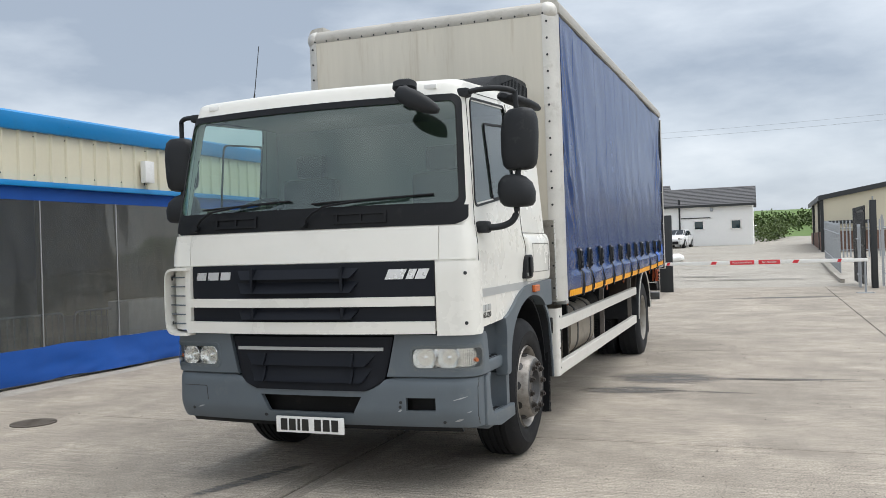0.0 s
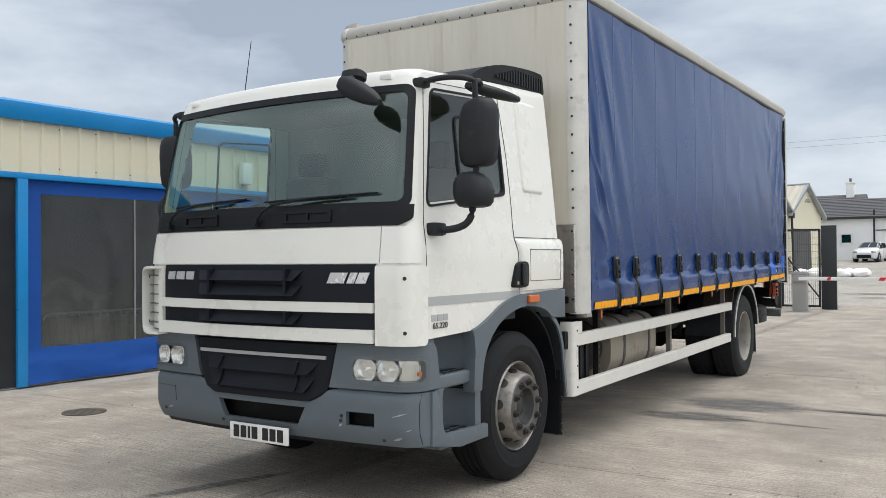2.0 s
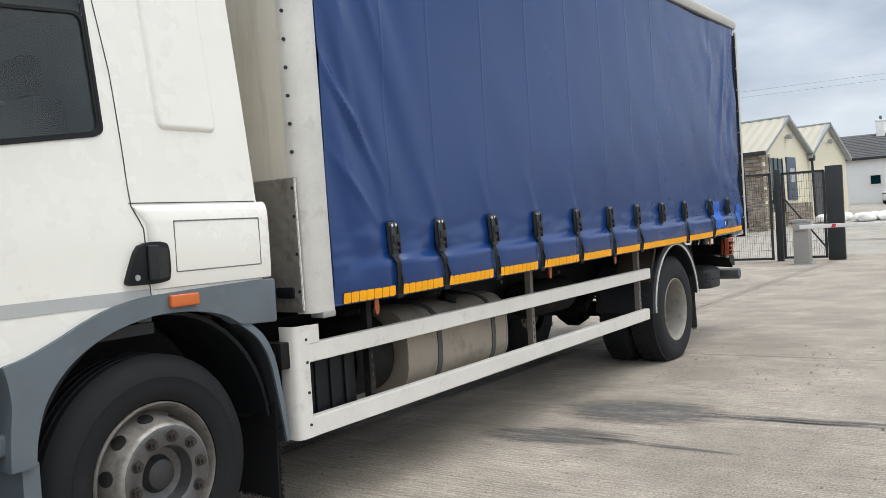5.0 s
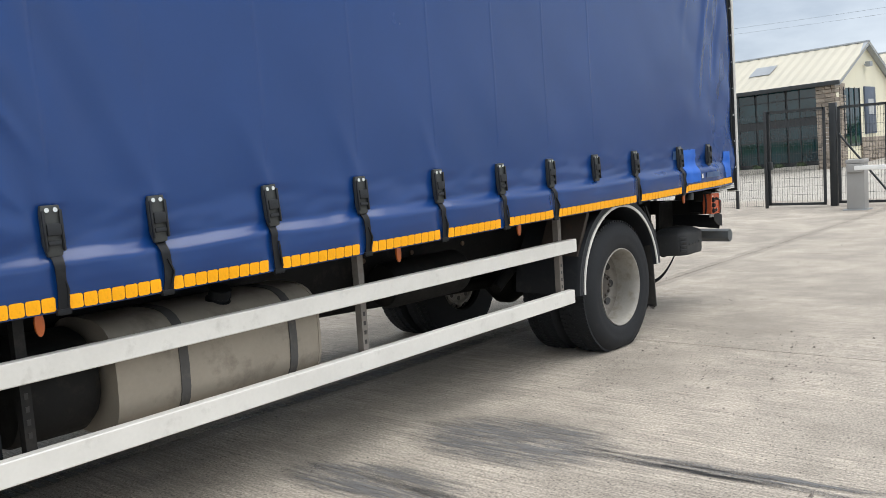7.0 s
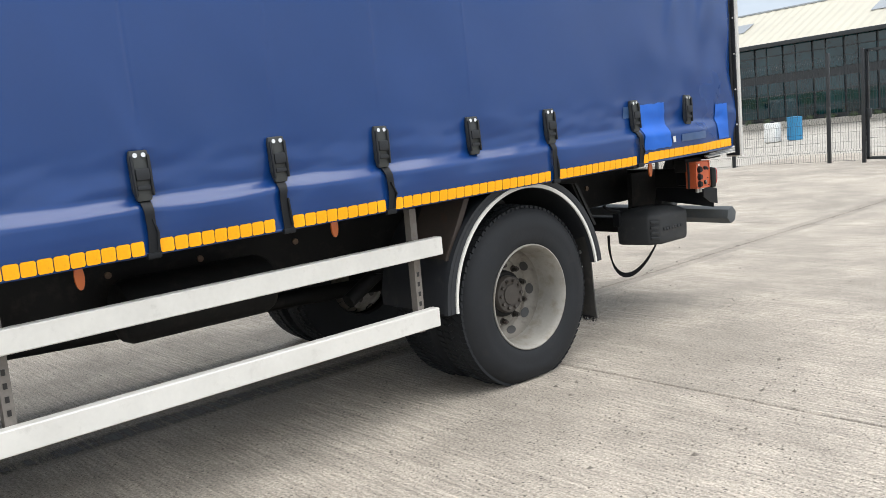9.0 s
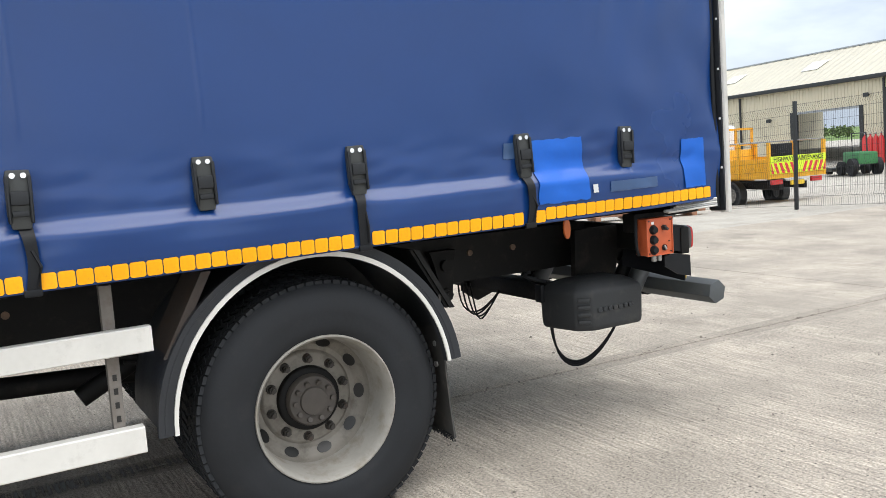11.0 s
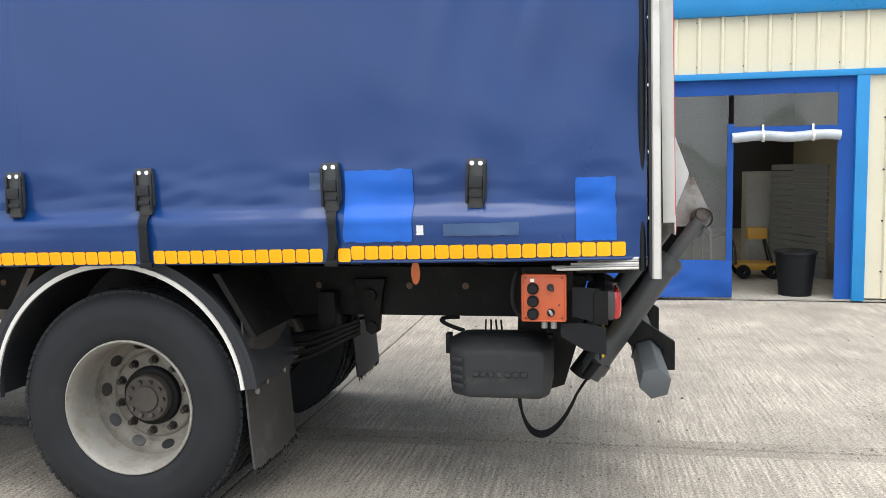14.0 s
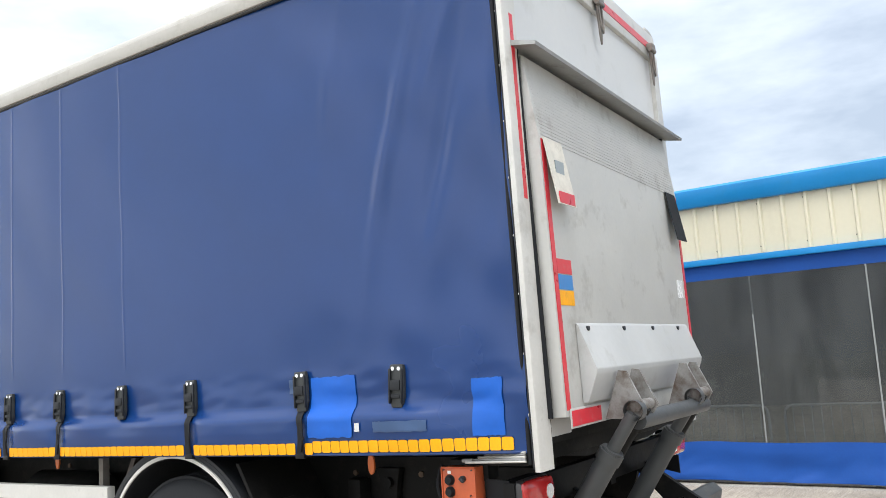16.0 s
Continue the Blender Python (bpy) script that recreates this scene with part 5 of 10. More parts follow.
# crew-cab tipper: white cab, yellow bed
TIPY = mat("tipper_yellow", (0.72, 0.36, 0.015), 0.42, var=0.06, scale=3, fine=30, bump=0.02, dirt=(0.36, 0.20, 0.04), dirt_amount=0.2)
tz = gz(-14.5, 26.2)
def van_cab(t, profile, half, top_half, panes, screen, shift):
    """Cab or van body from its side outline, narrower above the waist, with its glass and black trim."""
    bm = B()
    prism(bm, [(y + shift, z) for y, z in profile], "x", -half, half, 0.05)
    waist, high = 1.30, max(z for _, z in profile)
    slim = lambda z: 1 - (1 - top_half / half) * max(0.0, (z - waist) / (high - waist))
    for v in bm.verts:
        v.co.x *= slim(v.co.z)
    part("body", bm, CARWHITE, t, "white painted van body")
    for sg in (1, -1):
        for pane in panes:
            bm = B()
            a = [bm.verts.new((sg * (half * slim(z) + 0.004), y + shift, z)) for y, z in pane]
            b = [bm.verts.new((sg * (half * slim(z) - 0.02), y + shift, z)) for y, z in pane]
            bm.faces.new(a)
            bm.faces.new(b[::-1])
            for k in range(len(pane)):
                bm.faces.new((a[k], a[(k + 1) % len(pane)], b[(k + 1) % len(pane)], b[k]))
            part("side_window", bm, VGLASS, t, "dark vehicle glass", smooth=False)
        bm = B()
        box(bm, sg * (half - 0.01), sg * (half + 0.015), profile[0][0] + shift + 0.9, profile[-1][0] + shift - 0.05, 0.62, 0.74, 0.01)
        part("side_moulding", bm, BLACKPL, t, "black side moulding")
        bm = B()
        y, z = screen[0]
        box(bm, sg * (half + 0.02), sg * (half + 0.20), y + shift + 0.22, y + shift + 0.36, z + 0.05, z + 0.40, 0.04)
        part("door_mirror", bm, BLACKPL, t, "black door mirror")
        bm = B()
        box(bm, sg * (half - 0.34), sg * (half - 0.03), profile[1][0] + shift - 0.01, profile[1][0] + shift + 0.16, 0.86, 1.06, 0.03)
        part("headlamp", bm, CHROME, t)
    (y0, z0), (y1, z1) = screen
    n_ = Vector((0, z0 - z1, y1 - y0)).normalized() * 0.006
    bm = B()
    w0, w1 = half * slim(z0) - 0.10, half * slim(z1) - 0.12
    quad = [Vector((-w0, y0 + shift, z0)), Vector((w0, y0 + shift, z0)), Vector((w1, y1 + shift, z1)), Vector((-w1, y1 + shift, z1))]
    a = [bm.verts.new(p + n_) for p in quad]
    b = [bm.verts.new(p - n_ * 3) for p in quad]
    bm.faces.new(a)
    bm.faces.new(b[::-1])
    for k in range(4):
        bm.faces.new((a[k], a[(k + 1) % 4], b[(k + 1) % 4], b[k]))
    part("windscreen", bm, VGLASS, t, "dark windscreen", smooth=False)
    bm = B()
    box(bm, -half + 0.04, half - 0.04, profile[0][0] + shift - 0.05, profile[0][0] + shift + 0.25, 0.36, 0.62, 0.04)
    part("front_bumper", bm, BLACKPL, t, "black front bumper")


def van_wheels(t, places, r):
    for x, y in places:
        road_wheel(t, x, y, r, 0.22, RIM)
        bm = B()
        lathe(bm, [(r * 1.16, -0.24), (r * 1.16, 0.010), (r * 0.97, 0.010), (r * 0.97, -0.2)], 28, m=pose(x, y, r) @ Matrix.Diagonal((1 if x > 0 else -1, 1, 1, 1)))
        part("arch", bm, BLACKINK, t)


small_van = thing("small_white_van", "small white panel van parked in the yard", "van", m=pose(-25.3, 32.0, gz(-25.3, 32.0), 0, 0, -37))
van_cab(small_van, [(-2.2, 0.34), (-2.24, 0.60), (-2.18, 0.80), (-2.0, 0.94), (-1.35, 1.14), (-0.62, 1.68), (-0.35, 1.78), (0.1, 1.82), (2.05, 1.82), (2.14, 1.70), (2.16, 0.36)], 0.92, 0.78, [[(-1.15, 1.20), (-0.52, 1.64), (0.05, 1.68), (0.05, 1.20)]], [(-1.27, 1.22), (-0.64, 1.66)], 0.0)
van_wheels(small_van, [(0.90, -1.4), (-0.90, -1.4), (0.90, 1.45), (-0.90, 1.45)], 0.32)
tip = thing("tipper_truck", "white crew-cab tipper with a yellow caged bed", "truck", m=pose(-12.5, 26.4, tz, 0, 0, -94))
van_cab(tip, [(-4.85, 0.42), (-4.90, 0.75), (-4.86, 1.0), (-4.70, 1.14), (-4.12, 1.36), (-3.50, 2.16), (-3.30, 2.30), (-3.0, 2.36), (-1.62, 2.36), (-1.54, 2.28), (-1.52, 0.42)], 0.99, 0.84, [[(-3.95, 1.42), (-3.42, 2.10), (-2.92, 2.14), (-2.92, 1.42)], [(-2.66, 1.42), (-2.66, 2.14), (-1.92, 2.14), (-1.92, 1.42)]], [(-4.06, 1.44), (-3.52, 2.13)], 0.0)
van_wheels(tip, [(0.95, -4.1), (-0.95, -4.1), (0.95, 0.0), (-0.95, 0.0)], 0.35)
bm = B()
for x in (-0.45, 0.45):
    box(bm, x - 0.06, x + 0.06, -2.2, 1.4, 0.5, 0.68)
part("chassis_rail", bm, CHASSIS, tip, smooth=False)
bm = B()
box(bm, -1.05, 1.05, -0.95, 1.55, 0.82, 0.94, 0.01)
part("bed_floor", bm, TIPY, tip)
for sg in (1, -1):
    bm = B()
    box(bm, sg * 1.02, sg * 1.06, -0.95, 1.55, 0.94, 1.36, 0.008)
    part("side_board", bm, TIPY, tip, "yellow ribbed side board")
    for k in range(19):
        bm = B()
        box(bm, sg * 1.06, sg * 1.075, -0.90 + k * 0.128, -0.85 + k * 0.128, 0.97, 1.33)
        part("board_rib", bm, TIPY, tip, smooth=False)
    for y in (-0.95, 0.45, 1.52):
        bm = B()
        box(bm, sg * 1.0, sg * 1.08, y - 0.04, y + 0.04, 0.82, 1.80)
        part("cage_post", bm, TIPY, tip, smooth=False)
    bm = B()
    tube(bm, [(sg * 1.04, -0.95, 1.78), (sg * 1.04, 1.52, 1.82)], 0.022, 6)
    part("cage_rail", bm, GALV, tip)
bm = B()
box(bm, -1.05, 1.05, -1.46, -1.02, 0.45, 1.60, 0.02)
for k in range(9):
    for sg in (1, -1):
        box(bm, sg * 1.05, sg * 1.066, -1.44 + k * 0.047, -1.42 + k * 0.047, 0.50, 1.55)
part("tool_locker", bm, TIPY, tip, "yellow tool locker")
bm = B()
for x in (-1.0, -0.35, 0.35, 1.0):
    box(bm, x - 0.03, x + 0.03, -1.08, -1.02, 1.5, 2.25)
for z in (1.75, 2.22):
    box(bm, -1.03, 1.03, -1.08, -1.02, z - 0.03, z + 0.03)
part("ladder_rack", bm, TIPY, tip, "yellow ladder rack", smooth=False)
HIVIZ = mat("lime_reflective", (0.62, 0.80, 0.03), 0.35, var=0.05, bump=0.0)
bm = B()
box(bm, -1.04, 1.04, 1.55, 1.59, 0.95, 1.42, 0.006)
tg = part("tailboard", bm, HIVIZ, tip, "lime tailboard with red chevrons")
lettering("tailboard_text", "HIGHWAY MAINTENANCE", 0.17, BLACKINK, tg, pose(0, 1.594, 1.335) @ REAR, "", 0.001, 0.92, 0, 0.003)
for k in range(5):
    for sg in (1, -1):
        bm = B()
        x0 = sg * (0.12 + k * 0.2)
        prism(bm, [(x0, 0.96), (x0 + sg * 0.10, 0.96), (x0 + sg * 0.22 if abs(x0 + sg * 0.22) < 1.03 else sg * 1.03, 1.24), (x0 + sg * 0.12 if abs(x0 + sg * 0.12) < 1.03 else sg * 1.02, 1.24)], "y", 1.590, 1.594)
        part("chevron", bm, REDTAPE, tg, "red chevron", smooth=False)
lamp_bits(tip, [("rear_plate", -0.26, 0.26, 1.52, 1.54, 0.62, 0.74, PLATEY), ("tail_lamp", 0.55, 0.95, 1.46, 1.54, 0.66, 0.80, REDLENS), ("tail_lamp", -0.95, -0.55, 1.46, 1.54, 0.66, 0.80, REDLENS), ("cabinet", -0.1, 0.4, 0.9, 1.3, 0.94, 1.75, BLACKPL), ("light_bar", -0.7, 0.7, -2.4, -2.1, 2.36, 2.44, DARKSTEEL)])

# orange site dumpers
DUMPO = mat("dumper_orange", (0.72, 0.26, 0.02), 0.45, var=0.1, scale=3, fine=30, bump=0.03, dirt=(0.30, 0.14, 0.04), dirt_amount=0.3)


def dumper(x, y, rot):
    t = thing("site_dumper", "orange wheeled site dumper with raised skip", "dumper", "site dumpers", m=pose(x, y, gz(x, y), 0, 0, rot) @ Matrix.Diagonal((0.82, 0.82, 0.82, 1)))
    bm = B()
    prism(bm, [(-1.9, 1.85), (-1.6, 1.0), (-0.4, 0.85), (0.1, 1.3), (0.15, 1.9), (-0.9, 1.75)], "x", -0.95, 0.95, 0.03)
    part("skip", bm, DUMPO, t, "orange skip")
    bm = B()
    box(bm, -0.7, 0.7, 0.2, 2.1, 0.75, 1.45, 0.08)
    part("engine_cover", bm, DUMPO, t)
    bm = B()
    box(bm, -0.3, 0.3, 0.35, 0.8, 1.45, 1.65, 0.04)
    tube(bm, [(-0.4, 0.3, 1.4), (-0.4, 0.35, 2.3), (0.4, 0.35, 2.3), (0.4, 0.3, 1.4)], 0.04, 6)
    part("seat_frame", bm, DARKSTEEL, t)
    bm = B()
    box(bm, -0.4, 0.4, -1.2, 2.0, 0.5, 0.8, 0.03)
    part("frame", bm, DARKSTEEL, t)
    for sx in (-1, 1):
        for yy in (-0.9, 1.4):
            bm = B()
            lathe(bm, [(0.2, -0.35), (0.5, -0.35), (0.55, -0.28), (0.55, -0.07), (0.5, 0), (0.25, 0), (0.2, -0.05)], 24)
            part("wheel", bm, RUBBER, t, m=pose(sx * 0.95, yy, 0.55) @ Matrix.Diagonal((sx, 1, 1, 1)))


dumper(-30.3, 31.9, -33)
dumper(-30.2, 35.4, -20)
# blue shipping container
cont = thing("shipping_container", "blue corrugated shipping container", "container", m=pose(-36.2, 34.9, gz(-36.2, 34.9) - 0.02, 0, 0, 57) @ Matrix.Diagonal((0.72, 0.72, 0.72, 1)))
CB = mat("container_blue", (0.02, 0.20, 0.40), 0.5, var=0.1, scale=2, fine=20, bump=0.05)
bm = B()
prof = []
for k in range(40):
    for dx, d in ((0, 0), (0.07, 0), (0.1, 0.04), (0.17, 0.04)):
        prof.append((-8 + k * 0.2 + dx, d))
sheet(bm, lambda u, v, o: (prof[int(u)][0], -1.2 - prof[int(u)][1] + o, v), list(range(len(prof))), [0.1, 2.5], 0.06)
part("side", bm, CB, cont, smooth=False)
bm = B()
box(bm, -8.0, 0, -1.2, 1.2, 0.05, 2.5)
part("body", bm, CB, cont, smooth=False)
bm = B()
for x in (-8.0, -0.12):
    box(bm, x - 0.03, x + 0.15, -1.28, -1.14, 0.0, 2.6)
box(bm, -8.0, 0.05, -1.28, -1.14, 2.45, 2.6)
part("frame", bm, CB, cont, smooth=False)

# cone, timber, pallets, bottles
def cone(x, y):
    t = thing("traffic_cone", "orange traffic cone with a white band", "cone", m=pose(x, y, gz(x, y)))
    OC = bpy.data.materials.get("cone_orange") or mat("cone_orange", (0.80, 0.11, 0.02), 0.5, var=0.08, bump=0.02)
    bm = B()
    box(bm, -0.21, 0.21, -0.21, 0.21, 0, 0.05, 0.015)
    part("base", bm, OC, t)
    bm = B()
    lathe(bm, [(0.17, 0.05), (0.12, 0.30)], 20, m=pose(0, 0, 0, 0, -90, 0))
    part("cone_body", bm, OC, t)
    bm = B()
    lathe(bm, [(0.075, 0.52), (0.03, 0.75), (0.0, 0.75)], 20, m=pose(0, 0, 0, 0, -90, 0))
    part("cone_tip", bm, OC, t)
    bm = B()
    lathe(bm, [(0.12, 0.30), (0.075, 0.52)], 20, m=pose(0, 0, 0, 0, -90, 0))
    part("white_band", bm, PLATEW, t)


cone(-16.2, 22.35)
TIMBER = mat("reddish_timber", (0.30, 0.15, 0.09), 0.7, var=0.2, scale=4, fine=60, bump=0.15, stretch=(0.2, 1, 1))
tim = thing("timber_stack", "long reddish timber boards lying on small pallets", "timber", m=pose(-11.6, 21.15, gz(-11.6, 21.15), 0, 0, 63))
for k in range(3):
    bm = B()
    box(bm, -1.5, 1.5, -0.42 + k * 0.285, -0.15 + k * 0.285, 0.12, 0.26, 0.01)
    part("board", bm, TIMBER, tim)
for x in (-1.2, -0.4, 0.4, 1.2):
    bm = B()
    box(bm, x - 0.06, x + 0.06, -0.5, 0.5, 0.0, 0.14, 0.008)
    part("bearer", bm, TIMBER, tim)
PALWOOD = mat("pallet_wood", (0.40, 0.29, 0.18), 0.8, var=0.2, scale=5, fine=50, bump=0.15)
for i, (x, y) in enumerate(((-23.6, 29.2), (-24.6, 29.9))):
    p_ = thing("pallet", "wooden pallet lying in the yard", "pallet", "pallets", m=pose(x, y, gz(x, y), 0, 0, 30))
    for lv in range(3):
        for k in range(5):
            bm = B()
            box(bm, -0.6, 0.6, -0.5 + k * 0.225, -0.4 + k * 0.225, lv * 0.15 + 0.1, lv * 0.15 + 0.125)
            part("board", bm, PALWOOD, p_, smooth=False)
        for xx in (-0.55, 0, 0.5):
            bm = B()
            box(bm, xx, xx + 0.08, -0.5, 0.5, lv * 0.15, lv * 0.15 + 0.1)
            part("block", bm, PALWOOD, p_, smooth=False)
REDBOT = mat("red_gas_bottle", (0.55, 0.03, 0.03), 0.4, var=0.1)
for k, x in enumerate((-14.1, -13.8, -13.5, -13.2)):
    g_ = thing("gas_bottle", "tall red gas bottle by the workshop wall", "gas bottle", "gas bottles", m=OB @ pose(x, -0.5, 0.0))
    bm = B()
    lathe(bm, [(0.0, 0.0), (0.13, 0.0), (0.14, 0.05), (0.14, 1.15), (0.10, 1.32), (0.04, 1.38), (0.04, 1.45), (0, 1.45)], 18, m=pose(0, 0, 0, 0, -90, 0))
    part("cylinder", bm, REDBOT, g_)
    bm = B()
    cyl(bm, (0, 0, 1.45), (0, 0, 1.52), 0.03, n=8)
    part("valve", bm, GALV, g_)
mow = thing("mower", "green ride-on mower standing by the door", "mower", m=pose(-17.6, 38.6, gz(-17.6, 38.6), 0, 0, 60))
GRN = mat("mower_green", (0.03, 0.16, 0.05), 0.45, var=0.1)
bm = B()
box(bm, -0.4, 0.4, -0.9, 0.5, 0.45, 0.95, 0.08)
part("body", bm, GRN, mow)
bm = B()
tube(bm, [(0.3, -0.2, 0.9), (0.3, -0.1, 1.7), (-0.3, -0.1, 1.7), (-0.3, -0.2, 0.9)], 0.035, 6)
box(bm, -0.8, 0.8, 0.6, 1.3, 0.15, 0.3, 0.03)
part("frame", bm, DARKSTEEL, mow)
for sx in (-0.5, 0.5):
    for yy, r in ((-0.6, 0.35), (1.5, 0.14), (0.35, 0.28)):
        bm = B()
        lathe(bm, [(0.05, -0.1), (r, -0.1), (r, 0.1), (0.05, 0.1)], 20, m=pose(sx, yy, r))
        part("wheel", bm, RUBBER, mow)
jer = thing("water_tub", "white plastic tub on the yard slab", "tub", m=pose(-11.9, 36.0, gz(-11.9, 36.0)))
bm = B()
box(bm, -0.25, 0.25, -0.25, 0.25, 0, 0.75, 0.06)
part("body", bm, PLATEW, jer)
bm = B()
cyl(bm, (0, 0, 0.75), (0, 0, 0.82), 0.08)
part("cap", bm, DARKSTEEL, jer)
bb2 = thing("blue_drum", "blue plastic drum on the yard slab", "drum", m=pose(-11.1, 36.2, gz(-11.1, 36.2)))
bm = B()
lathe(bm, [(0.0, 0), (0.28, 0), (0.29, 0.3), (0.28, 0.6), (0.29, 0.88), (0.0, 0.9)], 20, m=pose(0, 0, 0, 0, -90, 0))
part("body", bm, CB, bb2)
# heap of white rubble sacks near the house
rsk = random.Random(21)
for k in range(9):
    x, y = -3.6 + rsk.uniform(-1.6, 2.2), 47.5 + rsk.uniform(-1.2, 1.4)
    bm = B()
    bmesh.ops.create_icosphere(bm, subdivisions=3, radius=0.42)
    for v in bm.verts:
        v.co *= 1 + 0.3 * noise.noise(v.co * 3 + Vector((k * 3, 0, 0)))
        v.co.z = max(-0.2, v.co.z * 0.6)
    solo("rubble_sack", bm, WHITEWALL, "slumped white sack of rubble on the ground", "sack", "rubble sacks", m=pose(x, y, gz(x, y) + 0.18, 0, 0, k * 40))


# ---- trees, hedges, lamps ----
def leaf_cloud(bm, c, r, n, size, rnd):
    """Many small leaf blades in an uneven clump."""
    for _ in range(n):
        d = Vector((rnd.gauss(0, 1), rnd.gauss(0, 1), rnd.gauss(0, 1))).normalized()
        p = Vector(c) + d * r * (rnd.random() ** 0.45) * (0.75 + 0.5 * noise.noise(d * 2.1 + Vector(c) * 0.3))
        a = Vector((rnd.gauss(0, 1), rnd.gauss(0, 1), rnd.gauss(0, 1))).normalized() * size
        b = a.cross(Vector((rnd.gauss(0, 1), rnd.gauss(0, 1), rnd.gauss(0, 1)))).normalized() * size * 0.6
        bm.faces.new([bm.verts.new(p - a), bm.verts.new(p + b), bm.verts.new(p + a), bm.verts.new(p - b)])


def tree(x, y, h, r, seed, dens=1.0):
    rnd = random.Random(seed)
    t = thing("tree", "leafy green tree beyond the yard", "tree", "trees", m=pose(x, y, gz(x, y)))
    bm = B()
    cyl(bm, (0, 0, -0.2), (0.1, 0, h * 0.55), 0.02 * h + 0.08, 0.01 * h + 0.03, 10)
    for k in range(9):
        a = k * 2.4
        z = h * (0.35 + 0.05 * k)
        cyl(bm, (0.05, 0, z), (r * 0.7 * math.cos(a), r * 0.7 * math.sin(a), z + h * 0.2), 0.05, 0.015, 6)
    part("trunk", bm, BARK, t)
    bm = B()
    for k in range(26):
        a, q = k * 2.399, math.sqrt(rnd.random())
        c = (r * 0.75 * q * math.cos(a), r * 0.75 * q * math.sin(a), h * (0.42 + 0.50 * rnd.random()))
        leaf_cloud(bm, c, r * rnd.uniform(0.28, 0.46), int(150 * dens), 0.022 * h, rnd)
    part("crown", bm, LEAF, t, smooth=False)


tree(-55.7, 43.2, 4.8, 2.5, 1)
tree(-57.4, 41.0, 4.0, 1.6, 6)
tree(-52.1, 48.8, 1.9, 1.2, 2)
tree(-50.9, 50.4, 1.9, 1.3, 3)
tree(-49.8, 51.8, 2.2, 1.3, 4)
tree(-48.6, 53.4, 1.7, 1.0, 5)
rnd = random.Random(77)
bm = B()
for k in range(70):
    x = -6 + k * 0.75 + rnd.uniform(-0.5, 0.5)
    y = 150 + rnd.uniform(-14, 14)
    h = rnd.uniform(0.9, 2.6)
    leaf_cloud(bm, (x, y, gz(x, y) + h * 0.5), h, 150, 0.30, rnd)
solo("far_woods", bm, LEAF, "dark hedges and trees on the far hillside", "woods", kind="stuff", smooth=False)
bm = B()
for k in range(60):
    x = -130 + k * 2.4
    y = 118 + rnd.uniform(-6, 6)
    leaf_cloud(bm, (x, y, gz(x, y) + 0.9), rnd.uniform(0.9, 1.7), 90, 0.25, rnd)
solo("far_hedge", bm, LEAF, "long dark hedge beyond the yard", "hedge", kind="stuff", smooth=False)
bm = B()
for k in range(22):
    x = 2.2 + 0.12 * k + rnd.uniform(-0.2, 0.2)
    y = 78 + k * 0.8
    leaf_cloud(bm, (x, y, gz(x, y) + 0.9), rnd.uniform(0.8, 1.5), 100, 0.14, rnd)
solo("garden_hedge", bm, LEAF, "green hedge beside the white house", "hedge", kind="stuff", smooth=False)


def street_lamp(x, y, h):
    t = thing("street_lamp", "tall grey street lamp beyond the yard", "street lamp", "street lamps", m=pose(x, y, gz(x, y)))
    bm = B()
    cyl(bm, (0, 0, 0), (0, 0, h), 0.09, 0.05, 8)
    part("pole", bm, GALV, t)
    bm = B()
    tube(bm, [(0, 0, h), (0.5, 0.4, h + 0.08), (1.0, 0.8, h + 0.1)], 0.05, 6)
    box(bm, 0.8, 1.5, 0.65, 0.95, h + 0.04, h + 0.16, 0.03)
    part("lamp_head", bm, GALV, t)


for x, y, h in ((-84.0, 72.9, 4.9), (-82.8, 74.5, 4.2), (-79.6, 78.5, 3.3), (-82.0, 75.8, 2.5)):
    street_lamp(x, y, h)
# wires far across the sky
wires = thing("overhead_wires", "thin overhead wires strung across the distance", "cables")
for z in (15.0, 15.7):
    bm = B()
    tube(bm, [(x, 110 + 0.02 * x, z + 0.0004 * (x - 10) ** 2 + 0.02 * (x + 10)) for x in lin(-40, 60, 20)], 0.010, 4)
    part("wire", bm, DARKSTEEL, wires)


# ---- the truck ----
truck = thing("curtainside_truck", "white cab lorry with dark blue curtain-sided box, parked on concrete", "truck")
RAKE = pose(0, 2, 0, 0.72, 0, 0) @ pose(0, -2, 0)
CW = 1.165


def cab_w(z):
    if z < 1.66:
        return CW
    if z < 1.76:
        return CW - 0.018 * (z - 1.66) / 0.10
    return CW - 0.018 - 0.088 * (z - 1.76) ** 1.15


def cab_f(z):
    """Foremost y of the cab at its middle."""
    if z < 1.5:
        return -0.42
    if z < 1.88:
        return -0.42 + 0.035 * (z - 1.5) / 0.38
    k = (z - 1.88) / 0.78
    return -0.385 + 0.14 * k + 0.05 * max(0, k - 0.9) / 0.1 * 0.3


CR, BOW = 0.10, 0.10


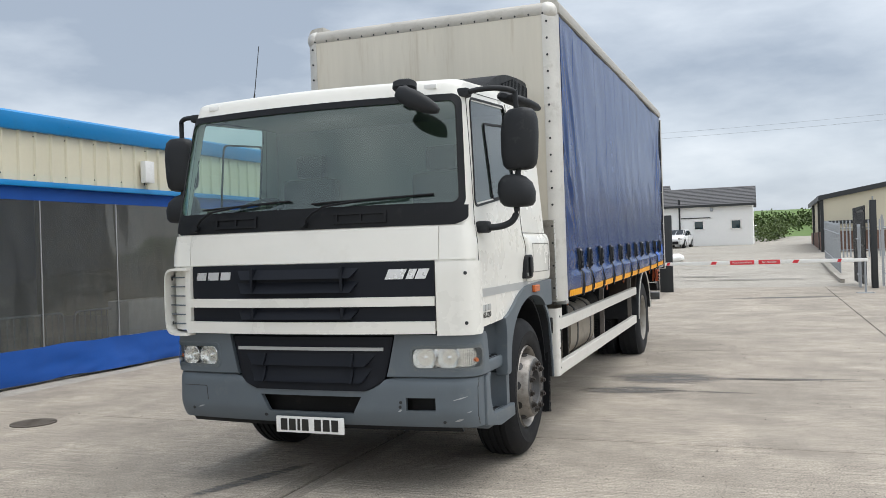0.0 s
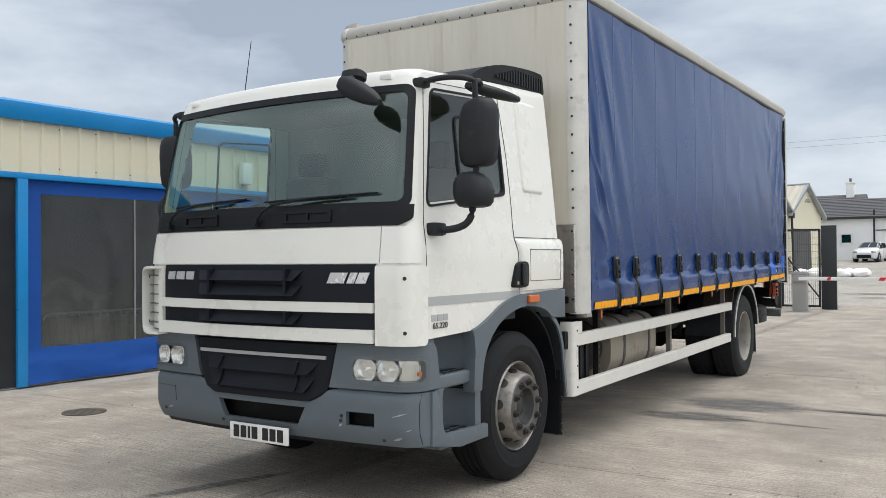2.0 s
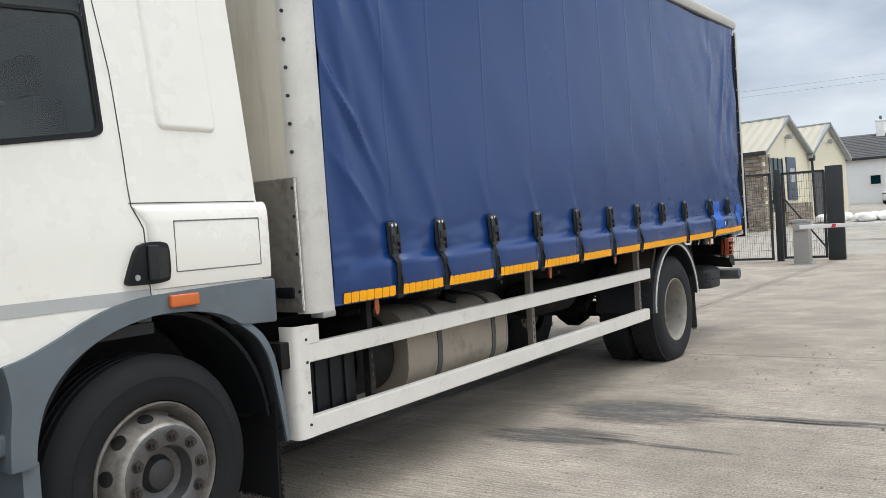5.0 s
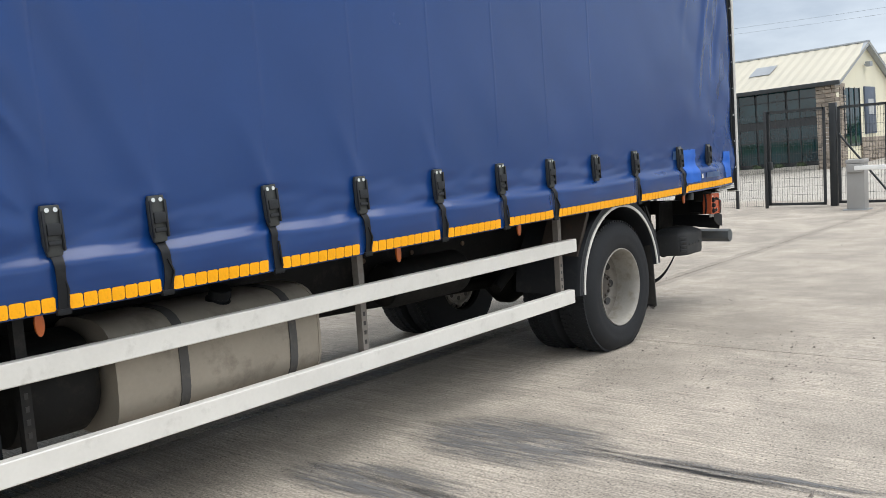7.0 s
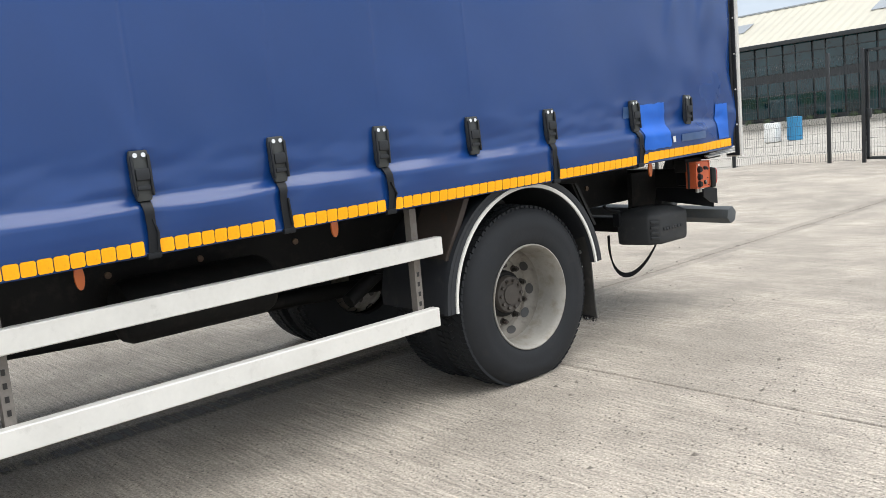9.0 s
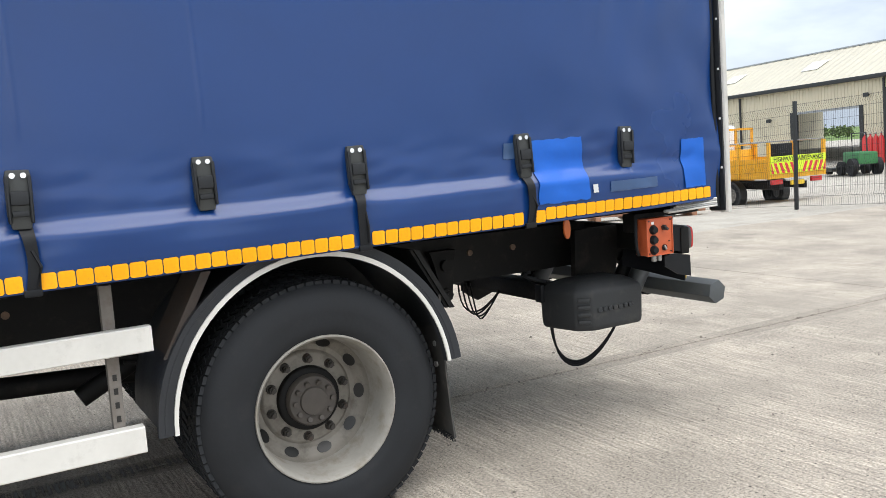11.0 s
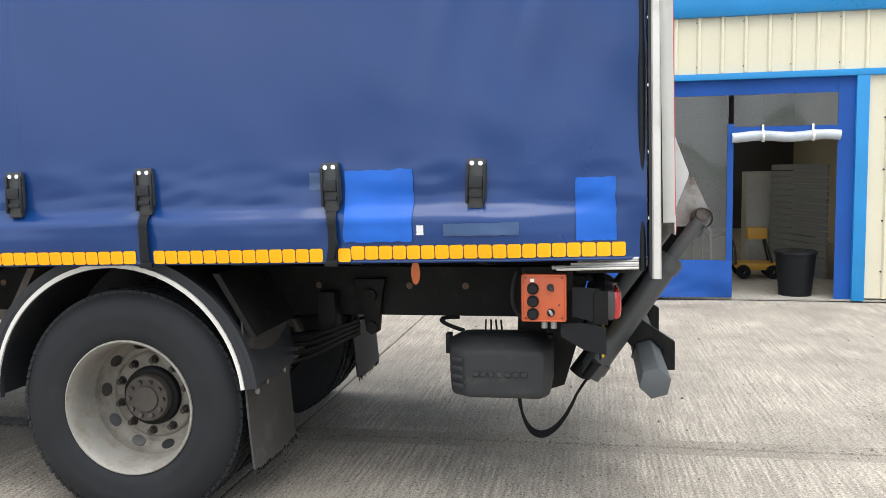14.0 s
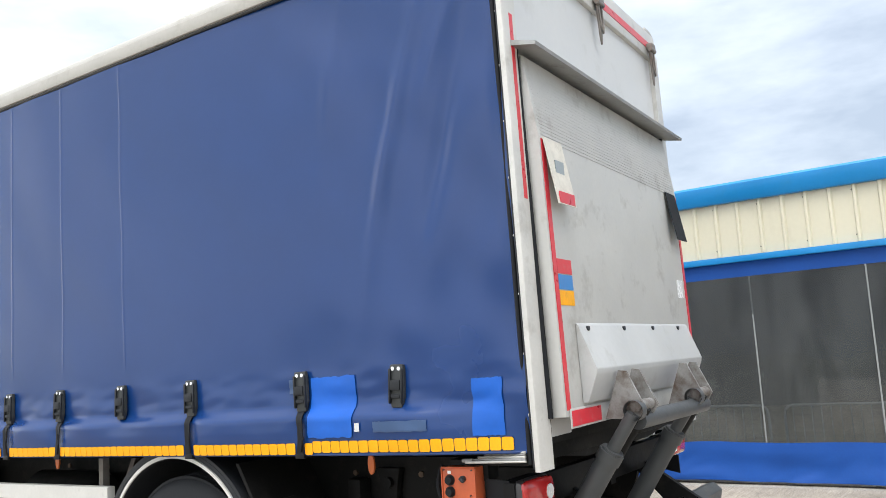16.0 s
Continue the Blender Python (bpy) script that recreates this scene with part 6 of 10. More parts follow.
def skin(s, z, off=0.0):
    """Point of the cab's skin: s runs from the front's middle round the corner and back along the side (sign: side)."""
    sg, s = (1 if s >= 0 else -1), abs(s)
    w, f = cab_w(z), cab_f(z)
    a = w - CR
    arc = CR * math.pi / 2
    if s < a:
        x, y, nx, ny = s, f + BOW * (s / a) ** 2, 0.19 * s / a, -0.98
    elif s < a + arc:
        t = (s - a) / CR
        x, y, nx, ny = a + CR * math.sin(t), f + BOW + CR * (1 - math.cos(t)), math.sin(t), -math.cos(t)
    else:
        x, y, nx, ny = w, f + BOW + CR + (s - a - arc), 1, 0
    return (sg * (x + nx * off), y + ny * off, z)


def s_at(y, z):
    """The s of a place on the side at y."""
    return cab_w(z) - CR + CR * math.pi / 2 + (y - cab_f(z) - BOW - CR)


def zone(zs, sl, sr, n, off=0.0, thick=0.01):
    """A plate on the cab's skin between s = sl(z) and sr(z)."""
    bm = B()
    sheet(bm, lambda u, v, o: skin(sl(v) + (sr(v) - sl(v)) * u, v, off + o), lin(0, 1, n), zs, thick)
    return bm


def rounded(z0, z1, r, n=6):
    """Rows between z0 and z1, close together at the rounded ends, and the inset there."""
    zs = [z0 + r * (1 - math.cos(a)) for a in lin(0, math.pi / 2, n)] + lin(z0 + r, z1 - r, 8)[1:-1] + [z1 - r * (1 - math.cos(a)) for a in lin(math.pi / 2, 0, n)]
    def inset(z):
        d = min(z - z0, z1 - z)
        return r - math.sqrt(max(0.0, r * r - (r - d) ** 2)) if d < r else 0.0
    return zs, inset


# shell of the cab: rows of z, columns from the front's middle to the rear
WZ0, WZ1 = 1.925, 2.655          # windscreen
SZ0, SZ1 = 1.93, 2.63            # side window
rows = [1.10, 1.20, 1.31, 1.42, 1.53, 1.65, 1.77, 1.85, WZ0, 2.05, 2.2, 2.35, 2.5, WZ1 - 0.03, WZ1 + 0.01, 2.71, 2.745]


def zlow(y):
    """Lower edge of the door: straight, then up along the wheel arch."""
    run = ((-9.0, 1.10), (-0.10, 1.10), (0.40, 1.118), (0.56, 1.15), (0.70, 1.225), (0.86, 1.298), (9.0, 1.298))
    for (a, za), (b, zb) in zip(run, run[1:]):
        if y <= b:
            return za + (zb - za) * (y - a) / (b - a)


def win_rear(z):
    return 0.875 - 0.02 * (z - SZ0) / (SZ1 - SZ0)


def scr_s(z):
    """Half width of the screen along the skin."""
    return 1.128 - 0.055 * (min(max(z, 1.9), 2.66) - 1.9) / 0.76


def win_front(z):
    return -0.10 + 0.15 * (min(max(z, 1.6), 2.7) - 1.9) / 0.75


def lift_at(x, y, z):
    """How far the side is drawn up: the window's sill rises towards the rear."""
    top = 0.06 * max(0, min(1, (y + 0.07) / 0.9)) + 0.05 * max(0, min(1, (y - 0.83) / 0.8))
    if z >= 2.63:
        return top
    if x < 1.0 or y < -0.07 or z < 1.65:
        return 0.0
    k = (y + 0.07) / 0.93 if y < 0.86 else 1 - (y - 0.86) / 0.44
    sill = 0.12 * max(0, min(1, k))
    f = max(0, (z - 1.9) / 0.73)
    return sill * (z - 1.65) / 0.25 if z < 1.9 else sill * (1 - f) + top * f


def sill_lift(bm):
    for v in bm.verts:
        v.co.z += lift_at(abs(v.co.x), v.co.y, v.co.z)


def on_side(sg, y, z, off):
    """Point of the finished side at y and z."""
    z0 = z
    for _ in range(14):
        z0 = z - lift_at(1.1, y, z0)
    return (sg * (cab_w(z0) + off), y, z)


cols = [("s", 0.0), ("s", 0.25), ("s", 0.5), ("s", 0.75), ("s", 0.88), ("s", 0.95), ("s", 1.0), ("s", 1.04), ("e", 0.0), ("e", 0.03), ("e", 0.06), ("e", 0.09), ("f", 0.0), ("y", 0.25), ("y", 0.40), ("y", 0.56), ("y", 0.70), ("w", 0.0), ("w", 0.14), ("w", 0.4), ("r", 0.0)]


def cab_rear(z):
    return 1.715 - 0.05 * max(0, z - 1.8)


def col_s(c, z):
    k, v = c
    if k == "s":
        return v
    if k == "e":
        return scr_s(z) + v
    if k == "f":
        return s_at(win_front(z), z)
    if k == "y":
        return s_at(v, z)
    if k == "w":
        return s_at(win_rear(min(max(z, 1.5), 2.7)) + v, z)
    return s_at(cab_rear(z), z)


bm = B()
for sg in (1, -1):
    G = []
    for i, z in enumerate(rows):
        line = []
        for c in cols:
            zz = z
            s = col_s(c, z)
            if i == 0:
                p = skin(s, z)
                zz = max(z, zlow(p[1])) if c[0] not in "se" else z
                p = (p[0], p[1], zz)
            elif i == 1:
                p = skin(s, z)
                zz = max(z, zlow(p[1]) + 0.004) if c[0] not in "se" else z
                p = (p[0], p[1], zz)
            else:
                p = skin(s, z)
            line.append(bm.verts.new((sg * abs(p[0]) if sg > 0 else -abs(p[0]), p[1], p[2])))
        G.append(line)
    for i in range(len(rows) - 1):
        for j in range(len(cols) - 1):
            zc = (rows[i] + rows[i + 1]) / 2
            if WZ0 < zc < WZ1 - 0.02 and j < 8:
                continue
            if SZ0 - 0.01 < zc < SZ1 and 12 <= j < 17:
                continue
            bm.faces.new((G[i][j], G[i][j + 1], G[i + 1][j + 1], G[i + 1][j]))
    # rear wall and roof strips
    top = G[-1]
    prev = top
    for k, (dz, ins) in enumerate(((0.018, 0.02), (0.03, 0.06), (0.045, 0.22), (0.055, 0.6))):
        nxt = []
        for v in top:
            x = sg * max(0.0, abs(v.co.x) - ins)
            yy = v.co.y + ins * 0.9 * (1 if v.co.y < 0.3 else 0) - ins * 0.25 * (1 if v.co.y > 1.3 else 0)
            nxt.append(bm.verts.new((x, yy, v.co.z + dz + 0.015 * max(0, min(1, (v.co.y - 0.1) / 0.8)) * min(1, ins / 0.06))))
        for j in range(len(cols) - 1):
            bm.faces.new((prev[j], prev[j + 1], nxt[j + 1], nxt[j]))
        prev = nxt
    for i in range(len(rows) - 1):
        a, b = G[i][-1], G[i + 1][-1]
        bm.faces.new((a, bm.verts.new((0, a.co.y + 0.02, a.co.z)), bm.verts.new((0, b.co.y + 0.02, b.co.z)), b))
    r = [v for v in prev]
    mid = [bm.verts.new((0, v.co.y, v.co.z + 0.008)) for v in r]
    for j in range(len(r) - 1):
        bm.faces.new((r[j], r[j + 1], mid[j + 1], mid[j]))
    a, b = r[-1], top[-1]
    bm.faces.new((b, bm.verts.new((0, b.co.y, b.co.z)), mid[-1], r[-1]))
bmesh.ops.remove_doubles(bm, verts=bm.verts[:], dist=0.0008)
sill_lift(bm)
part("cab_shell", bm, WHITE, truck, "white painted steel cab")

# glass and its black borders
zs, ins = rounded(WZ0 - 0.03, WZ1 + 0.015, 0.07)
for sg, nm in ((1, ""),):
    bm = zone(zs, lambda z: -(scr_s(z) - ins(z)), lambda z: scr_s(z) - ins(z), 40, -0.004, None)
    windscreen = part("windscreen", bm, SCREEN, truck, "large tinted windscreen")


def ring(sl, sr, z0, z1, r, wd, off, thick, n=14, surf=skin):
    """A frame on the skin, wd wide, round a rounded zone."""
    bm = B()
    zs, ins = rounded(z0, z1, r)
    outer = [(sl(z) + ins(z), z) for z in zs] + [(sr(z) - ins(z), z) for z in zs[::-1]]
    zi, insi = rounded(z0 + wd, z1 - wd, max(0.02, r - wd * 0.5))
    inner = [(sl(z) + wd + insi(z), z) for z in zi] + [(sr(z) - wd - insi(z), z) for z in zi[::-1]]
    k = len(zs)
    def densify(loop):
        # split the long top and bottom runs
        res = loop[:k]
        a, b = loop[k - 1], loop[k]
        res += [(a[0] + (b[0] - a[0]) * t, a[1]) for t in lin(0, 1, n)[1:-1]]
        res += loop[k:]
        a, b = loop[-1], loop[0]
        res += [(a[0] + (b[0] - a[0]) * t, a[1]) for t in lin(0, 1, n)[1:-1]]
        return res
    outer, inner = densify(outer), densify(inner)
    m = len(outer)
    vo = [bm.verts.new(surf(s, z, off + thick)) for s, z in outer]
    vi = [bm.verts.new(surf(s, z, off + thick)) for s, z in inner]
    vo2 = [bm.verts.new(surf(s, z, off)) for s, z in outer]
    vi2 = [bm.verts.new(surf(s, z, off)) for s, z in inner]
    for q in range(m):
        w = (q + 1) % m
        for quad in ((vo[q], vo[w], vi[w], vi[q]), (vo2[q], vi2[q], vi2[w], vo2[w]), (vo[q], vo2[q], vo2[w], vo[w]), (vi[q], vi[w], vi2[w], vi2[q])):
            bm.faces.new(quad)
    return bm


part("screen_border", ring(lambda z: -scr_s(z) - 0.006, lambda z: scr_s(z) + 0.006, WZ0 - 0.042, WZ1 + 0.006, 0.075, 0.047, 0.0, 0.006, 40), BLACKPL, windscreen, "black glass border")
for sg in (1, -1):
    zs, ins = rounded(SZ0 - 0.03, SZ1 + 0.01, 0.06)
    sl = lambda z: s_at(win_front(z) - 0.01, z)
    sr = lambda z: s_at(win_rear(z) + 0.01, z)
    bm = zone(zs, lambda z: sg * (sl(z) + ins(z)), lambda z: sg * (sr(z) - ins(z)), 10, -0.006, None)
    sill_lift(bm)
    sw = part("side_window", bm, SIDEGLASS, truck, "tinted side window")
    bm = ring(lambda z: s_at(win_front(z) - 0.014, z), lambda z: s_at(win_rear(z) + 0.016, z), SZ0 - 0.030, SZ1 + 0.022, 0.058, 0.015, 0.0, 0.006, 10)
    sill_lift(bm)
    if sg < 0:
        bmesh.ops.scale(bm, vec=(-1, 1, 1), verts=bm.verts[:])
    part("window_seal", bm, BLACKPL, sw, "black rubber seal")
    bm = ring(lambda z: s_at(0.30 - 0.02 * (z - SZ0), z), lambda z: s_at(win_rear(z) + 0.004, z), SZ0 - 0.02, 2.485, 0.05, 0.015, -0.004, 0.008, 8)
    sill_lift(bm)
    if sg < 0:
        bmesh.ops.scale(bm, vec=(-1, 1, 1), verts=bm.verts[:])
    part("sliding_pane_frame", bm, BLACKPL, sw, "black frame of the sliding pane")

# black cowl under the screen
part("wiper_cowl", zone(lin(1.785, 1.912, 8), lambda z: -1.15 + 0.09 * max(0, (1.84 - z) / 0.055) ** 2, lambda z: 1.15 - 0.09 * max(0, (1.84 - z) / 0.055) ** 2, 40, 0.001, 0.008), BLACKPL, truck, "black plastic wiper cowl")
for xs in (-0.55, 0.42):
    bm = B()
    for zz in (1.815, 1.875):
        sheet(bm, lambda u, v, o: skin(xs + u, zz + v, 0.010 + o), lin(-0.19, 0.19, 8), [0, 0.016], 0.012)
    for dx in (-0.17, 0.0, 0.17):
        sheet(bm, lambda u, v, o: skin(xs + dx + u, 1.815 + v, 0.010 + o), [0, 0.018], [0, 0.075], 0.012)
    part("cowl_vent", bm, BLACKPL, truck)


def wiper(x0, x1):
    bm = B()
    base = Vector(skin(x0, 1.83, 0.03))
    elbow = Vector(skin(x0 + 0.16, 1.935, 0.055))
    tip = Vector(skin(x1 - 0.18, 1.975, 0.045))
    tube(bm, [base, base.lerp(elbow, 0.5) + Vector((0, -0.02, 0.01)), elbow, elbow.lerp(tip, 0.5) + Vector((0, -0.01, 0.01)), tip], 0.0085, 8)
    cyl(bm, base + Vector((0, 0.03, -0.01)), base + Vector((0, -0.02, 0)), 0.026)
    w = part("wiper", bm, BLACKPL, truck, "black windscreen wiper")
    bm = B()
    tube(bm, [skin(s, 1.955 + 0.03 * (s - x0) / (x1 - x0), 0.016) for s in lin(x0 + 0.05, x1, 12)], 0.007, 6)
    part("blade", bm, RUBBER, w)


wiper(-0.90, -0.10)
wiper(0.02, 0.92)

# front panels, grille
part("front_panel", zone(lin(1.56, 1.778, 5), lambda z: -0.955, lambda z: 0.955, 30, 0.001, 0.012), WHITE, truck, "white upper front panel")
for sg in (1, -1):
    bm = zone(lin(1.56, 1.778, 5), lambda z: sg * 0.962, lambda z: sg * 1.232, 14, 0.001, 0.010)
    part("corner_panel", bm, WHITE, truck)
grille = part("grille", zone(lin(1.12, 1.555, 6), lambda z: -0.93, lambda z: 0.93, 24, 0.001, 0.012), GRILLE, truck, "dark radiator grille")
for z0, z1 in ((1.265, 1.325), (1.085, 1.165)):
    part("grille_bar", zone(lin(z0, z1, 3), lambda z: -0.925, lambda z: 0.93, 24, 0.012, 0.035), WHITE, grille, "white grille bar")
for z0, z1 in ((1.455, 1.52), (1.36, 1.435), (1.185, 1.25)):
    bm = B()
    sheet(bm, lambda u, v, o: skin(u * (1 - 0.12 * (1 - v)), z0 + (z1 - z0) * v, 0.012 + 0.05 * (1 - v) + o), lin(-0.52, 0.42, 16), lin(0, 1, 3), -0.03)
    part("louvre", bm, GRILLE, grille)
for xs in (-0.38, 0.30):
    for z0, z1 in ((1.37, 1.53), (1.19, 1.26)):
        bm = B()
        sheet(bm, lambda u, v, o: skin(xs + u, v, 0.012 + o), [0, 0.02], lin(z0, z1, 3), 0.05)
        part("rib", bm, GRILLE, grille)
for sg in (1, -1):
    # air scoop / corner deflector beside the grille
    zs, ins = rounded(1.072, 1.545, 0.035)
    bm = zone(zs, lambda z: sg * (0.94), lambda z: sg * ((1.262 if sg > 0 else 0.99) - ins(z)), 16, 0.002, 0.030)
    defl = part("corner_deflector", bm, WHITE, truck, "white corner air deflector")
    for zz in (1.15, 1.47):
        bm = B()
        p, q = Vector(skin(sg * 1.12, zz, 0.028)), Vector(skin(sg * 1.12, zz, 0.034))
        cyl(bm, p, q, 0.012, n=12)
        part("screw", bm, DARKSTEEL, defl)
# outward loop-shaped fin of the deflector on the far corner
loop = smooth_line([(-0.95, 1.548), (-1.08, 1.546), (-1.15, 1.525), (-1.182, 1.47), (-1.190, 1.32), (-1.182, 1.16), (-1.15, 1.09), (-1.08, 1.066), (-0.95, 1.064)], 4)
bm = B()
nl = len(loop)


def fin_pt(u, v, o):
    k = int(round(u))
    a, b = Vector(loop[max(0, k - 1)]), Vector(loop[min(nl - 1, k + 1)])
    d = (b - a).normalized()
    p = Vector(loop[k]) + Vector((d.y, -d.x)) * (-o)
    return (p.x, -0.415 + 0.06 * min(1.0, max(0.0, (-p.x - 1.0) / 0.19)) ** 2 + 0.15 * v, p.y)


sheet(bm, fin_pt, list(range(nl)), lin(0, 1, 3), 0.018)
fin = part("air_fin", bm, WHITE, truck, "white loop-shaped corner air fin")
for k in range(6):
    bm = B()
    z = 1.14 + k * 0.067
    prism(bm, [(-1.172, -0.21), (-1.172, -0.30), (-1.10, -0.34), (-1.00, -0.34), (-1.0, -0.21)], "z", z, z + 0.008)
    part("fin_rib", bm, GREYPL, fin)

# logotypes of the maker as plain silver shapes
def bars(name, x0, widths, z, h, off, slant=0.0):
    bm = B()
    x = x0
    for w, gap in widths:
        sheet(bm, lambda u, v, o: skin(x + u * w + slant * v, z + v * h, off + o), lin(0, 1, 2), lin(0, 1, 2), 0.004)
        x += w + gap
    return bm


part("badge", bars("badge", -0.89, ((0.085, 0.02), (0.095, 0.02), (0.085, 0.0)), 1.455, 0.055, 0.013, 0.01), SILVERINK, grille, "silver badge shapes")
part("badge", bars("badge", 0.60, ((0.12, 0.02), (0.05, 0.01), (0.07, 0.0)), 1.44, 0.065, 0.013, 0.03), SILVERINK, grille, "silver badge shapes")

# bumper with lamps
LAMPSILVER = mat("lamp_reflector_silver", (0.90, 0.90, 0.89), 0.26, rvar=0.06, metal=0.9, var=0.05, bump=0.0)
BW, BR = 1.188, 0.15


def bump_y(z):
    """Foremost y of the bumper and the panels over it."""
    return -0.374 + 0.055 * max(0.0, (0.585 - z) / 0.125) ** 1.7 + (0.022 * max(0.0, (z - 0.735) / 0.05) ** 2 if z < 0.787 else 0.014)


def bskin(s, z, off=0.0):
    """Point of the bumper's skin: s runs from the front's middle round the wide corner and back along the side."""
    sg, s = (1 if s >= 0 else -1), abs(s)
    a, arc = BW - BR, BR * math.pi / 2
    f = bump_y(z)
    ya = f + 0.085 * (a / BW) ** 2
    if s < a:
        x, y, nx, ny = s, f + 0.085 * (s / BW) ** 2, 0.14 * s / BW, -0.99
    elif s < a + arc:
        t = 0.12 + (s - a) / BR * (1 - 0.12 / (math.pi / 2))
        x, y, nx, ny = a + BR * (math.sin(t) - 0.12), ya + BR * (0.993 - math.cos(t)), math.sin(t), -math.cos(t)
    else:
        x, y, nx, ny = a + BR * 0.88, ya + BR * 0.993 + (s - a - arc), 1, 0
    return (sg * (x + nx * off), y + ny * off, z)


def low_half(z):
    """Half width of the lower grille at a height: rounded lower corners."""
    if z > 0.86:
        return 0.575 + 0.045 * min(1.0, (z - 0.86) / 0.2)
    k = min(1.0, (0.86 - z) / 0.16)
    return 0.575 - 0.045 * k - 0.10 * max(0.0, (k - 0.45) / 0.55) ** 2.2


def bump_top(u):
    a = abs(u)
    k = max(0.0, min(1.0, (a - 0.40) / 0.20))
    return 0.697 + 0.090 * k * k * (3 - 2 * k)


S_SIDE = BW - BR + BR * math.pi / 2 + 0.17
zb_rows = [0.462, 0.475, 0.50, 0.545, 0.575, 0.60, 0.635, 0.66, 0.672, 0.70, 0.73, 0.76, 0.775, 0.787]
sb_cols = [-S_SIDE, -1.25, -1.2, -1.16, -1.12, -1.08, -1.03, -0.97, -0.9, -0.8, -0.70, -0.62, -0.56, -0.5, -0.45, -0.40, -0.36, -0.2, 0.0, 0.2, 0.36, 0.40, 0.45, 0.5, 0.56, 0.62, 0.70, 0.76, 0.90, 0.97, 1.03, 1.08, 1.12, 1.16, 1.2, 1.25, S_SIDE]


def bump_pt(u, v, o):
    top = bump_top(u)
    z = v if v < 0.672 else 0.672 + (v - 0.672) * (top - 0.672) / 0.115
    if abs(abs(u) - 0.36) < 0.001 and 0.54 < v < 0.68:
        u *= 0.90 + 0.17 * (v - 0.545) / 0.115
    lean = 0.012 * max(0.0, (abs(u) - 1.27) / 0.1) * (0.787 - z)
    p = bskin(u, z, -o)
    return (p[0], p[1] + lean, p[2])


bm = B()
holed(bm, bump_pt, sb_cols, zb_rows, lambda u, v: (abs(u) < 0.36 and 0.545 < v < 0.66) or (0.70 < u < 0.90 and 0.575 < v < 0.66), 0.035)
bumper = part("bumper", bm, GREYPL, truck, "grey plastic front bumper with scuffs")
bm = B()
sheet(bm, lambda u, v, o: bskin(u, 0.428 + 0.04 * v, -0.035 + o), lin(-1.05, 1.05, 24), [0, 1], 0.02)
part("lower_lip", bm, BLACKPL, bumper, "black lower lip")
# split line of the left-hand flap, screws and scuffs
for a, b in (((-1.07, 0.70), (-0.86, 0.70)), ((-0.86, 0.70), (-0.85, 0.60)), ((1.20, 0.48), (1.21, 0.785))):
    bm = B()
    tube(bm, [bskin(a[0] + (b[0] - a[0]) * t, a[1] + (b[1] - a[1]) * t, 0.0) for t in lin(0, 1, 5)], 0.0025, 5)
    part("panel_gap", bm, BLACKINK, bumper, "thin dark split line")
for s, z in ((-0.99, 0.535), (0.95, 0.50), (-0.36, 0.515), (0.66, 0.60), (0.665, 0.63)):
    bm = B()
    cyl(bm, bskin(s, z, -0.004), bskin(s, z, 0.004), 0.011, n=12)
    part("screw", bm, DARKSTEEL, bumper)
SCUFF = mat("pale_scuff", (0.34, 0.36, 0.37), 0.7, var=0.3, scale=30, fine=120, bump=0.2)
for s, z, w, t in ((1.07, 0.66, 0.05, 0.010), (1.05, 0.515, 0.03, 0.02), (-0.92, 0.55, 0.03, 0.012), (0.66, 0.575, 0.012, 0.02), (1.13, 0.57, 0.02, 0.006)):
    bm = B()
    sheet(bm, lambda u, v, o: bskin(s + w * u + 0.3 * t * v, z + t * v * (1 - 0.7 * abs(u)) + 0.25 * w * u, 0.0012 + o), lin(-1, 1, 4), lin(-0.5, 0.5, 2), 0.0006)
    part("scuff", bm, SCUFF, bumper, "pale scrape in the plastic")
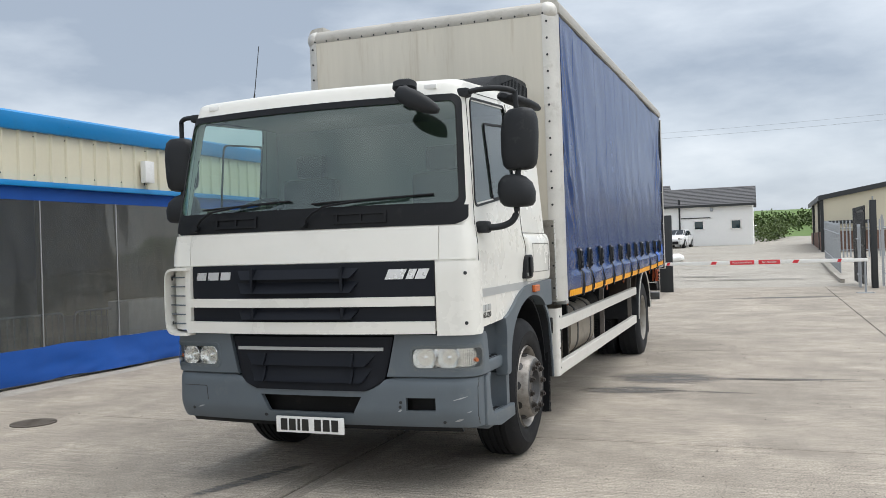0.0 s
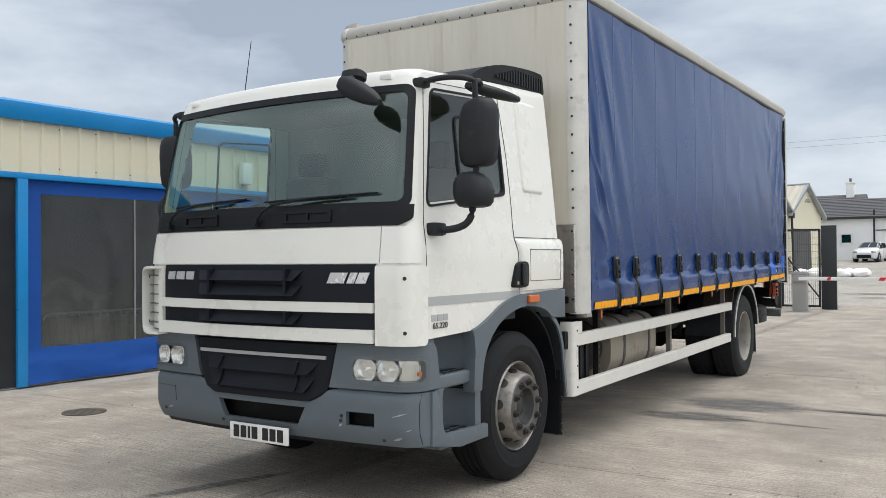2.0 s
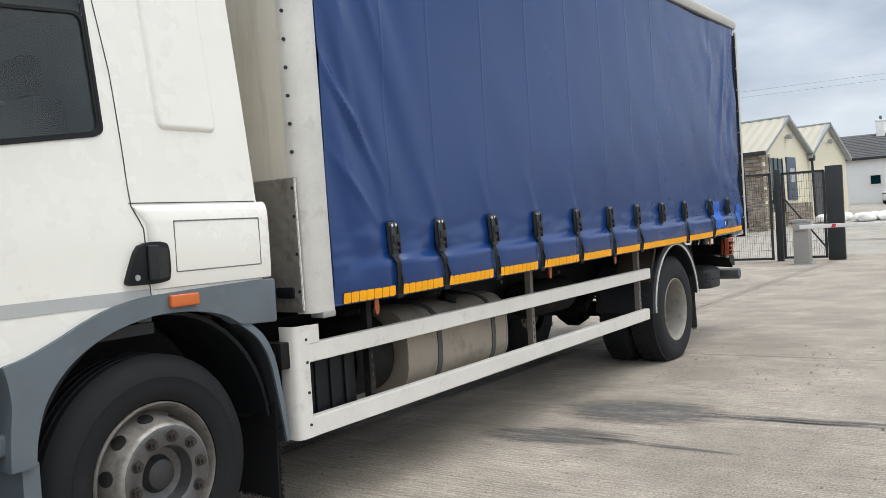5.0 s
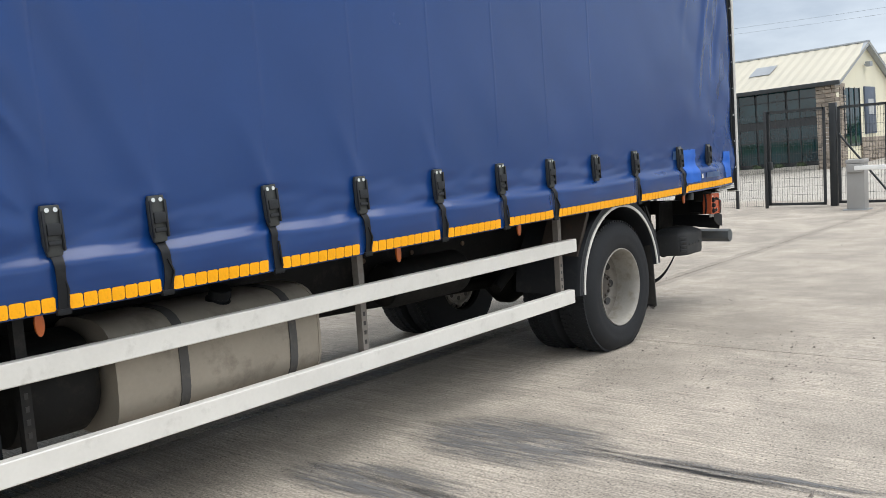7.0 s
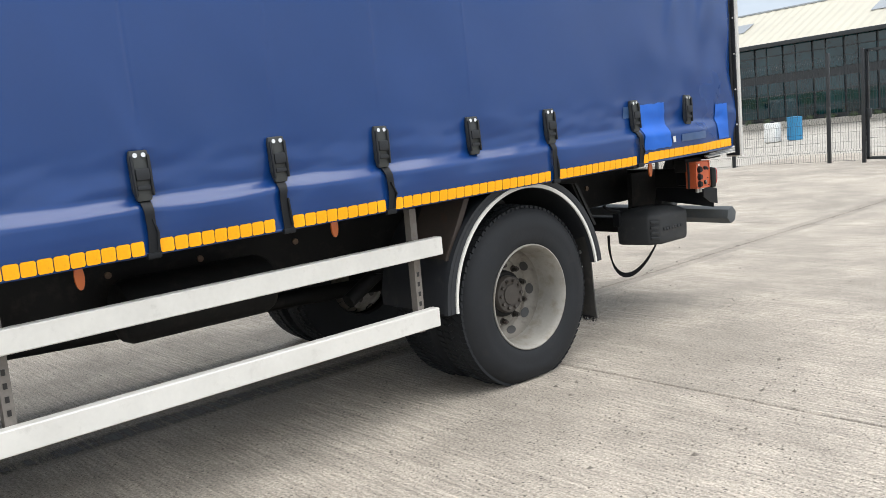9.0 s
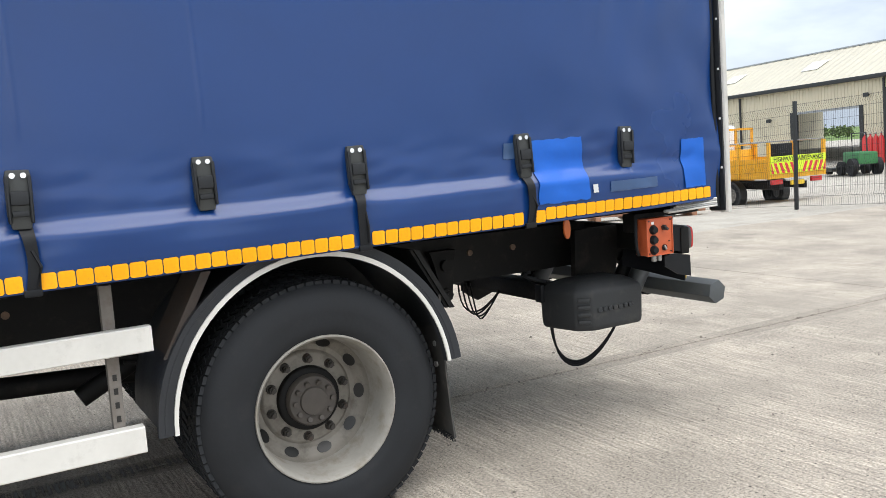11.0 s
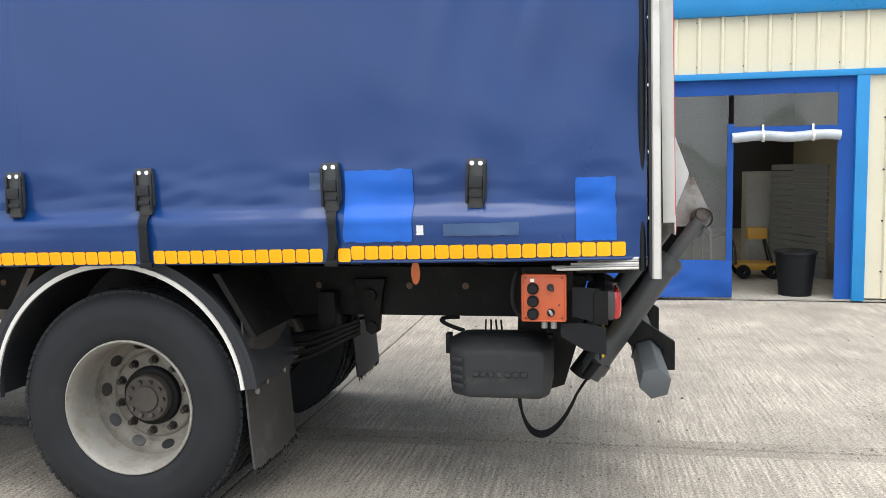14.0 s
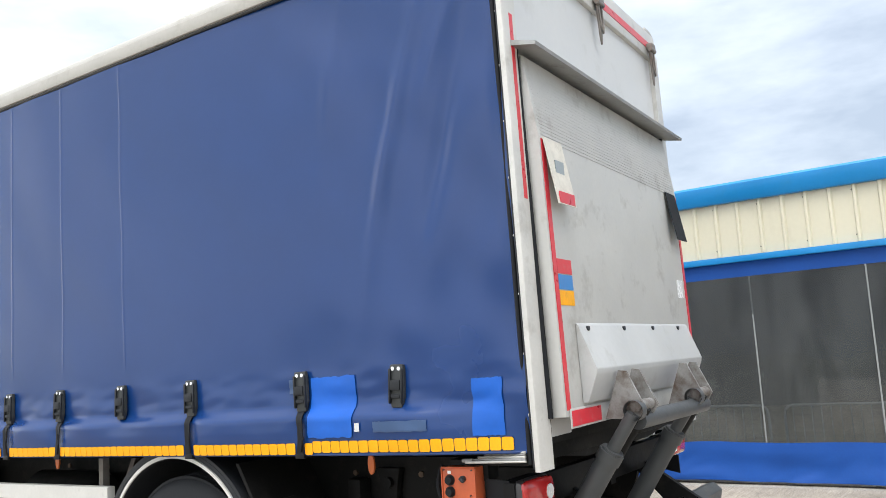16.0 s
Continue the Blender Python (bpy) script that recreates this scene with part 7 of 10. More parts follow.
for sg in (1, -1):
    # lower step: outer face runs on from the bumper
    bm = B()
    prism(bm, [(-0.12, 0.455), (-0.12, 0.785), (-0.075, 0.785), (-0.055, 0.765), (-0.03, 0.62), (-0.005, 0.525), (0.03, 0.492), (0.545, 0.492), (0.552, 0.40), (0.20, 0.395)], "x", sg * 1.145, sg * 1.186, 0.012)
    part("side_return", bm, GREYPL, bumper)
    bm = B()
    box(bm, sg * 0.86, sg * 0.89, -0.10, 0.56, 0.40, 1.12)
    part("step_well", bm, GREYPL, truck, "grey recessed cab step well")
    bm = B()
    prism(bm, [(-0.12, 0.79), (-0.12, 1.11), (-0.05, 1.11), (-0.04, 1.0), (-0.03, 0.80)], "x", sg * 0.88, sg * 1.150, 0.012)
    part("well_front", bm, GREYPL, truck)
    for z, xo, y0, y1 in ((0.485, 1.150, 0.02, 0.545), (0.862, 1.150, -0.03, 0.42)):
        bm = B()
        box(bm, sg * 0.88, sg * xo, y0, y1, z - 0.085, z, 0.018, 3)
        st = part("step", bm, GREYPL, truck, "grey plastic cab step")
        for k in range(6):
            bm = B()
            yy = 0.12 + (k % 3) * 0.10
            xx = 1.02 + (k // 3) * 0.06
            box(bm, sg * xx, sg * (xx + 0.035), yy, yy + 0.075, z + 0.0, z + 0.004, 0.0015, 1)
            part("tread_slot", bm, BLACKPL, st)
        bm = B()
        for k in range(12):
            box(bm, sg * 1.125, sg * 1.140, y0 + 0.05 + k * 0.03, y0 + 0.062 + k * 0.03, z, z + 0.005, 0.001, 1)
        tagged(part("tread_ribs", bm, GREYPL, st), kind="stuff")
    # the wells run round into the arch in one hollow curve
    for z0, z1, xo, y0, y1 in ((0.775, 1.12, 1.135, 0.12, 0.385), (0.485, 0.73, 1.160, 0.20, 0.420)):
        bm = B()
        curve = [(sg * (0.888 + (xo - 0.888) * (1 - math.cos(a))), y0 + (y1 - y0) * math.sin(a)) for a in lin(0, math.pi / 2, 14)]
        prism(bm, curve + [(sg * xo, y1 + 0.07), (sg * 0.888, y1 + 0.07)], "z", z0, z1)
        part("arch_front", bm, GREYPL, truck, "grey hollow of the wheel-arch edge")
    # curved arch and panel above the wheel
    bm = B()
    inner = smooth_line([(0.465, 0.715), (0.478, 0.82), (0.515, 0.94), (0.585, 1.04), (0.69, 1.125), (0.83, 1.19), (1.0, 1.23), (1.14, 1.238), (1.30, 1.225), (1.44, 1.19), (1.545, 1.13)], 4)
    outer = smooth_line([(0.365, 0.715), (0.372, 0.85), (0.385, 0.98), (0.37, 1.09)], 3) + smooth_line([(0.36, 1.122), (0.46, 1.145), (0.60, 1.20), (0.70, 1.245), (0.80, 1.282), (0.92, 1.310), (1.05, 1.325), (1.40, 1.335), (1.765, 1.342)], 3) + [(1.775, 1.335), (1.775, 1.13), (1.765, 1.12)]
    prism(bm, inner + outer[::-1], "x", sg * 1.10, sg * 1.188, 0.008)
    part("arch_panel", bm, GREYPL, truck, "grey wheel-arch panel")
    bm = B()
    blade = smooth_line([(1.535, 1.135), (1.645, 1.05), (1.715, 0.93), (1.755, 0.76), (1.80, 0.49)], 4)
    prism(bm, blade + [(y + 0.030 - 0.012 * k / len(blade), z + 0.012) for k, (y, z) in enumerate(blade)][::-1], "x", sg * 0.70, sg * 1.165, 0.004)
    part("rear_wing", bm, GUARDGREY, truck, "black rear part of the wheel arch")
    bm = B()
    prism(bm, blade + [(y + 0.040 - 0.016 * k / len(blade), z + 0.015) for k, (y, z) in enumerate(blade)][::-1], "x", sg * 1.160, sg * 1.178, 0.003)
    part("wing_edge", bm, GREYPL, truck, "grey edge of the rear wing")
    bm = B()
    arc = [(1.10 + 0.63 * math.cos(a), 0.58 + 0.65 * math.sin(a)) for a in lin(radians(165), radians(5), 20)]
    arc2 = [(1.10 + 0.65 * math.cos(a), 0.58 + 0.67 * math.sin(a)) for a in lin(radians(5), radians(165), 20)]
    prism(bm, arc + arc2, "x", sg * 0.62, sg * 1.12)
    part("wheel_housing", bm, BLACKPL, truck, "black inner wheel housing")
    bm = B()
    sheet(bm, lambda u, v, o: (sg * (0.70 + 0.44 * u), 1.76 + 0.02 * v + 0.012 * math.sin(4 * u) + o, 0.20 + 0.75 * v + (0.012 * noise.noise((u * 30, 1, 2)) if v == 0 else 0)), lin(0, 1, 24), lin(0, 1, 6), 0.02)
    fl_ = part("mud_flap", bm, RUBBER, truck, "black bristled mud flap")
    bm = B()
    rf_ = random.Random(15)
    for k in range(420):
        u, z = rf_.random(), 0.20 + 0.42 * rf_.random()
        x, L = 0.72 + 0.42 * u, rf_.uniform(0.012, 0.022)
        side = rf_.random() < 0.5
        p = (sg * (1.14 if side else x), 1.77 if side else 1.782, z if side else 0.21)
        q = (sg * (1.14 + L * 0.6 if side else x), 1.77 + rf_.uniform(-0.01, 0.02), z - 0.01 if side else 0.205 - L)
        cyl(bm, p, q, 0.0022, 0.001, 3, False)
    tagged(part("bristles", bm, RUBBER, fl_, "black spray bristles", smooth=False), kind="stuff")
    bm = B()
    box(bm, sg * 1.186, sg * 1.213, 1.12, 1.278, 1.262, 1.318, 0.009, 3)
    part("side_marker", bm, AMBER, truck, "orange side indicator lamp")
    # lamp panel, wrapping round the corner
    bm = B()
    zr = [0.792, 0.80, 0.82, 0.848, 0.88, 0.92, 0.96, 0.992, 1.03, 1.06, 1.072, 1.078]
    s_out = lambda z: S_SIDE - 0.05 - 0.05 * (z - 0.79) / 0.285 - 0.03 * max(0.0, (z - 1.03) / 0.05) ** 2
    def panel_s(u, v):
        s0 = low_half(v) + 0.014
        e = (0.0, s0), (0.2, 0.748), (0.8, 1.240), (1.0, s_out(v))
        for (a, sa), (b, sb) in zip(e, e[1:]):
            if u <= b + 1e-9:
                return sa + (sb - sa) * (u - a) / (b - a)
    holed(bm, lambda u, v, o: bskin(sg * panel_s(u, v), v, 0.014 - (0.014 if v < 0.795 or v > 1.075 else 0.0) - o), lin(0, 1, 25), zr, lambda u, v: 0.2 < u < 0.8 and 0.848 < v < 0.992, 0.05)
    lp = part("lamp_panel", bm, GREYPL, truck, "grey headlamp surround")

    def lamp_zone(z0, z1, s0, s1, r, off, thick, n=18):
        zs, ins = rounded(z0, z1, r)
        b_ = B()
        sheet(b_, lambda u, v, o: bskin(sg * (s0 + ins(v) + (s1 - s0 - 2 * ins(v)) * u), v, off + o), lin(0, 1, n), zs, thick)
        return b_
    bside = lambda s, z, o: bskin(sg * s, z, o)
    part("lamp_rim", ring(lambda z: 0.722, lambda z: 1.266, 0.826, 1.012, 0.050, 0.030, 0.006, 0.012, 18, bside), GREYPL, lp, "moulded lamp rim")
    hb = part("headlamp", lamp_zone(0.838, 1.000, 0.738, 1.250, 0.040, -0.030, 0.004), LAMPSILVER, lp, "clear headlamp with two round reflectors")
    part("lens", lamp_zone(0.836, 1.002, 0.734, 1.254, 0.044, 0.019, None), CLEARLENS, hb, "clear lens")
    for q in range(9):
        bm = B()
        xx = 1.085 + q * 0.016
        sheet(bm, lambda u, v, o: bskin(sg * (xx + u), v, -0.024 + o), [-0.0045, 0.0045], lin(0.856 + 0.002 * q, 0.982 - 0.004 * q, 3), 0.012)
        part("lens_rib", bm, LAMPSILVER, hb)
    bm = B()
    cyl(bm, bskin(sg * 1.205, 0.90, -0.02), bskin(sg * 1.205, 0.90, 0.0), 0.014, n=14)
    part("indicator_bulb", bm, AMBER, hb, "amber indicator bulb")
    for xx, rr0 in ((0.832, 0.078), (0.992, 0.070)):
        bm = B()
        p, q = Vector(bskin(sg * xx, 0.918, 0.020)), Vector(bskin(sg * xx, 0.918, 0.06))
        mm = Matrix.Translation(p) @ (q - p).to_track_quat("X", "Z").to_matrix().to_4x4()
        lathe(bm, [(rr0, -0.008), (rr0 - 0.003, -0.012), (rr0 * 0.86, -0.032), (rr0 * 0.6, -0.052), (rr0 * 0.3, -0.062), (0.014, -0.064), (0.013, -0.030), (0.0, -0.024)], 32, m=mm)
        part("reflector", bm, LAMPSILVER, hb)
        bm = B()
        lathe(bm, [(rr0 + 0.004, -0.05), (rr0 + 0.004, -0.006), (rr0, -0.004), (rr0 - 0.001, -0.010)], 32, m=mm)
        part("bezel", bm, CHROME, hb)
bm = B()
sheet(bm, lambda u, v, o: bskin(u * low_half(v), v, 0.004 + (0.012 if v < 1.06 else -0.01) - 0.018 * max(0.0, (abs(u) - 0.93) / 0.07) ** 2 - o), lin(-1, 1, 40), [0.70, 0.706, 0.72, 0.74, 0.77, 0.80, 0.84, 0.88, 0.92, 0.96, 1.0, 1.04, 1.058, 1.066, 1.095], 0.05)
lowg = part("lower_grille", bm, GRILLE, truck, "dark lower grille")
for z0, z1, w in ((0.868, 0.945, 0.50), (0.758, 0.855, 0.475)):
    bm = B()
    sheet(bm, lambda u, v, o: bskin(u * (w - 0.07 * (1 - v)), z0 + (z1 - z0) * v, 0.016 + 0.040 * (1 - v) ** 1.3 - o), lin(-1, 1, 18), lin(0, 1, 5), 0.03)
    part("louvre", bm, GRILLE, lowg)
    for xs in (-0.335, 0.335):
        bm = B()
        sheet(bm, lambda u, v, o: bskin(xs + u, z0 + (z1 - z0) * v, 0.016 + o * (1 - 0.75 * v)), [-0.010, 0.010], lin(0, 1, 3), 0.055)
        part("rib", bm, GRILLE, lowg)
bm = B()
sheet(bm, lambda u, v, o: bskin(u, v, 0.013 + o), lin(-0.555, 0.555, 20), [0.968, 0.978, 0.99], 0.016)
part("trim_strip", bm, STRIPE, lowg, "silver trim strip")
bm = B()
box(bm, -0.98, 0.98, -0.25, 0.0, 0.46, 1.10)
part("radiator_space", bm, CHASSIS, truck, smooth=False)
for x in (-0.80, -0.62, 0.60, 0.68, 0.76, 1.02):
    bm = B()
    box(bm, x - 0.03, x + 0.03, -0.345, -0.25, 1.078, 1.098, 0.006)
    part("hinge", bm, BLACKPL, truck)
# number plate, its writing as bars
bm = B()
box(bm, -0.26, 0.26, -0.384, -0.372, 0.405, 0.516, 0.004)
fp = part("number_plate", bm, PLATEW, truck, "white front number plate")
x = -0.222
for w in (0.05, 0.05, 0.02, 0.05, 0.0, 0.05, 0.05, 0.05):
    if w:
        bm = B()
        box(bm, x, x + w, -0.3875, -0.3835, 0.422, 0.500)
        part("writing_bar", bm, BLACKINK, fp, "black bar of writing")
    x += w + 0.015 if w else 0.03

# stripes and door lines on the side
for sg in (1, -1):
    bm = zone([1.30, 1.355], lambda z: sg * s_at(-0.14, z), lambda z: sg * s_at(1.045, z), 10, 0.001, 0.002)
    part("side_stripe", bm, STRIPE, truck, "grey decorative stripe")
    bm = B()
    for a, b in (((-0.150, 1.10), (-0.150, 1.80)), ((-0.150, 1.80), (-0.03, 2.69)), ((1.05, 1.31), (1.035, 1.62)), ((1.035, 1.62), (0.985, 1.72)), ((0.985, 1.72), (0.955, 2.30)), ((0.955, 2.30), (0.90, 2.73)), ((-0.03, 2.69), (0.90, 2.75)), ((0.975, 1.735), (1.70, 1.735))):
        pts = []
        for t in lin(0, 1, 6):
            y, z = a[0] + (b[0] - a[0]) * t, a[1] + (b[1] - a[1]) * t
            pts.append(on_side(sg, y, z, 0.0015))
        tube(bm, pts, 0.0024, 6)
    part("door_gap", bm, BLACKINK, truck, "dark shut line of the door")
    # rear side locker, wider than the cab above it
    bm = B()
    prof = [(-0.004, 1.345), (0.014, 1.352), (0.022, 1.40), (0.024, 1.52), (0.022, 1.64), (0.014, 1.690), (0.0, 1.715), (-0.018, 1.732)]
    A = []
    for k in (0.0, 0.015, 0.06, 0.2, 0.6, 0.96, 0.985, 1.0):
        grow = min(1.0, k / 0.06) ** 0.5 if k < 0.5 else min(1.0, (1.02 - k) / 0.06) ** 0.5
        line = []
        for d, z in prof:
            y0 = 1.058 - 0.068 * max(0.0, min(1.0, (z - 1.62) / 0.10))
            line.append(bm.verts.new((sg * (CW + (d if d < 0 else -0.003 + (d + 0.003) * grow)), y0 + (1.765 - y0) * k, z)))
        A.append(line)
    for a, b in zip(A, A[1:]):
        for k in range(len(prof) - 1):
            bm.faces.new((a[k], a[k + 1], b[k + 1], b[k]))
    bm.faces.new(A[-1][::-1])
    lock = part("side_locker", bm, WHITE, truck, "white side locker")
    bm = B()
    for y0, z0, y1, z1 in ((1.18, 1.42, 1.18, 1.65), (1.18, 1.65, 1.69, 1.65), (1.69, 1.65, 1.69, 1.42), (1.69, 1.42, 1.18, 1.42)):
        tube(bm, [(sg * (CW + 0.0225), y0, z0), (sg * (CW + 0.0225), y1, z1)], 0.003, 6)
    part("flap_gap", bm, GAPGREY, lock)
    # pressed panel behind the door
    bm = B()
    zs, ins = rounded(2.06, 2.76, 0.06, 8)
    zs = zs[:8] + lin(2.12, 2.70, 12)[1:-1] + zs[-8:]

    def pressing(u, v, o):
        w = 0.36 - 2 * ins(v)
        d = min(u * w, (1 - u) * w, v - 2.06, 2.76 - v) / 0.028
        d = max(0.0, min(1.0, d))
        return on_side(sg, 1.13 + 0.03 * (2.74 - v) / 0.66 + ins(v) + w * u, v, -0.004 + 0.019 * d * d * (3 - 2 * d))
    sheet(bm, pressing, [0, 0.02, 0.04, 0.06, 0.08, 0.12, 0.5, 0.88, 0.92, 0.94, 0.96, 0.98, 1], zs, None)
    part("pressed_panel", bm, WHITE, truck)
    # door handle: plate, lever, and a flat black plate painting the bowl's shade
    bm = B()
    prism(bm, smooth_line([(0.915, 1.39), (0.955, 1.49), (0.99, 1.548), (1.06, 1.562), (1.125, 1.555), (1.14, 1.53), (1.143, 1.46), (1.14, 1.40), (1.12, 1.382), (1.03, 1.376), (0.93, 1.378)], 2), "x", sg * (CW - 0.004), sg * (CW + 0.031), 0.006)
    dh = part("door_handle", bm, BLACKPL, truck, "black recessed door handle")
    bm = B()
    prism(bm, [(1.075, 1.395), (1.13, 1.40), (1.132, 1.53), (1.075, 1.54)], "x", sg * (CW + 0.031), sg * (CW + 0.0325))
    part("bowl", bm, BLACKINK, dh, "flat black plate standing in for the shaded finger bowl")
    bm = B()
    box(bm, sg * (CW + 0.031), sg * (CW + 0.050), 1.02, 1.075, 1.392, 1.548, 0.010, 3)
    part("lever", bm, MIRPL, dh)
    bm = B()
    cyl(bm, (sg * (CW + 0.03), 0.965, 1.41), (sg * (CW + 0.036), 0.965, 1.41), 0.013, n=14)
    part("lock", bm, STEEL, dh)

# model badge on the door: plain bars
bm = B()
for x, w in ((-0.10, 0.055), (-0.037, 0.06), (0.03, 0.055)):
    box(bm, CW, CW + 0.004, x, x + w, 1.205, 1.245, 0.001, 1)
part("door_badge", bm, STRIPE, truck, "silver badge shapes on the door")
lettering("model_number", "65.220", 0.050, BLACKINK, truck, pose(CW + 0.004, -0.005, 1.175) @ SIDE, "model number", 0.001, 1.25, 0, 0.0006)

# roof air deflector with side louvres
bm = B()
for sg in (1,):
    poly = smooth_line([(0.58, 2.81), (0.66, 2.87), (0.78, 2.925), (0.95, 2.972), (1.15, 3.005), (1.5, 3.032), (1.72, 3.03)], 4) + [(1.75, 2.88), (1.2, 2.84)]
    prism(bm, poly, "x", -1.035, 1.035, 0.02)
spo = part("roof_deflector", bm, BLACKPL, truck, "black ribbed roof air deflector")
for sg in (1, -1):
    for k in range(18):
        y = 0.95 + k * 0.042
        zt = 3.02 - max(0, (1.25 - y)) * 0.28
        bm = B()
        box(bm, sg * 1.033, sg * 1.050, y, y + 0.018, 2.885, zt - 0.03)
        part("louvre", bm, MIRPL, spo, smooth=False)

# interior of the cab
bm = B()
box(bm, -1.02, 1.02, -0.26, 0.10, 1.35, 1.86, 0.06)
part("dashboard", bm, INTERIOR, truck, "dark dashboard")
bm = B()
lathe(bm, [(0.20, -0.014), (0.214, -0.01), (0.22, 0), (0.214, 0.01), (0.20, 0.014), (0.19, 0)], 32, m=pose(-0.62, 0.02, 1.93, 0, 55, 90), close=True)
for k in range(3):
    a = k * 2.1 + 0.5
    cyl(bm, Vector((-0.62, 0.02, 1.93)), pose(-0.62, 0.02, 1.93, 0, 55, 90) @ Vector((0, 0.2 * math.cos(a), 0.2 * math.sin(a))), 0.015, n=8)
part("steering_wheel", bm, INTERIOR, truck, "dark steering wheel")
bm = B()
box(bm, -1.06, 1.06, 1.05, 1.12, 1.2, 2.72)
part("rear_lining", bm, INTERIORL, truck, "dark rear lining", smooth=False)
bm = B()
box(bm, -1.04, 1.04, -0.05, 1.1, 2.68, 2.71)
part("roof_lining", bm, INTERIORL, truck, smooth=False)
bm = B()
box(bm, -1.1, 1.1, -0.2, 1.1, 1.15, 1.20)
part("cab_floor", bm, INTERIOR, truck, smooth=False)
for x in (-0.62, 0.55):
    bm = B()
    box(bm, x - 0.25, x + 0.25, 0.35, 0.85, 1.2, 1.68, 0.05)
    box(bm, x - 0.24, x + 0.24, 0.78, 0.95, 1.6, 2.25, 0.06)
    box(bm, x - 0.13, x + 0.13, 0.82, 0.92, 2.25, 2.45, 0.04)
    part("seat", bm, INTERIOR, truck, "dark cab seat")

# mirrors
def side_mirrors(sg):
    bm = B()
    FAT = Matrix.Diagonal((1.05, 1.28, 1.0, 1.0))
    c1, c2 = (1.41, 1.39) if sg > 0 else (1.31, 1.29)
    pod(bm, [(-0.205, 0.055, 0.030, 0.0), (-0.197, 0.085, 0.048, 0.0), (-0.17, 0.108, 0.060, 0.0), (-0.10, 0.118, 0.067, 0.0), (0.04, 0.121, 0.069, 0.004 * sg), (0.12, 0.115, 0.067, 0.008 * sg), (0.17, 0.100, 0.060, 0.012 * sg), (0.198, 0.075, 0.046, 0.014 * sg), (0.206, 0.045, 0.028, 0.014 * sg)], pose(sg * c1, 0.06, 2.345, 0, 0, -sg * 8) @ FAT)
    mh = part("mirror", bm, MIRPL, truck, "tall dark mirror housing")
    bm = B()
    box(bm, -0.055, 0.055, 0.050, 0.0680, -0.155, 0.155, 0.002, 1, m=pose(sg * c1, 0.06, 2.345, 0, 0, -sg * 8) @ FAT)
    part("mirror_glass", bm, MIRRORGLASS, mh)
    bm = B()
    pod(bm, [(-0.108, 0.060, 0.040, 0.01 * sg), (-0.100, 0.090, 0.058, 0.01 * sg), (-0.075, 0.110, 0.072, 0.006 * sg), (-0.01, 0.120, 0.078, 0.0), (0.05, 0.108, 0.072, -0.008 * sg), (0.09, 0.078, 0.054, -0.016 * sg), (0.108, 0.045, 0.034, -0.02 * sg)], pose(sg * c2, 0.03, 2.000, 0, 0, -sg * 8) @ FAT)
    m2 = part("wide_mirror", bm, MIRPL, truck, "rounded dark wide-angle mirror housing")
    bm = B()
    box(bm, -0.050, 0.050, 0.060, 0.0770, -0.06, 0.06, 0.002, 1, m=pose(sg * c2, 0.03, 2.000, 0, 0, -sg * 8) @ FAT)
    part("mirror_glass", bm, MIRRORGLASS, m2)
    o = 0.10 if sg < 0 else 0.0
    for pts, r in ((bez((sg * 1.07, -0.06, 2.665), (sg * (1.2 - o), -0.09, 2.69), (sg * (1.36 - o), -0.02, 2.695), (sg * (1.395 - o), 0.045, 2.66), 10) + [(sg * (1.40 - o), 0.05, 2.50)], 0.018), ([(sg * (1.40 - o), 0.05, 2.15), (sg * (1.40 - o), 0.03, 2.04)], 0.02), (bez((sg * (1.39 - o), 0.02, 1.91), (sg * (1.40 - o), 0.01, 1.78), (sg * (1.33 - o), -0.03, 1.755), (sg * 1.17, -0.06, 1.76), 10), 0.022)):
        bm = B()
        tube(bm, pts, r, 10)
        part("mirror_arm", bm, MIRPL, truck, "bent mirror arm")
    for x0, x1, y0, y1, z0, z1 in ((1.14, 1.22, -0.12, 0.0, 1.725, 1.805), (1.03, 1.11, -0.10, 0.0, 2.64, 2.70)):
        bm = B()
        box(bm, sg * x0, sg * x1, y0, y1, z0, z1, 0.02)
        part("arm_foot", bm, MIRPL, truck)


side_mirrors(1)
side_mirrors(-1)
# kerb mirror over the near door, and the front mirror over the screen
bm = B()
pod(bm, [(-0.215, 0.05, 0.016, 0.0), (-0.19, 0.095, 0.026, 0.0), (-0.10, 0.125, 0.032, 0.0), (0.02, 0.13, 0.036, 0.0), (0.12, 0.105, 0.034, 0.0), (0.19, 0.06, 0.026, 0.0), (0.215, 0.03, 0.016, 0.0)], pose(1.32, 0.38, 2.655, 0, 0, -12) @ pose(0, 0, 0, 86, 16, 0))
km = part("kerb_mirror", bm, MIRPL, truck, "dark kerb mirror housing")
bm = B()
tube(bm, [(1.395, 0.05, 2.66), (1.37, 0.14, 2.68), (1.33, 0.24, 2.67)], 0.018, 8)
part("stem", bm, MIRPL, km)
bm = B()
pod(bm, [(-0.155, 0.020, 0.020, 0.0), (-0.145, 0.040, 0.045, 0.0), (-0.10, 0.058, 0.070, 0.0), (-0.02, 0.062, 0.078, 0.0), (0.06, 0.052, 0.068, 0.0), (0.12, 0.036, 0.048, 0.0), (0.152, 0.018, 0.022, 0.0)], pose(0.88, -0.42, 2.575, 0, 0, 6) @ pose(0, 0, 0, 0, 118, 0))
fm = part("front_mirror", bm, MIRPL, truck, "dark front mirror over the windscreen")
bm = B()
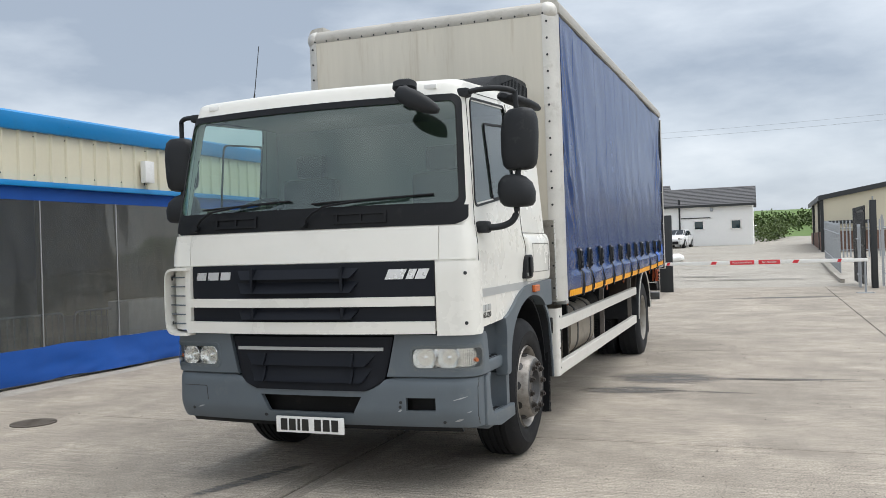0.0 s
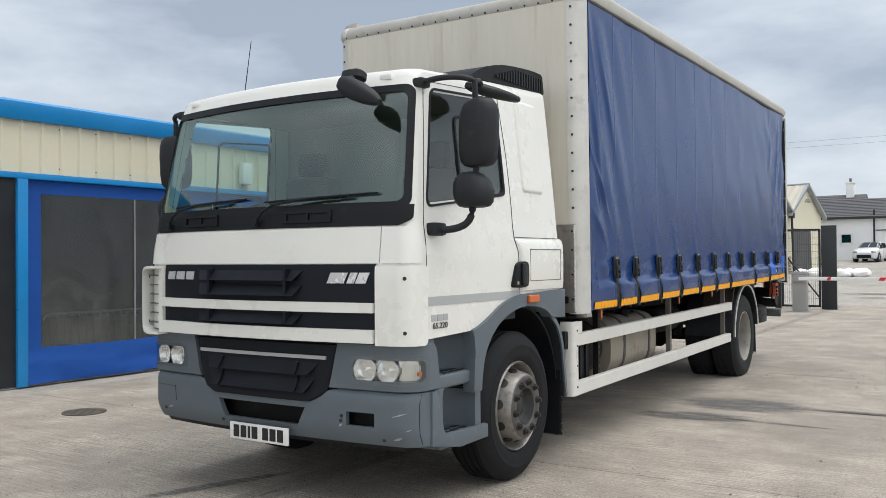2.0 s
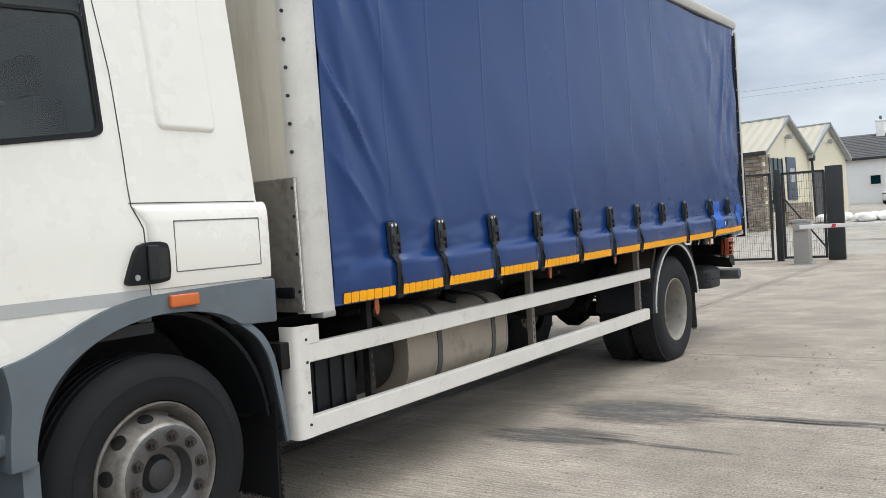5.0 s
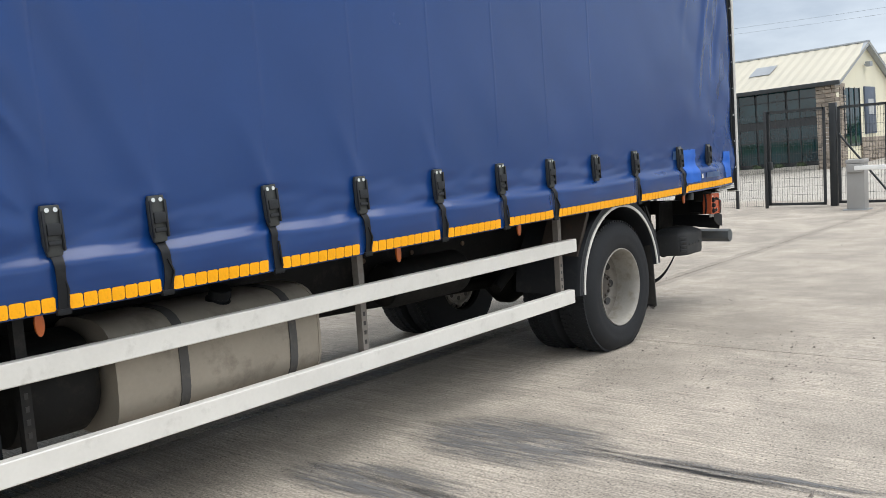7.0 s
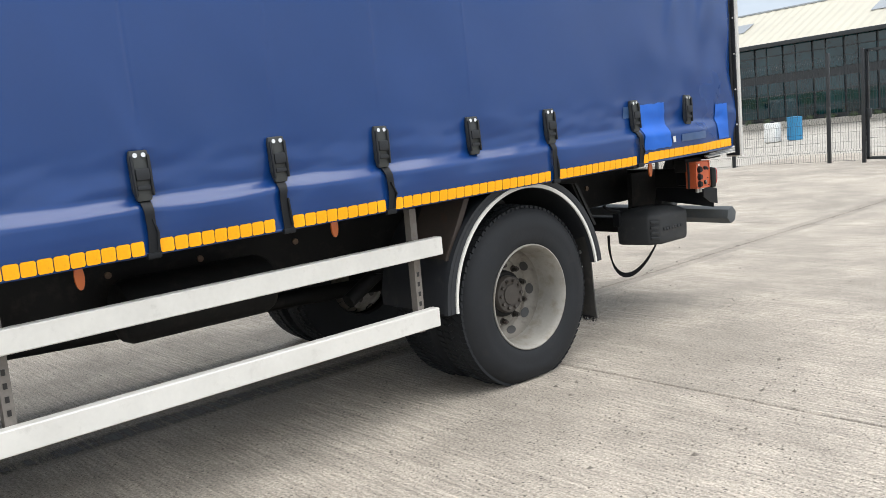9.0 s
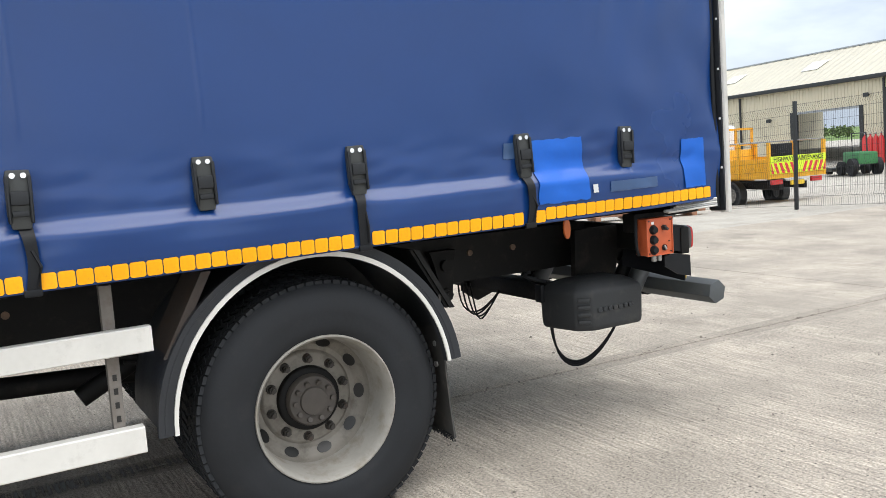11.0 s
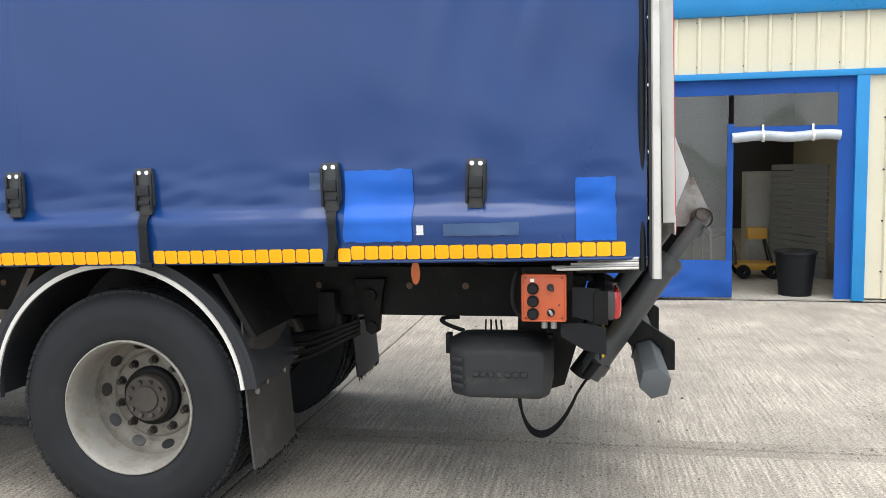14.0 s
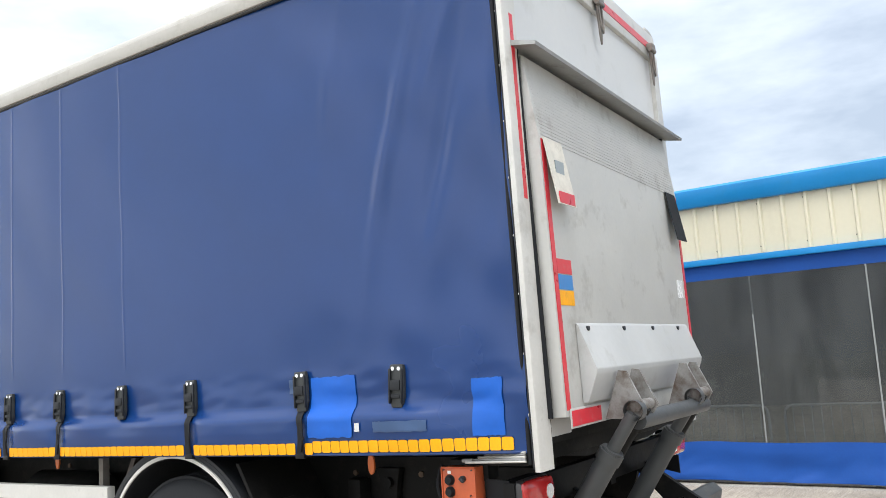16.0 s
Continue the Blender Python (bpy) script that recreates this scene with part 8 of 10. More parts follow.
pod(bm, [(-0.04, 0.055, 0.035, 0.0), (-0.02, 0.080, 0.055, 0.0), (0.02, 0.078, 0.055, 0.0), (0.036, 0.055, 0.035, 0.0)], pose(0.745, -0.305, 2.705, -15, 0, 6))
tube(bm, [(0.76, -0.34, 2.69), (0.79, -0.39, 2.66), (0.83, -0.42, 2.61)], 0.022, 8)
part("bracket", bm, MIRPL, fm)
# marker lamps on the roof front, aerial
for x in (-0.86, 0.86):
    bm = B()
    p = Vector(skin(x, 2.715, 0.0))
    box(bm, x - 0.045, x + 0.045, p.y - 0.012, p.y + 0.02, 2.70, 2.735, 0.008)
    part("roof_lamp", bm, PLATEW, truck, "small clear roof marker lamp")
bm = B()
cyl(bm, (-0.768, 0.245, 2.79), (-0.762, 0.258, 2.88), 0.010, 0.006, 8)
cyl(bm, (-0.762, 0.258, 2.88), (-0.738, 0.30, 3.26), 0.004, 0.003, 6)
part("aerial", bm, BLACKINK, truck, "thin black radio aerial")


# ---- wheels ----
HUBGREY = mat("hub_grey", (0.036, 0.036, 0.038), 0.5, metal=0.2, var=0.15, scale=8, fine=60, bump=0.06, dirt=(0.05, 0.045, 0.04), dirt_amount=0.3)
HUBGRIME = mat("grimy_hub", (0.06, 0.052, 0.045), 0.65, var=0.25, scale=9, fine=60, bump=0.12, dirt=(0.04, 0.033, 0.028), dirt_amount=0.4)
NUTSTEEL = mat("dusty_wheel_nut", (0.045, 0.041, 0.037), 0.5, metal=0.4, var=0.25, scale=9, fine=60, bump=0.1, dirt=(0.10, 0.06, 0.04), dirt_amount=0.35)
FACEGREY = mat("worn_face_grey", (0.115, 0.115, 0.116), 0.36, metal=0.6, var=0.2, scale=9, fine=70, bump=0.08, dirt=(0.05, 0.045, 0.04), dirt_amount=0.35)
def wheel(name, x, y, z, R, sg, kind, label):
    """kind: front (dished out) or rear (dished in)."""
    TW = 0.30
    bm = B()
    prof = [(0.318, -0.06), (0.325, 0.0), (0.340, 0.008), (0.375, 0.020), (0.395, 0.018), (0.43, 0.024), (R - 0.10, 0.022), (R - 0.055, 0.008), (R - 0.022, -0.018), (R - 0.004, -0.045)]
    for k in range(4):
        x0 = -0.05 - k * (TW - 0.10) / 4
        prof += [(R, x0), (R, x0 - 0.033), (R - 0.012, x0 - 0.036), (R - 0.012, x0 - 0.046)]
    prof += [(R, -TW + 0.05), (R - 0.02, -TW + 0.02), (R - 0.06, -TW), (0.30, -TW), (0.288, -TW + 0.03)]
    lathe(bm, prof, 72)
    # the loaded tyre stands flat on the ground
    for v in bm.verts:
        v.co.z = max(v.co.z, 0.002 - z)
    mm = pose(x, y, z) @ Matrix.Diagonal((sg, 1, 1, 1))
    ty = part("tyre", bm, RUBBER if kind == "front" else DUSTRUBBER, truck, label, m=mm)
    if kind == "rear":
        bm = B()
        nb = 84
        for k in range(nb):
            a = 2 * math.pi * k / nb
            for xo, sk in ((-0.052, 12), (-0.104, -28), (-0.154, 28), (-0.204, -28), (-0.252, -12)):
                box(bm, xo - 0.024, xo + 0.024, -0.0175, 0.0175, R - 0.014, R + 0.002, 0.0, m=pose(0, 0, 0, math.degrees(a) + (xo * 40) % 2, 0, 0) @ pose(0, 0, 0, 0, 0, sk))
        for v in bm.verts:
            v.co.z = max(v.co.z, 0.002 - z)
        tagged(part("tread_pattern", bm, DUSTRUBBER, ty, smooth=False), kind="stuff")
    bm = B()
    if kind == "front":
        prof = [(0.304, -0.045), (0.320, -0.005), (0.312, 0.008), (0.298, -0.008), (0.290, -0.06), (0.276, -0.082), (0.262, -0.05), (0.244, 0.010), (0.234, 0.046), (0.225, 0.061), (0.217, 0.066)]
    else:
        prof = [(0.316, -0.045), (0.329, 0.002), (0.327, 0.010), (0.321, 0.011), (0.310, -0.004), (0.303, -0.05), (0.297, -0.12), (0.291, -0.190)]
    lathe(bm, prof, 56)
    rim = part("rim", bm, RIM if kind == "front" else RIMPALE, ty, "dirty silver steel wheel rim")
    rim.matrix_basis = Matrix.Identity(4)
    if kind == "front":
        bm = B()
        lathe(bm, [(0.219, 0.0655), (0.212, 0.069), (0.205, 0.070), (0.142, 0.070), (0.132, 0.064), (0.126, 0.02), (0.118, 0.0), (0.085, -0.012), (0.0, -0.012)], 48)
        part("wheel_face", bm, FACEGREY, ty, "worn grey hub face")
    if kind == "rear":
        bm = B()
        lathe(bm, [(0.292, -0.186), (0.288, -0.212), (0.276, -0.236), (0.246, -0.262), (0.222, -0.262), (0.212, -0.250), (0.203, -0.246), (0.14, -0.244), (0.10, -0.244)], 48)
        part("wheel_disc", bm, DISC, ty, "grimy wheel disc")
        bm = B()
        lathe(bm, [(0.150, -0.242), (0.146, -0.215), (0.138, -0.208), (0.118, -0.206), (0.10, -0.212)], 40)
        part("grease_ring", bm, CHASSIS, ty, "black greasy ring round the hub")
    nr, ns, hn = (0.174, 0.069, 0.024) if kind == "front" else (0.182, -0.246, 0.034)
    for k in range(10):
        a = 2 * math.pi * k / 10 + (0.15 if kind == "front" else 0.244)
        bm = B()
        cyl(bm, (ns, nr * math.cos(a), nr * math.sin(a)), (ns + hn, nr * math.cos(a), nr * math.sin(a)), 0.018 if kind == "rear" else 0.0215, n=6)
        cyl(bm, (ns - 0.002, nr * math.cos(a), nr * math.sin(a)), (ns + 0.006, nr * math.cos(a), nr * math.sin(a)), 0.024 if kind == "rear" else 0.030, 0.021 if kind == "rear" else 0.027, 14)
        cyl(bm, (ns + hn, nr * math.cos(a), nr * math.sin(a)), (ns + hn + 0.012, nr * math.cos(a), nr * math.sin(a)), 0.011, n=10)
        part("wheel_nut", bm, NUTSTEEL, ty)
    # hand holes are not cut: black discs paint the darkness inside them
    hr = 0.250 if kind == "front" else 0.262
    for k in range(10):
        a = 2 * math.pi * (k + 0.5) / 10 + (0.15 if kind == "front" else 0.244)
        bm = B()
        c = Vector((0, hr * math.cos(a), hr * math.sin(a)))
        if kind == "front":
            mh = Matrix.Translation((-0.018, c.y, c.z)) @ pose(0, 0, 0, math.degrees(a), 0, 0) @ pose(0, 0, 0, 0, 0, 70)
            lathe(bm, [(0.0, 0.007), (0.034, 0.007), (0.036, -0.01)], 18, m=mh)
        else:
            mh = Matrix.Translation((-0.248, c.y, c.z)) @ pose(0, 0, 0, math.degrees(a), 0, 0) @ pose(0, 0, 0, 0, 0, -41)
            lathe(bm, [(0.0, 0.006), (0.026, 0.006), (0.028, -0.01)], 18, m=mh @ Matrix.Diagonal((1, 1, 1.35, 1)))
        part("hand_hole", bm, BLACKINK, ty)
    bm = B()
    if kind == "front":
        lathe(bm, [(0.085, -0.012), (0.072, 0.004), (0.066, 0.02), (0.045, 0.03), (0.0, 0.032)], 28)
    else:
        lathe(bm, [(0.120, -0.225), (0.118, -0.178), (0.111, -0.168), (0.066, -0.166), (0.062, -0.156), (0.03, -0.153), (0.0, -0.152)], 32)
        for k in range(10):
            a = 2 * math.pi * k / 10
            cyl(bm, (-0.168, 0.090 * math.cos(a), 0.090 * math.sin(a)), (-0.150, 0.090 * math.cos(a), 0.084 * math.sin(a)), 0.012, n=6)
    part("hub", bm, HUBGREY if kind == "front" else HUBGRIME, ty, "greasy dark hub")
    return ty


for sg in (1, -1):
    wheel("front", sg * 1.145, 1.04, 0.53, 0.53, sg, "front", "worn front tyre")
    wheel("rear", sg * 1.180, 7.475, 0.522, 0.562, sg, "rear", "dusty rear tyre")
    wheel("rear_inner", sg * 0.84, 7.475, 0.522, 0.562, sg, "rear", "inner twin rear tyre")

# ---- chassis ----
for sg in (1, -1):
    bm = B()
    prism(bm, [(0.36, 0.86), (0.44, 0.86), (0.44, 1.12), (0.36, 1.12)], "y", 0.4, 9.55) if sg > 0 else prism(bm, [(-0.36, 0.86), (-0.44, 0.86), (-0.44, 1.12), (-0.36, 1.12)], "y", 0.4, 9.55)
    fr = part("chassis_rail", bm, CHASSIS, truck, "black steel chassis rail")
    for y in (5.2, 5.7, 6.3, 8.2, 8.45, 8.7, 9.0):
        bm = B()
        cyl(bm, (sg * 0.44, y, 1.02), (sg * 0.452, y, 1.02), 0.018, n=10)
        part("bolt", bm, RUST, fr)
bm = B()
cyl(bm, (-0.9, 7.465, 0.525), (0.9, 7.465, 0.525), 0.085)
lathe(bm, [(0.0, -0.2), (0.15, -0.16), (0.22, -0.05), (0.22, 0.05), (0.15, 0.16), (0.0, 0.2)], 24, m=pose(0, 7.465, 0.55))
part("rear_axle", bm, CHASSIS, truck, "black rear axle")
bm = B()
cyl(bm, (-0.95, 1.06, 0.5), (0.95, 1.06, 0.5), 0.06)
part("front_axle", bm, CHASSIS, truck)
bm = B()
box(bm, -0.35, 0.35, 0.1, 1.9, 0.5, 1.1, 0.05)
part("engine", bm, CHASSIS, truck, "dark engine block")
bm = B()
tube(bm, [(0, 1.9, 0.75), (0, 4.6, 0.68), (0, 7.2, 0.56)], 0.055, 12)
part("prop_shaft", bm, CHASSIS, truck)
for sg in (1, -1):
    for k, (dz, ln) in enumerate(((0.0, 0.78), (-0.035, 0.72), (-0.07, 0.66))):
        bm = B()
        sheet(bm, lambda u, v, o: (sg * (0.52 + 0.08 * v), 7.465 + u * ln, 0.72 + dz + 0.06 * u * u + o), lin(-1, 1, 12), [0, 1], 0.014)
        part("spring_leaf", bm, CHASSIS, truck)
    bm = B()
    box(bm, sg * 0.45, sg * 0.56, 8.22, 8.32, 0.74, 1.0, 0.02)
    part("spring_hanger", bm, CHASSIS, truck)
    for k in range(4):
        bm = B()
        tube(bm, bez((sg * (0.60 + 0.02 * k), 8.02, 0.77 - 0.045 * k), (sg * 0.62, 8.2, 0.75 - 0.04 * k), (sg * 0.64, 8.3, 0.80 - 0.025 * k), (sg * 0.58, 8.46, 0.855 - 0.022 * k), 8), 0.011, 6)
        part("pipe", bm, CHASSIS, truck)
    bm = B()
    cyl(bm, (sg * 0.56, 6.55, 0.62), (sg * 0.50, 7.3, 1.0), 0.045)
    part("damper", bm, CHASSIS, truck)
bm = B()
lathe(bm, [(0.0, -0.42), (0.14, -0.40), (0.16, -0.36), (0.16, 0.36), (0.14, 0.40), (0.0, 0.42)], 24, m=pose(0.66, 5.55, 0.86, 0, 0, 90))
part("air_tank", bm, CHASSIS, truck, "black cylindrical air tank")
STRAPGREY = mat("dusty_strap", (0.06, 0.058, 0.056), 0.65, var=0.2, scale=8, fine=60, bump=0.1, dirt=(0.14, 0.125, 0.105), dirt_amount=0.35)
# fuel tank with straps
bm = B()
prof = []
for k in range(28):
    a = 2 * math.pi * k / 28
    c, s_ = math.cos(a), math.sin(a)
    prof.append((0.775 + 0.305 * math.copysign(abs(c) ** 0.62, c), 0.765 + 0.275 * math.copysign(abs(s_) ** 0.62, s_)))
prism(bm, prof, "y", 2.98, 4.205)
for y in (2.985, 4.20):
    prism(bm, [(0.775 + (px - 0.775) * 1.012, 0.765 + (pz - 0.765) * 1.014) for px, pz in prof], "y", y - 0.008, y + 0.008)
tank = part("fuel_tank", bm, TANKMAT, truck, "dusty grey metal fuel tank")
for y in (3.33, 4.01):
    bm = B()
    prism(bm, [(0.775 + (px - 0.775) * 1.02, 0.765 + (pz - 0.765) * 1.022) for px, pz in prof], "y", y - 0.025, y + 0.025)
    part("tank_strap", bm, STRAPGREY, tank, "dusty dark tank strap")
bm = B()
lathe(bm, [(0.0, 0.075), (0.05, 0.075), (0.058, 0.068), (0.060, 0.03), (0.052, 0.026), (0.052, 0.012), (0.07, 0.008), (0.072, -0.03)], 24, m=pose(0.93, 3.66, 1.022, 0, -68, 0))
part("filler_cap", bm, BLACKPL, tank, "black fuel filler cap")
bm = B()
for w0, w1 in ((3.10, 3.145), (3.155, 3.205), (3.215, 3.25)):
    box(bm, 1.079, 1.0825, w0, w1, 0.86, 0.895, 0.001, 1)
part("embossed_mark", bm, TANKMAT, tank, "embossed maker mark")
bm = B()
lathe(bm, [(0.0, 0), (0.24, 0.0), (0.25, 0.02), (0.25, 0.34), (0.22, 0.38), (0, 0.38)], 28, m=pose(0.78, 2.56, 0.77, 0, 0, 90))
part("air_reservoir", bm, CHASSIS, truck, "black tank in front of the fuel tank")
bm = B()
box(bm, 0.55, 1.10, 2.02, 2.45, 0.50, 0.92, 0.02)
bb = part("battery_box", bm, BLACKPL, truck, "black battery box")
for y in (2.1, 2.22, 2.34):
    bm = B()
    box(bm, 1.10, 1.115, y, y + 0.03, 0.52, 0.90, 0.004, 1)
    part("rib", bm, BLACKPL, bb)
bm = B()
box(bm, -1.05, -0.5, 2.4, 4.2, 0.5, 1.05, 0.08)
part("exhaust_box", bm, CHASSIS, truck)


# ---- side guards ----
DUSTSTEEL = mat("dusty_bracket_steel", (0.15, 0.135, 0.12), 0.7, var=0.25, scale=7, fine=60, bump=0.12, dirt=(0.10, 0.065, 0.045), dirt_amount=0.35)
FLAP = mat("dusty_flap_plastic", (0.042, 0.040, 0.037), 0.75, var=0.25, scale=4, fine=50, bump=0.12, dirt=(0.12, 0.105, 0.09), dirt_amount=0.3)
STRUT = mat("strut_steel", (0.055, 0.043, 0.036), 0.75, var=0.3, scale=8, fine=60, bump=0.15, dirt=(0.09, 0.05, 0.03), dirt_amount=0.35)
GUARD = pose(0, 2, 0, 0.40, 0, 0) @ pose(0, -2, 0)
for sg in (1, -1):
    bm = B()
    prism(bm, [(sg * 1.150, 0.875), (sg * 1.200, 0.875), (sg * 1.205, 0.88), (sg * 1.205, 0.970), (sg * 1.200, 0.975), (sg * 1.150, 0.975)], "y", 1.955, 6.775)
    part("guard_rail", bm, RAILWHITE, truck, "pale side-guard rail with scratches", m=GUARD)
    bm = B()
    prism(bm, [(sg * 1.150, 0.480), (sg * 1.200, 0.480), (sg * 1.205, 0.485), (sg * 1.205, 0.580), (sg * 1.200, 0.585), (sg * 1.150, 0.585)], "y", 1.955, 6.710)
    part("guard_rail", bm, RAILWHITE, truck, "pale side-guard rail with scratches", m=GUARD)
    bm = B()
    prism(bm, [(sg * 1.21, 1.965), (sg * 1.21, 1.895), (sg * 1.203, 1.874), (sg * 1.185, 1.862), (sg * 1.10, 1.862), (sg * 1.10, 1.868), (sg * 1.183, 1.869), (sg * 1.197, 1.879), (sg * 1.203, 1.897), (sg * 1.203, 1.965)], "z", 0.482, 1.075)
    box(bm, sg * 1.203, sg * 1.209, 1.96, 2.05, 0.975, 1.072, 0.002, 1)
    gp_ = part("guard_end", bm, RAILWHITE, truck, "rounded pale guard end post")
    for z in (0.55, 0.72, 0.88, 1.0):
        bm = B()
        cyl(bm, (sg * 1.21, 1.945, z), (sg * 1.215, 1.945, z), 0.008, n=8)
        part("rivet", bm, DARKSTEEL, gp_)
    bm = B()
    box(bm, sg * 0.9, sg * 1.17, 1.80, 1.865, 0.86, 1.0, 0.01)
    part("guard_bracket", bm, CHASSIS, truck)
    for y in (2.52, 4.47, 6.60):
        bm = B()
        box(bm, sg * 1.10, sg * 1.148, y, y + 0.045, 0.49, 1.18)
        gpost = part("guard_post", bm, CHASSIS if y < 3 else DUSTSTEEL, truck, "dark slotted guard post", smooth=False)
        # slots are not cut: thin black plates paint the darkness in them
        for k in range(4):
            bm = B()
            box(bm, sg * 1.148, sg * 1.150, y + 0.014, y + 0.03, 0.64 + k * 0.055, 0.665 + k * 0.055)
            part("slot", bm, BLACKINK, gpost, smooth=False)

# ---- rear mudguards and flaps ----
for sg in (1, -1):
    c, r = (7.450, 0.572), 0.662
    bm = B()
    angs = lin(radians(181), radians(6), 36)
    a1 = [(c[0] + r * math.cos(a), c[1] + r * math.sin(a)) for a in angs]
    a2 = [(c[0] + (r + 0.012) * math.cos(a), c[1] + (r + 0.012) * math.sin(a)) for a in angs[::-1]]
    prism(bm, a1 + a2, "x", sg * 0.60, sg * 1.225)
    mg = part("mudguard", bm, GUARDGREY, truck, "black curved rear mudguard")
    bm = B()
    a3 = [(c[0] + (r - 0.040) * math.cos(a), c[1] + (r - 0.034) * math.sin(a)) for a in angs]
    a4 = [(c[0] + (r - 0.024) * math.cos(a), c[1] + (r - 0.012) * math.sin(a)) for a in angs[::-1]]
    prism(bm, a3 + a4, "x", sg * 1.222, sg * 1.234)
    part("edge_trim", bm, RAILWHITE, mg, "white edge trim")
    bm = B()
    a5 = [(c[0] + (r - 0.042) * math.cos(a), c[1] + (r - 0.036) * math.sin(a)) for a in angs]
    a6 = [(c[0] + (r + 0.036) * math.cos(a), c[1] + (r + 0.03) * math.sin(a)) for a in angs[::-1]]
    prism(bm, a5 + a6, "x", sg * 1.190, sg * 1.223)
    part("valance", bm, GUARDGREY, mg)
    bm = B()
    sheet(bm, lambda u, v, o: (sg * (0.62 + 0.57 * u), 8.06 + 0.035 * (1 - v) ** 2 + 0.02 * math.sin(3 * u) + o, 0.25 + 0.70 * v + (0.018 * noise.noise((u * 14, 3, 1)) if v == 0 else 0)), lin(0, 1, 30), lin(0, 1, 10), 0.010)
    mf = part("mud_flap", bm, FLAP, truck, "dusty rubber mud flap with bristles")
    for u, z in ((1.10, 0.60), (1.10, 0.70), (0.98, 0.62), (0.86, 0.66), (0.74, 0.62)):
        bm = B()
        cyl(bm, (sg * u, 8.07, z), (sg * u, 8.10, z), 0.014, n=10)
        part("bolt", bm, STEEL, mf)
    bm = B()
    rngb = random.Random(5)
    for k in range(150):
        u = k / 149
        L = 0.006 + 0.008 * rngb.random()
        cyl(bm, (sg * (0.63 + 0.55 * u), 8.10, 0.262), (sg * (0.63 + 0.55 * u + 0.01 * rngb.gauss(0, 1)), 8.10 + L, 0.25 - 2.5 * L), 0.002, 0.001, 4, False)
    tagged(part("bristles", bm, RUBBER, mf, "black spray bristles", smooth=False), kind="stuff")
    bm = B()
    prism(bm, [(7.93, 1.17), (7.96, 1.17), (8.13, 0.88), (8.10, 0.88)], "x", sg * 0.64, sg * 1.185)
    fs = part("flap_plate", bm, CHASSIS, truck, "black plate above the mud flap")
    bm = B()
    prism(bm, [(7.945, 1.17), (7.97, 1.17), (8.14, 0.88), (8.115, 0.88)], "x", sg * 1.185, sg * 1.20)
    part("plate_edge", bm, CHASSIS, fs)
    bm = B()
    prism(bm, [(6.985, 1.19), (7.025, 1.19), (6.845, 0.86), (6.805, 0.86)], "x", sg * 1.165, sg * 1.180)
    prism(bm, [(7.015, 1.19), (7.025, 1.19), (6.845, 0.86), (6.835, 0.86)], "x", sg * 0.80, sg * 1.165)
    part("guard_strut", bm, STRUT, truck, "dull brown mudguard strut")
    # spring hanger and shackle behind the wheel
    bm = B()
    prism(bm, [(8.40, 1.06), (8.58, 1.06), (8.56, 0.98), (8.54, 0.78), (8.50, 0.76), (8.47, 0.78), (8.44, 0.98)], "x", sg * 0.45, sg * 0.50, 0.006)
    cyl(bm, (sg * 0.45, 8.50, 0.975), (sg * 0.53, 8.50, 0.975), 0.034, n=14)
    cyl(bm, (sg * 0.45, 8.505, 0.81), (sg * 0.525, 8.505, 0.81), 0.026, n=12)
    part("spring_hanger", bm, CHASSIS, truck, "dark spring hanger")


# ---- box body ----
FY, RY = 2.0, 9.95
HW = 1.25
SQUARE = RAKE @ pose(1.25, RY, 0, 0, 0, 2.5) @ pose(-1.25, -RY, 0)
bm = B()
box(bm, -1.135, 1.135, FY + 0.001, FY + 0.035, 1.855, 3.70)
part("front_wall", bm, BODYWHITE, truck, "stained cream front wall of the box", m=RAKE, smooth=False)
bm = B()
box(bm, -1.135, 1.188, FY - 0.012, FY - 0.0055, 1.14, 1.855)
cq = part("chequer_panel", bm, TREAD, truck, "dull chequer-plate lower front wall", m=RAKE, smooth=False)
bm = B()
k = 0
for i in range(40):
    for j in range(18):
        xx, zz = 1.16 - i * 0.05, 1.18 + j * 0.05
        if xx < 0.55 or zz > 1.83:
            continue
        a = 45 if (i + j) % 2 else -45
        for q in (-2, -1, 0, 1, 2):
            box(bm, -0.017, 0.017, -0.002, 0.002, -0.0025 + q * 0.009, 0.0025 + q * 0.009, 0, m=pose(xx, FY - 0.013, zz, 0, a, 0))
tagged(part("chequer_pattern", bm, TREAD, cq, smooth=False), kind="stuff")
bm = B()
box(bm, 1.00, 1.13, FY - 0.03, FY - 0.010, 1.215, 1.275, 0.012)
part("socket_slot", bm, BLACKPL, cq)
for z in (1.25, 1.45, 1.65, 1.80):
    bm = B()
    cyl(bm, (1.165, FY - 0.012, z), (1.165, FY - 0.017, z), 0.009, n=10)
    part("rivet", bm, DARKSTEEL, cq)
bm = B()
sheet(bm, lambda u, v, o: (1.178 + 0.012 * u + 0.004 * noise.noise((v * 30, u, 1)), FY - 0.014 + o, v), [0, 1], lin(1.15, 1.85, 40), 0.004)
part("torn_sealant", bm, PLATEW, cq, "torn white sealant strip")
